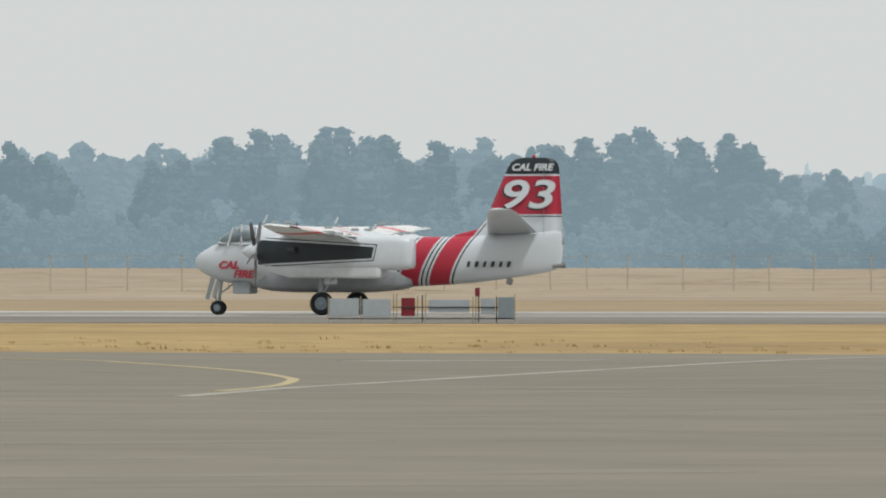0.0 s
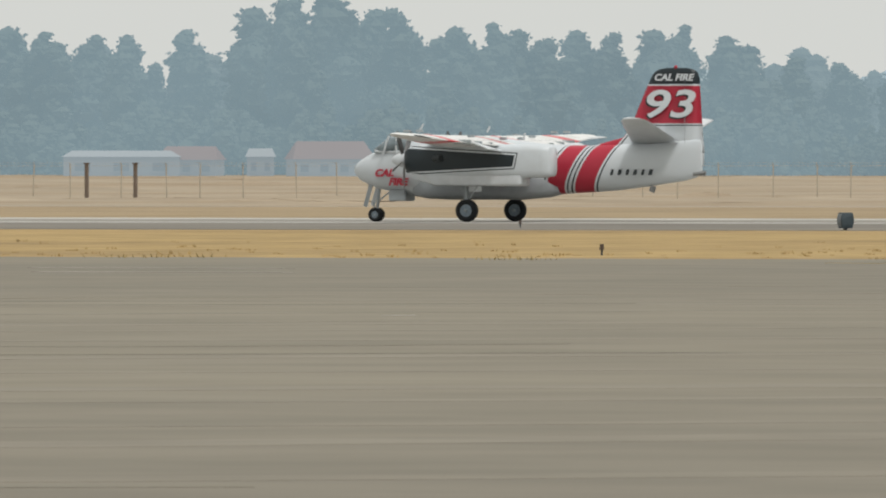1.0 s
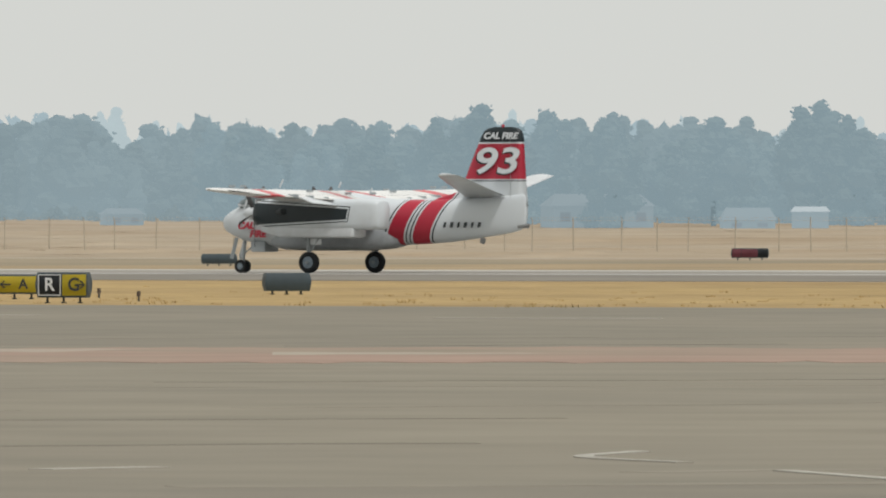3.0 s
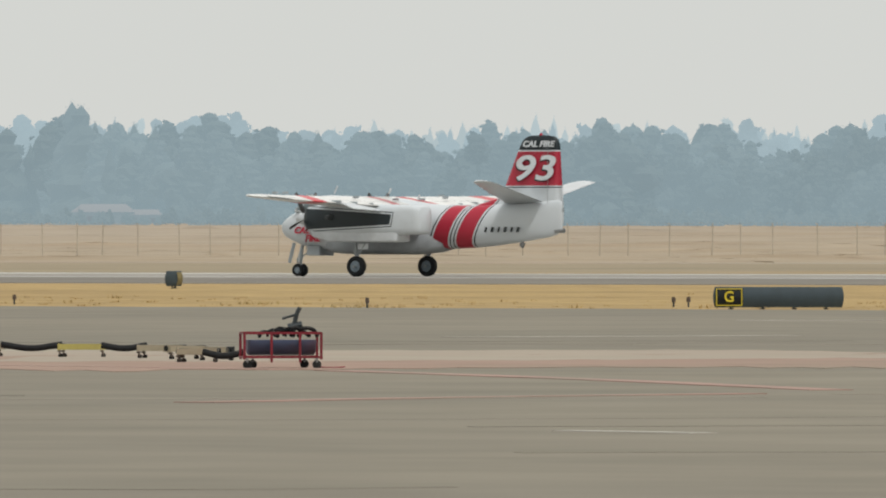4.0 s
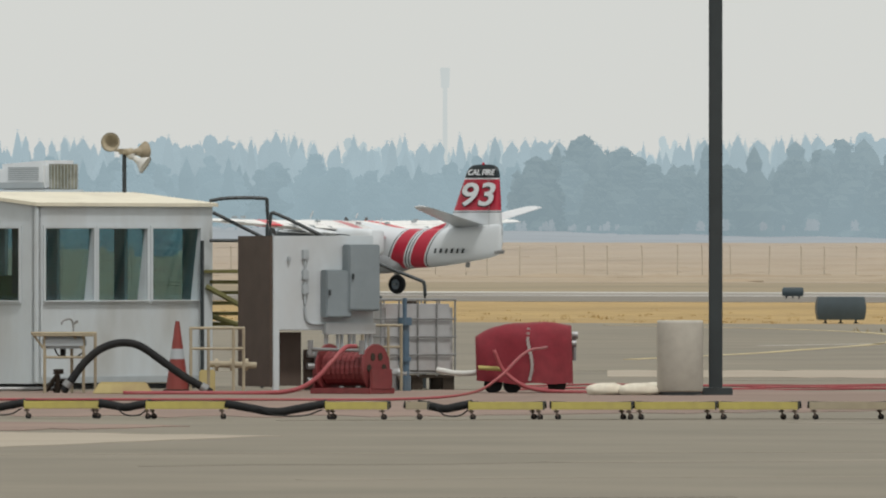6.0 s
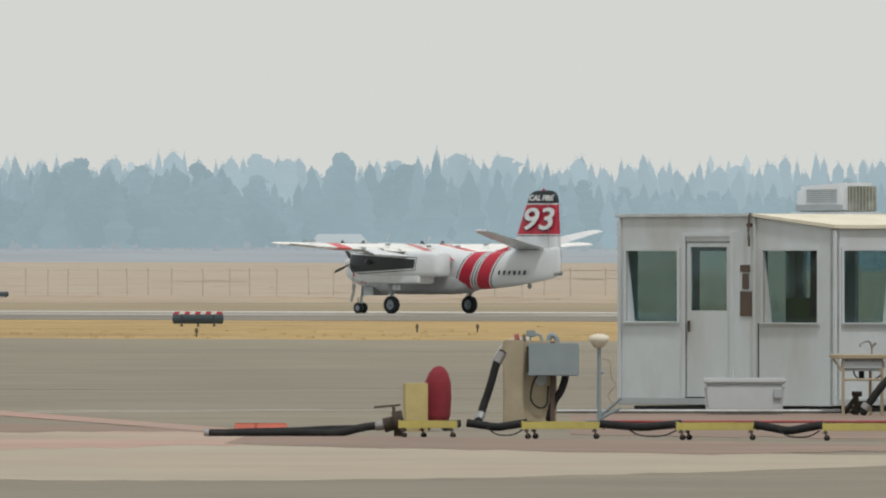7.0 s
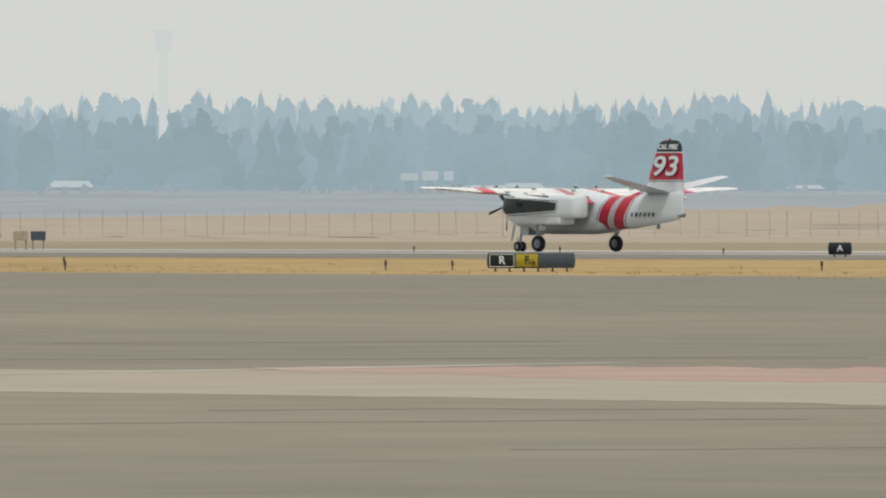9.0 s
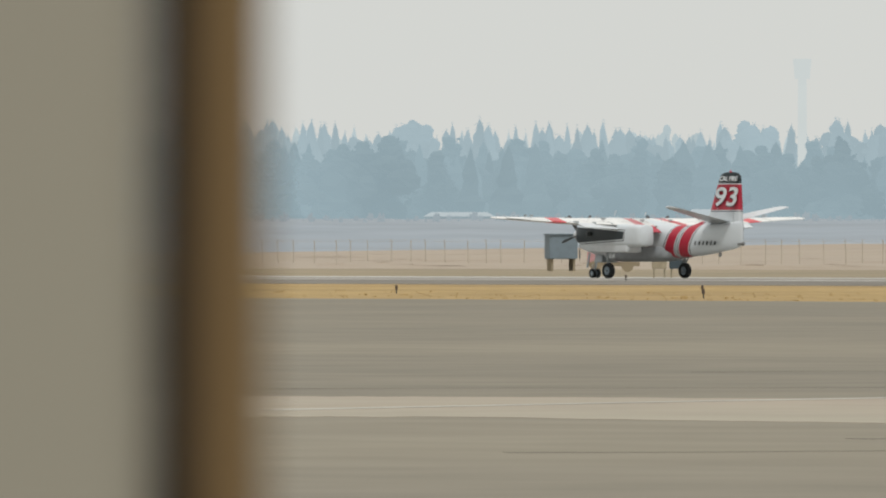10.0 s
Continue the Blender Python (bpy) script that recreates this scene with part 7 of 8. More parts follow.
rod(bm, (0.66, 0, 0.80), (0.74, 0, 0.80), 0.05)
rod(bm, (0.66, 0, 0.68), (0.72, 0, 0.68), 0.05)
part("hydrant_valve", bm, "steel", cv)
hose("suction_hose", spot(39.10, 182.2), [(-0.75, 0.3, 0.32), (-0.45, 0.2, 0.27), (-0.1, 0.1, 0.30), (0.2, 0.0, 0.42), (0.30, 0, 0.50)], 0.04, "white_hose", "white ribbed suction hose from tote to pump")

# pump station at the west end
ps = thing("pump_station", spot(42.40, 171.5), "tan steel pump housing with a grey control box", "pump")
bm = bmesh.new()
box(bm, (-0.14, 0, 0.55), (0.29, 0.5, 1.08), 0.02)
part("housing", bm, "tan_paint", ps)
bm = bmesh.new()
box(bm, (0.20, 0.02, 0.55), (0.42, 0.46, 1.06), 0.01)
part("side_panel", bm, "tan_paint", ps)
bm = bmesh.new()
box(bm, (0.36, -0.24, 0.54), (0.06, 0.05, 1.06), 0.005)
part("upright", bm, "brown_panel", ps)
bm = bmesh.new()
box(bm, (0.37, -0.34, 0.84), (0.66, 0.22, 0.42), 0.012)
cb = part("control_box", bm, "grey_box", ps, "dull blue-grey steel control box")
bm = bmesh.new()
box(bm, (0.04, -0.34, 0.84), (0.04, 0.2, 0.34), 0.006)
part("door_edge", bm, "gasket", cb)
bm = bmesh.new()
sweep(bm, [(0.18, -0.26, 0.66), (0.10, -0.27, 0.52), (0.08, -0.27, 0.32), (0.18, -0.27, 0.22), (0.28, -0.27, 0.26), (0.30, -0.27, 0.5)], 0.012, 6)
bmesh.ops.create_cone(bm, cap_ends=False, segments=16, radius1=0.09, radius2=0.09, depth=0.012, matrix=pose(0.2, -0.262, 0.5, 90, 0, 0))
part("cable", bm, "rubber", ps)
bm = bmesh.new()
sweep(bm, [(-0.30, -0.1, 0.92), (-0.22, -0.1, 1.02), (-0.08, -0.1, 1.06), (0.06, -0.1, 1.07)], 0.065, 12)
part("outlet_elbow", bm, "concrete_drum", ps)
bm = bmesh.new()
rod(bm, (-0.12, -0.1, 1.05), (-0.06, -0.1, 1.06), 0.115, seg=16)
part("outlet_flange", bm, "reel_red", ps, "rust-red pipe flange")
bm = bmesh.new()
rod(bm, (-0.02, -0.1, 1.06), (0.02, -0.1, 1.065), 0.105, seg=16)
part("outlet_flange", bm, "brown_panel", ps)
bm = bmesh.new()
rod(bm, (0.21, -0.245, 0.58), (0.21, -0.232, 0.58), 0.075, seg=20)
part("maker_plate", bm, "light_grey", ps, "round pale plate")
bm = bmesh.new()
rod(bm, (-0.27, -0.12, 0.955), (-0.345, -0.145, 0.845), 0.075, 0.062, 14)
part("reducer", bm, "concrete_drum", ps)
bm = bmesh.new()
box(bm, (0.08, 0.0, 1.17), (0.12, 0.06, 0.09), 0.01)
rod(bm, (0.06, 0, 1.04), (0.06, 0, 1.18), 0.02)
sweep(bm, [(0.12, 0, 1.17), (0.2, 0, 1.15), (0.22, 0, 1.06)], 0.02, 7)
sweep(bm, [(0.3, 0, 1.05), (0.33, 0, 1.15), (0.40, 0, 1.12), (0.42, 0, 1.0)], 0.035, 8)
part("lifting_lug", bm, "grey_box", ps)
hose("loading_hose", spot(42.40, 171.0), [(-0.28, -0.12, 0.95), (-0.36, -0.15, 0.80), (-0.44, -0.15, 0.52), (-0.52, -0.15, 0.28), (-0.58, -0.2, 0.10), (-0.60, -0.3, 0.04)], 0.052, "rubber", "black hose dropping from the pump outlet", (((-0.29, -0.12, 0.93), (-0.36, -0.15, 0.80)), ((-0.56, -0.18, 0.15), (-0.60, -0.24, 0.05))))
hose("loading_hose", spot(42.30, 171.3), [(0.22, 0.0, 0.80), (0.22, 0.0, 0.6), (0.16, 0.0, 0.42), (0.08, 0.0, 0.3), (0.02, 0.0, 0.1), (0.0, 0.1, 0.04)], 0.05, "rubber", "black hose hanging behind the pump station")
yb = thing("valve_box", spot(42.872, 163.5), "pale yellow valve box standing on the pad", "valve box")
bm = bmesh.new()
box(bm, (0, 0, 0.30), (0.28, 0.24, 0.60), 0.008, (0, 0, 8))
part("housing", bm, "pale_yellow", yb)
rc = thing("covered_extinguisher", spot(42.79, 163.8), "upright fire extinguisher under a dark red fitted cover", "extinguisher")
bm = bmesh.new()
rings = [[bm.verts.new((0.07 * z + a * math.cos(q) * (1 + 0.07 * math.sin(4 * q + 6 * z)), a * 0.9 * math.sin(q), z)) for q in [2 * math.pi * k / 22 for k in range(22)]] for z, a in ((0.08, 0.15), (0.2, 0.172), (0.44, 0.175), (0.60, 0.16), (0.72, 0.125), (0.79, 0.07), (0.81, 0.015))]
skin(bm, rings)
part("cover", bm, "red_cloth", rc, smooth=True)
bm = bmesh.new()
for x in (-0.1, 0.14):
    wheel(bm, (x, -0.12, 0.06), 0.06, 0.05)
part("wheel", bm, "rubber", rc)
nz = hose("loading_hose", spot(43.35, 158.0), [(-1.16, 0, 0.05), (-0.9, 0.03, 0.05), (-0.5, -0.02, 0.05), (-0.1, 0.02, 0.055), (0.2, -0.01, 0.05), (0.45, 0, 0.06), (0.7, 0, 0.12), (0.93, 0, 0.145)], 0.05, "rubber", "black loading hose lying along the pad with a capped end", (((0.84, 0, 0.135), (0.95, 0, 0.145)), ((-1.2, 0, 0.05), (-1.14, 0, 0.05))))
hose("loading_hose", spot(43.35, 158.6), [(-0.95, 0, 0.05), (-0.6, 0.05, 0.06), (-0.1, 0.0, 0.07), (0.3, 0.05, 0.09), (0.7, -0.1, 0.10)], 0.045, "rubber", "second black hose lying beside the first")
cp = thing("hose_coupling", spot(42.965, 158.0), "bulky dark hose coupling with a flat rusty handle", "coupling")
bm = bmesh.new()
rod(bm, (-0.12, 0, 0.14), (0.12, 0, 0.20), 0.085, seg=16)
rod(bm, (0.0, 0, 0.17), (0.12, 0, 0.20), 0.13, seg=18)
rod(bm, (0.05, 0, 0.18), (0.05, 0, 0.0), 0.05, seg=8)
part("body", bm, "gasket", cp)
bm = bmesh.new()
rod(bm, (0.0, 0, 0.28), (0.0, 0, 0.36), 0.02)
box(bm, (-0.08, 0, 0.37), (0.32, 0.04, 0.025), 0.004, (0, -5, 0))
part("handle", bm, "brown_panel", cp)
oc = thing("orange_chocks", spot(43.56, 166.0), "pair of orange wheel chocks joined by rope", "wheel chocks")
for x, w in ((-0.12, 0.30), (0.18, 0.42)):
    bm = bmesh.new()
    box(bm, (x, 0, 0.04), (w, 0.14, 0.08), 0.012)
    for v in bm.verts:
        if v.co.z > 0.05:
            v.co.y *= 0.4
    part("chock", bm, "chock_orange", oc)
bs = thing("antenna_post", spot(42.08, 173.0), "short post with a flat white domed antenna", "antenna")
bm = bmesh.new()
rod(bm, (0, 0, 0), (0, 0, 1.0), 0.028)
rod(bm, (-0.02, 0, 0.66), (0.06, 0, 0.66), 0.02)
part("post", bm, "grey_box", bs)
bm = bmesh.new()
rings = [[bm.verts.new((r * math.cos(q), r * math.sin(q), z)) for q in [2 * math.pi * k / 24 for k in range(24)]] for z, r in ((0.98, 0.05), (1.03, 0.10), (1.08, 0.135), (1.11, 0.135), (1.145, 0.11), (1.16, 0.05), (1.163, 0.02))]
skin(bm, rings)
part("dome", bm, "sandbag", bs, smooth=True)
bm = bmesh.new()
box(bm, (0.08, 0, 0.02), (0.5, 0.3, 0.04), 0.005)
rod(bm, (0.02, 0, 0.1), (0.28, 0, 0.32), 0.02)
rod(bm, (0.02, 0, 0.06), (0.28, 0, 0.2), 0.02)
part("stand_frame", bm, "grey_box", bs)
bm = bmesh.new()
sweep(bm, [(0.04, 0, 0.85), (0.14, 0, 0.80), (0.16, 0, 0.6), (0.22, 0, 0.5), (0.12, 0, 0.36), (0.2, 0, 0.2), (0.06, 0, 0.15)], 0.010, 6)
part("cable", bm, "tan_paint", bs)
hose("ground_pipe", spot(41.6, 182.0), [(-2.6, 0, 0.06), (-1, 0, 0.06), (0.5, 0, 0.06), (2.0, 0, 0.06)], 0.03, "steel", "grey pipe running along the cabin's foot")

# ---- airfield signs, lights and markers ----


def taxi_sign(b, far, panels, height=0.50, turn=0.0, legs=2, depth=0.22, label="", lift=0.14, name="taxiway_sign"):
    """Lit airfield guidance sign: a bowed box on legs, its face split into panels (width, material, text, text material, bordered)."""
    t = thing(name, spot(b, far, turn), label, "airfield sign")
    total = sum(p[0] for p in panels)
    bm = bmesh.new()
    rings = []
    for x in (-total / 2, total / 2):
        ring = []
        for k in range(13):
            z = lift + height * k / 12
            ring.append(bm.verts.new((x + math.copysign(0.045 * math.sin(math.pi * k / 12), x), -depth / 2 - 0.05 * math.sin(math.pi * k / 12), z)))
        for k in range(13):
            z = lift + height * (12 - k) / 12
            ring.append(bm.verts.new((x + math.copysign(0.045 * math.sin(math.pi * (12 - k) / 12), x), depth / 2 + 0.05 * math.sin(math.pi * (12 - k) / 12), z)))
        rings.append(ring)
    skin(bm, rings)
    part("housing", bm, "sign_back", t)
    x = -total / 2
    for w, mat, text, tmat, border in panels:
        if mat:
            bm = bmesh.new()
            cols = []
            for u in (x + 0.012, x + w - 0.012):
                cols.append([bm.verts.new((u, -depth / 2 - 0.05 * math.sin(math.pi * k / 12) - 0.006, lift + height * k / 12)) for k in range(1, 12)])
            for a, c in zip(range(10), range(1, 11)):
                bm.faces.new((cols[0][a], cols[1][a], cols[1][c], cols[0][c]))
            bmesh.ops.solidify(bm, geom=bm.faces[:], thickness=0.004)
            pn = part("panel", bm, mat, t)
            fy = -depth / 2 - 0.066
            if text:
                lettering("legend", text, height * 0.72, tmat, pn, pose(x + w / 2, fy, lift + height * 0.5, 90, 0, 0), 0, 0.008, 0.95, 0.004)
            if border:
                bm = bmesh.new()
                for zz in (lift + height * 0.10, lift + height * 0.90):
                    box(bm, (x + w / 2, fy + 0.025, zz), (w * 0.9, 0.012, 0.022))
                for uu in (x + w * 0.06, x + w * 0.94):
                    box(bm, (uu, fy + 0.012, lift + height / 2), (0.022, 0.012, height * 0.80))
                part("border", bm, tmat, pn)
        x += w
    n = max(2, legs)
    for k in range(n):
        u = -total / 2 + total * (k + 0.5) / n
        bm = bmesh.new()
        rod(bm, (u, 0, 0), (u, 0, lift + 0.03), 0.03, seg=8)
        rod(bm, (u, 0, 0), (u, 0, 0.03), 0.07, seg=8)
        part("leg", bm, "black_paint", t)
    return t


Y, K, R, W = "sign_yellow", "sign_black", "sign_red", "white_paint"
taxi_sign(31.078, 324, [(0.70, K, "G", Y, True), (1.2, None, "", "", False), (1.2, None, "", "", False)], 0.50, 0, 4, label="long black taxiway sign with a yellow bordered G", lift=0.05)
taxi_sign(30.45, 344, [(0.64, K, "G", Y, True), (1.14, Y, "", "", False)], 0.50, 0, 4, label="black and yellow taxiway sign pointing to A")
arrow_sign = taxi_sign(30.20, 327, [(0.62, K, "R", W, True), (0.62, Y, "G", "black_paint", False)], 0.62, -12, 3, 0.40, label="yellow and black taxiway sign with bowed ends", lift=0.14)
taxi_sign(45.99, 455, [(0.56, K, "", "", False), (1.26, Y, "", "", False)], 0.46, 0, 4, label="yellow taxiway sign with an A between arrows", lift=0.14)
taxi_sign(48.585, 464, [(0.96, K, "R", W, True), (0.78, Y, "F", "black_paint", False), (1.26, None, "", "", False)], 0.54, 0, 6, label="black and yellow taxiway sign lettered R and F", lift=0.12)
taxi_sign(47.253, 625, [(1.04, K, "A", W, False)], 0.58, 0, 2, label="small black taxiway sign with a white A", lift=0.12)


def legend_arrow(sign, x, z, length, way):
    bm = bmesh.new()
    box(bm, (x, 0, z), (length, 0.012, 0.035))
    for s in (-1, 1):
        box(bm, (x + way * (length / 2 - 0.045), 0, z + s * 0.045), (0.14, 0.012, 0.035), 0, (0, s * way * 45, 0))
    ob = part("arrow_legend", bm, "black_paint", sign)
    ob.location = (0, -0.185 if sign is not arrow_sign else -0.275, 0)


SIGNS = {o["label"]: o for o in scene.objects if "label" in o}
s1 = SIGNS["black and yellow taxiway sign pointing to A"]
legend_arrow(s1, 0.0, 0.39, 0.26, -1)
lettering("legend", "A", 0.36, "black_paint", s1, pose(0.45, -0.18, 0.39, 90, 0, 0), 0, 0.008, 0.95, 0.004)
legend_arrow(arrow_sign, 0.48, 0.46, 0.18, 1)
s2 = SIGNS["yellow taxiway sign with an A between arrows"]
lettering("legend", "A", 0.33, "black_paint", s2, pose(0.28, -0.18, 0.37, 90, 0, 0), 0, 0.008, 0.95, 0.004)
legend_arrow(s2, -0.06, 0.37, 0.22, -1)
legend_arrow(s2, 0.62, 0.37, 0.22, 1)
s3 = SIGNS["black and yellow taxiway sign lettered R and F"]
legend_arrow(s3, 0.02, 0.30, 0.24, 1)

# mandatory red signs, legends too blurred to read: plain white bars
def bar_sign(b, far, lead, length, height, bars, label, turn=0.0, lift=0.06, face="sign_red"):
    t = taxi_sign(b, far, [(lead, K, "", "", False), (length, face, "", "", False)] if lead else [(length, face, "", "", False)], height, turn, 3, label=label, lift=lift, name="hold_sign")
    for u, w in bars:
        bm = bmesh.new()
        box(bm, (u, -0.176, lift + height / 2), (w, 0.012, height * 0.5))
        part("legend_bar", bm, W, t)


bar_sign(25.83, 402, 0.62, 2.15, 0.25, ((-0.16, 0.12), (0.02, 0.06), (0.16, 0.12), (0.72, 0.14), (0.92, 0.05)), "low red hold-position sign with blurred white legend")
taxi_sign(27.24, 717, [(0.5, "faded_red", "", "", False), (0.9, "faded_red", "", "", False), (0.55, K, "", "", False)], 0.52, 0, 3, label="faded red and dark hold-position sign beyond the runway", lift=0.12, name="hold_sign")
bar_sign(46.90, 1035, 0.0, 2.0, 0.45, (), "distant haze-paled red runway sign in the dry grass", 0, 0.10, "dusty_red")
for b, far, w, h, turn, label in ((29.239, 367, 1.2, 0.50, 10, "dark bowed back of a taxiway sign on legs"), (29.53, 620, 1.6, 0.46, 0, "dark back of a taxiway sign beyond the runway"), (37.594, 358, 1.24, 0.62, 6, "dark blue-grey back of a taxiway sign on three legs"),
                                  (37.80, 545, 0.80, 0.36, 0, "small dark sign back beside the runway"), (43.81, 488, 1.80, 0.40, 0, "long dark sign back beside a striped barricade"), (46.266, 1059, 0.82, 0.50, 0, "small blue-grey sign in the far grass"),
                                  (44.657, 1059, 1.04, 0.40, 0, "small brown sign in the far grass")):
    taxi_sign(b, far, [(w, None, "", "", False)], h, turn, 3, 0.45 if h > 0.45 else 0.22, label=label, lift=0.10)
for b, far, w, label in ((19.597, 424, 0.5, "dark sign seen end-on beside the runway"), (19.004, 440, 0.9, "dark drum-like sign end with a pale face"), (24.619, 439, 0.8, "dark sign end with a pale face beside the runway"), (33.686, 438, 0.7, "dark sign end with a pale yellow face")):
    taxi_sign(b, far, [(w, "pale_yellow" if "yellow" in label else "light_grey", "", "", False)], 0.50, 76 if "yellow" in label else -76, 2, 0.32, label=label, lift=0.08)
for b, far, w in ((24.213, 397, 2.2), (43.81, 487.3, 1.75)):
    t = thing("barricade", spot(b, far), "low red and white striped plastic barricade", "barricade", "striped barricades")
    z = 0.09 if far < 450 else 0.50
    n = 11 if far < 450 else 9
    for k in range(n):
        bm = bmesh.new()
        u = -w / 2 + w * (k + 0.5) / n
        box(bm, (u, 0, z), (w / n, 0.16, 0.17 if far < 450 else 0.10))
        for v in bm.verts:
            v.co.x += (v.co.z - z) * 0.5
        part("stripe_block", bm, "white_paint" if k % 2 else "sign_red", t)
    if far > 450:
        bm = bmesh.new()
        for u in (-w / 3, w / 3):
            rod(bm, (u, 0, 0), (u, 0, 0.5), 0.03, seg=7)
        part("leg", bm, "black_paint", t)
for b, far, w in ((24.79, 391, 0.27), (24.673, 387, 0.64)):
    t = thing("ground_box", spot(b, far), "low dark equipment box in the dry grass" if w < 0.5 else "low yellow equipment box in the dry grass", "box")
    bm = bmesh.new()
    box(bm, (0, 0, 0.085), (w, 0.3, 0.17), 0.02)
    part("case", bm, "sign_black" if w < 0.5 else "pale_yellow", t)


def edge_light(b, far, tall=0.26):
    t = thing("edge_light", spot(b, far), "small dark taxiway edge light on a thin stake", "edge light", "taxiway edge lights")
    bm = bmesh.new()
    rod(bm, (0, 0, 0), (0, 0, tall * 0.6), 0.025, seg=7)
    part("stake", bm, "sign_black", t)
    bm = bmesh.new()
    rod(bm, (0, 0, tall * 0.5), (0, 0, tall), 0.055, 0.045, 9)
    part("lens", bm, "brown_panel", t)


for b, far in ((20.648, 301), (18.745, 318), (32.852, 329), (31.53, 333), (31.466, 334), (30.048, 350), (29.877, 335), (34.374, 345), (35.935, 357), (43.816, 408), (42.865, 440), (42.604, 440), (47.331, 470), (46.867, 462), (45.807, 470), (45.344, 480), (45.281, 482),
               (50.595, 475), (49.212, 478), (48.925, 478), (51.92, 520), (50.60, 520), (49.09, 700), (47.755, 660), (50.93, 700), (48.46, 690), (23.3, 445), (21.0, 445)):
    edge_light(b, far, 0.26 if far < 460 else 0.34)

# white equipment stand by the runway, seen against the aircraft's tail
eq = thing("equipment_stand", spot(16.77, 421), "row of pale metal equipment panels on a railed stand", "equipment stand")
for x0, x1, z0, z1, mat in ((-2.9, -1.95, 0.22, 0.78, "light_grey"), (-1.85, -0.95, 0.20, 0.76, "light_grey"), (-0.62, -0.18, 0.22, 0.80, "red_paint"), (0.25, 1.55, 0.34, 0.74, "light_grey"), (1.9, 2.35, 0.28, 0.78, "light_grey"), (2.45, 2.95, 0.16, 0.82, "grey_box"), (2.0 - 0.28, 2.0 - 0.13, 0.84, 1.12, "red_paint")):
    bm = bmesh.new()
    box(bm, ((x0 + x1) / 2, 0, (z0 + z1) / 2), (x1 - x0, 0.12 if mat != "grey_box" else 0.4, z1 - z0), 0.01)
    part("panel" if mat != "red_paint" else "cabinet", bm, mat, eq)
for x in (-2.93, -1.9, -0.86, -0.76, -0.1, 0.05, 0.15, 1.65, 1.75, 1.84, 2.40, 2.98):
    bm = bmesh.new()
    rod(bm, (x, -0.08, 0.0), (x, -0.08, 0.88 + 0.05 * math.sin(7 * x)), 0.022, seg=6)
    part("post", bm, "tan_paint" if int(x * 10) % 3 else "dark_pole", eq)
for z in (0.14, 0.50):
    bm = bmesh.new()
    rod(bm, (-2.93 if z < 0.3 else -0.9, -0.08, z), (2.98, -0.08, z), 0.018, seg=6)
    part("rail", bm, "dark_pole", eq)

# far sheds, tote boxes and a red vehicle in the shimmering grass
fb = thing("far_box_cabinet", spot(50.745, 760), "tan and dark equipment boxes on legs in the grass", "cabinet")
for x, mat in ((-0.55, "tan_paint"), (0.45, "sign_back")):
    bm = bmesh.new()
    box(bm, (x, 0, 0.80), (0.85, 0.5, 0.52), 0.03)
    part("case", bm, mat, fb)
for x in (-0.85, -0.25, 0.15, 0.75):
    bm = bmesh.new()
    rod(bm, (x, 0, 0), (x, 0, 0.56), 0.05, seg=6)
    part("leg", bm, "tan_paint", fb)
sh = thing("equipment_shelter", spot(51.21, 960, 10), "square blue-grey equipment shelter on the far field", "shelter")
bm = bmesh.new()
box(bm, (0, 0, 1.75), (2.05, 2.2, 1.75), 0.05)
part("wall", bm, "far_dark", sh)
bm = bmesh.new()
box(bm, (0, 0, 2.66), (2.2, 2.4, 0.1), 0.02)
part("roof", bm, "far_dark", sh)
for x in (-0.8, 0.8):
    bm = bmesh.new()
    box(bm, (x, 0, 0.45), (0.15, 1.8, 0.9))
    part("footing", bm, "verge", sh)
rv = thing("far_red_truck", spot(50.985, 930), "red utility truck blurred in heat haze on the far field", "truck")
bm = bmesh.new()
box(bm, (0.3, 0, 1.15), (2.6, 1.7, 0.85), 0.12)
part("body", bm, "dusty_red", rv)
bm = bmesh.new()
box(bm, (-1.35, 0, 1.05), (0.95, 1.65, 1.0), 0.16)
part("cab", bm, "dusty_red", rv)
bm = bmesh.new()
box(bm, (0, 0, 0.55), (3.7, 1.5, 0.28), 0.03)
part("chassis", bm, "verge", rv)
for x in (-1.2, 1.0):
    bm = bmesh.new()
    rod(bm, (x, -0.85, 0.42), (x, 0.85, 0.42), 0.42, seg=14)
    part("axle_wheels", bm, "verge", rv)


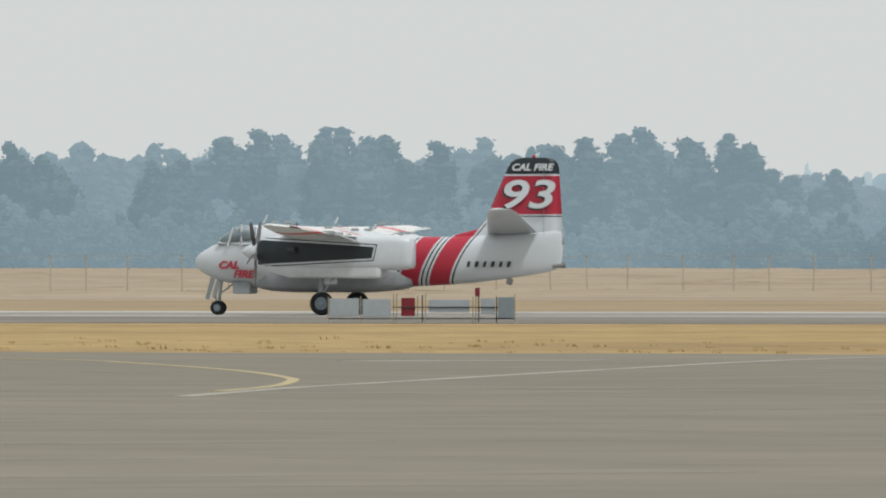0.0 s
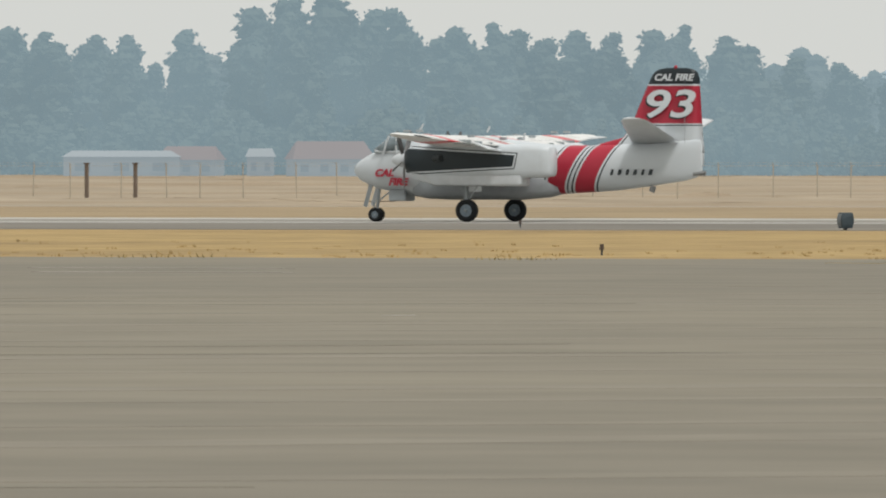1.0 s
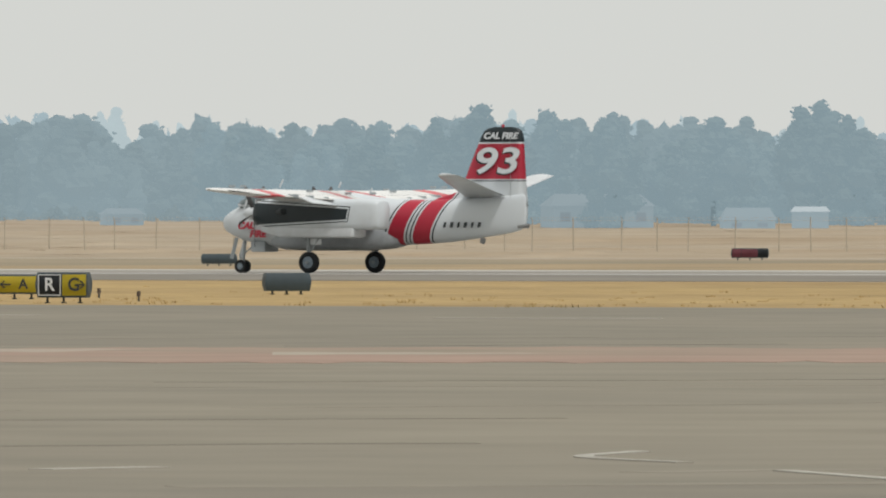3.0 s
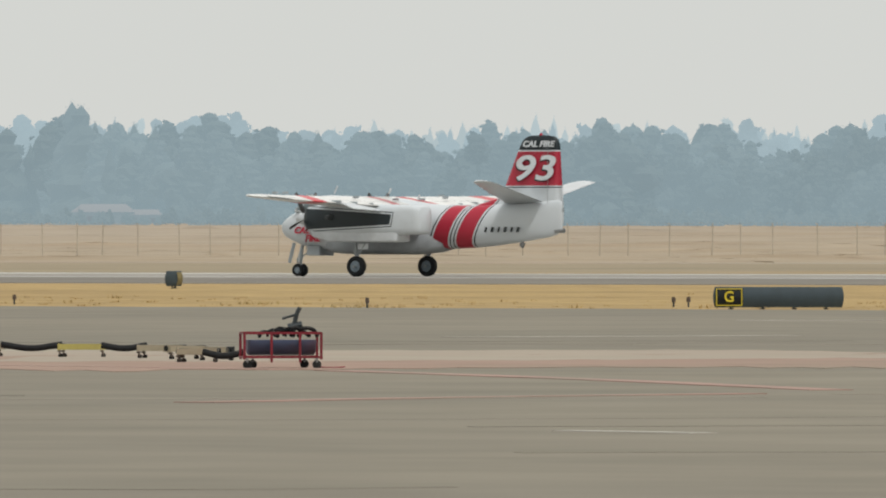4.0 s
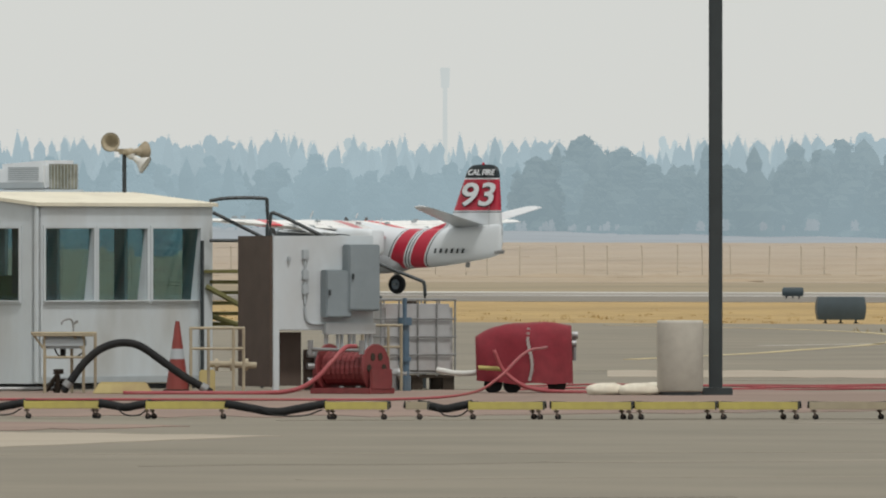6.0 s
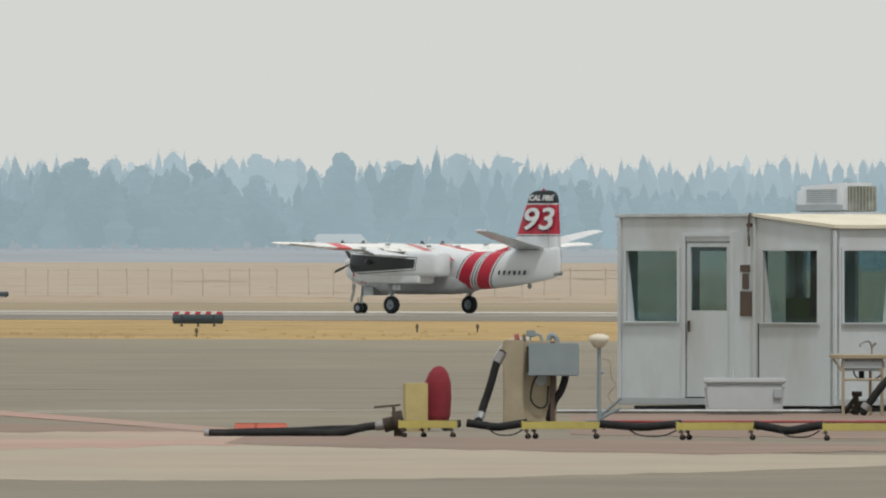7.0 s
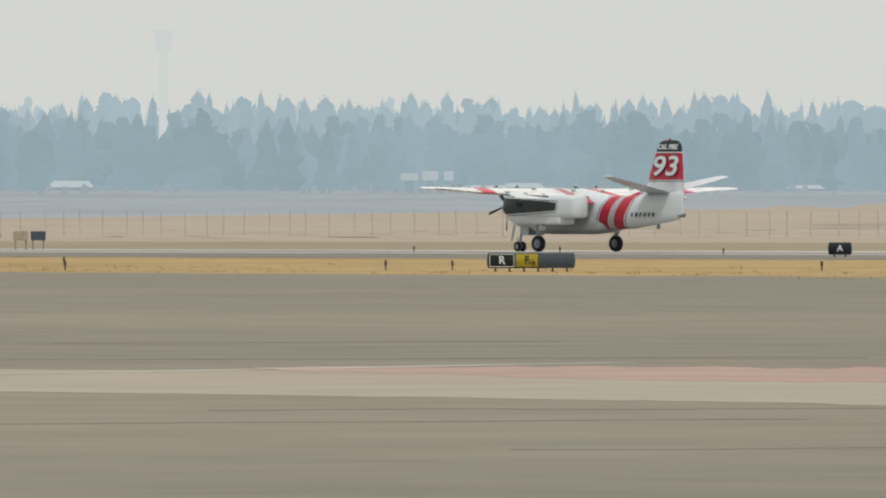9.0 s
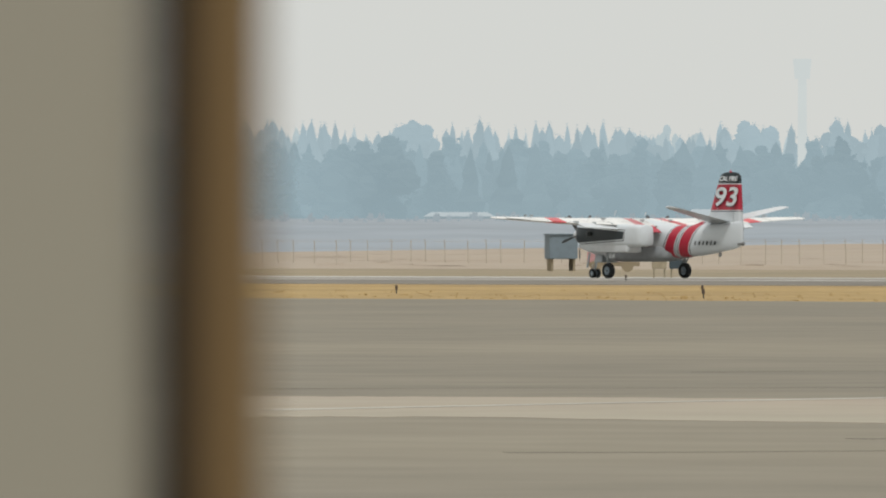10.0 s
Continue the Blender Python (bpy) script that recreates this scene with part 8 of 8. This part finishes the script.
# ---- far buildings ----
def house(name, b, far, w, d, wall_h, roof_h, turn, roof, label, windows=4, wall="far_white", up=None):
    x, y = polar(b, far)
    z = rise(x, y) - 0.3 if up is None else up
    t = thing(name, pose(x, y, z, 0, 0, b + turn), label, "house" if "house" in name else "building")
    bm = bmesh.new()
    box(bm, (0, 0, wall_h / 2), (w, d, wall_h))
    wl = part("wall", bm, wall, t)
    bm = bmesh.new()
    e = 0.18
    vs = [bm.verts.new(q) for q in ((-w / 2 - e, -d / 2 - e, wall_h), (w / 2 + e, -d / 2 - e, wall_h), (w / 2 + e, d / 2 + e, wall_h), (-w / 2 - e, d / 2 + e, wall_h), (-w / 2 * 0.85, 0, wall_h + roof_h), (w / 2 * 0.85, 0, wall_h + roof_h))]
    for q in ((0, 1, 5, 4), (2, 3, 4, 5), (1, 2, 5), (3, 0, 4), (3, 2, 1, 0)):
        bm.faces.new([vs[i] for i in q])
    part("roof", bm, roof, t)
    for k in range(windows):
        bm = bmesh.new()
        u = -w / 2 + w * (k + 0.5) / windows
        box(bm, (u, -d / 2 - 0.02, wall_h * 0.55), (w / windows * 0.4, 0.08, wall_h * 0.38))
        win = part("window" if k != 1 else "door", bm, "far_window", t)
        bm = bmesh.new()
        box(bm, (u, -d / 2 - 0.05, wall_h * 0.55 - wall_h * 0.21), (w / windows * 0.46, 0.14, 0.1))
        part("sill", bm, wall, win)
    return t


# these buildings glow faintly, with the haze before them painted into their materials
house("bungalow_house", 21.82, 1255, 7.6, 6, 1.9, 1.7, 8, "far_roof_red", "pale bungalow with a haze-paled terracotta hip roof", 4)
house("bungalow_house", 22.42, 1262, 5.6, 5, 1.8, 1.3, -10, "far_roof_red", "small pale house with a haze-paled tan roof", 3)
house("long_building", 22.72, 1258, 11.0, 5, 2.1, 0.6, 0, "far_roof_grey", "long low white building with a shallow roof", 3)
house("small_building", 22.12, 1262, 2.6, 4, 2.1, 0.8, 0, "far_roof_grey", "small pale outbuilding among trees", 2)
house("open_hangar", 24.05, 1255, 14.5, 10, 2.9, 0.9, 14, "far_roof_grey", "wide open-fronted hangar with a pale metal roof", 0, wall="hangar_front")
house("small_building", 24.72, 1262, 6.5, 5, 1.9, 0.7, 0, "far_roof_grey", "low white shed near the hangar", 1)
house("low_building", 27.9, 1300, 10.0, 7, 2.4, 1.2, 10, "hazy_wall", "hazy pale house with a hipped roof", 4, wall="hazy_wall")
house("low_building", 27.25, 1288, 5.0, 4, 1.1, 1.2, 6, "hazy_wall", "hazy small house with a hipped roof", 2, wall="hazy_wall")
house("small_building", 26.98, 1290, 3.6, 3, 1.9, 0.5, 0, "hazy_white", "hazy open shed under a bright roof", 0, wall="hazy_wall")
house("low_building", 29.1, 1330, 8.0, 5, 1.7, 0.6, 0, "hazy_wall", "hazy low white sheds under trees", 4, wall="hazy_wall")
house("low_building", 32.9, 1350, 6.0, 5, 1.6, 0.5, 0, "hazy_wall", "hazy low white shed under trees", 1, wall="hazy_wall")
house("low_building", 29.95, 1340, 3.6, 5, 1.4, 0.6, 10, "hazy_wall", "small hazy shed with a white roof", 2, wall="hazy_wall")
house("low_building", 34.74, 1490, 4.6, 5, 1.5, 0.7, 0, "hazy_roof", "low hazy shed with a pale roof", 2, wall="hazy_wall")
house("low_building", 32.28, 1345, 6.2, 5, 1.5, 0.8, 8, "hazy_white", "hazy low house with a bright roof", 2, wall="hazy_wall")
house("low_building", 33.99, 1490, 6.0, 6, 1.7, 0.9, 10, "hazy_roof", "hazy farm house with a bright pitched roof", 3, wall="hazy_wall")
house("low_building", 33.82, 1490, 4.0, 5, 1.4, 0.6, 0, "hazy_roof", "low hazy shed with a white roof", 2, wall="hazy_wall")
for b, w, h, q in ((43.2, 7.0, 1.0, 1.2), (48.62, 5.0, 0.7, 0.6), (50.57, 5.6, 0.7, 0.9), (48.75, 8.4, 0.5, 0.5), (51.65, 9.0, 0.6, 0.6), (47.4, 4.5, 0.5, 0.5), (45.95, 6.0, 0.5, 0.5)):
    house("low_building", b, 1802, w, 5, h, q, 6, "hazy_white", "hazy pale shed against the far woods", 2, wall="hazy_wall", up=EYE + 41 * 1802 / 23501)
# white trailers parked before the far woods
for b, w, h in ((49.11, 2.4, 1.0), (49.02, 2.2, 1.3), (48.94, 1.3, 1.3)):
    x, y = polar(b, 1806)
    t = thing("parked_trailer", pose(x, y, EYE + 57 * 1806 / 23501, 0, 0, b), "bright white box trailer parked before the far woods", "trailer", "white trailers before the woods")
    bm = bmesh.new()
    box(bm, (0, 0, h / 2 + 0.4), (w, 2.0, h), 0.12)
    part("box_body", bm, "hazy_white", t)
    # undercarriage takes the woods' haze emission, so it sinks into the haze
    bm = bmesh.new()
    box(bm, (0, 0, -0.6), (w * 0.5, 1.2, 2.1))
    part("undercarriage", bm, "left_wood", t)
# tower and mast, nearly lost in the smoke
for b, far, h, w in ((50.17, 2100, 26.5, 1.5), (38.6 + 0.7, 2600, 33, 1.0)):
    x, y = polar(b, far)
    t = thing("control_tower" if w > 1.2 else "radio_mast", pose(x, y, rise(x, y)), "slim tower almost lost in smoke haze" if w > 1.2 else "thin mast almost lost in smoke haze", "tower")
    M_t = "veiled_tower"
    bm = bmesh.new()
    rod(bm, (0, 0, -1), (0, 0, h * 0.9), w * 0.55, w * 0.45, 10)
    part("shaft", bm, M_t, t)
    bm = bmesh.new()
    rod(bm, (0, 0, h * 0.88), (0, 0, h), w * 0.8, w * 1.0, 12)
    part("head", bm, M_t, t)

# ---- doorway beside the viewing point ----
jamb = thing("door_jamb", spot(52.28, 3.0), "brown wooden door jamb with a grey door leaf", "door frame")
bm = bmesh.new()
box(bm, (-0.0085, 0.03, 1.5), (0.0155, 0.06, 3.0), 0.002)
part("wood_trim", bm, "wood_trim", jamb, "stained brown wood trim")
bm = bmesh.new()
box(bm, (-0.0215, 0.05, 1.5), (0.0105, 0.05, 3.0))
part("weather_strip", bm, "gasket", jamb, "dark weather strip")
bm = bmesh.new()
box(bm, (-0.3275, 0.03, 1.5), (0.60, 0.05, 3.0), 0.004)
part("door_leaf", bm, "door_grey", jamb, "plain grey-beige door leaf")


# ---- what moves ----


def lift(t):
    return 0.09 * min(max((t - 1.0) / 2.8, 0), 1) + 0.065 * min(max((t - 5.0) / 3.5, 0), 1)


def motions():
    """The take-off run along the runway, and the turning propellers."""
    rows = []
    for k in range(41):
        t = k * 0.25
        run = 133.27 + 35.065 * t + 0.94341 * t * t - 0.022417 * t ** 3 + 0.15 * math.exp(-((t - 2.45) / 0.5) ** 2)
        swing = 3.4 * max(1 - t / 2.4, 0) ** 1.3  # the nose is still coming round onto the runway's line
        a = radians(swing)
        rows.append((t, pose(-run - 13.62 + 5.38 * (1 - math.cos(a)), 459.4 - 5.38 * math.sin(a), 0.012 + lift(t), 0, 0, swing)))
    walk(plane, rows)
    # the struts stretch as the wings take the load; near the end the wheels leave the ground
    for leg in GEAR:
        walk(leg, [(k * 0.5, pose(0, 0, -min(lift(k * 0.5), 0.09))) for k in range(21)])
    for prop, s in PROPS:
        turn = [(k * 0.1, pose(2.80, s * 2.75, 2.29, 36 + 86.4 * k * (1 if s < 0 else -1), 0, 0)) for k in range(101)]
        walk(prop, turn)


motions()
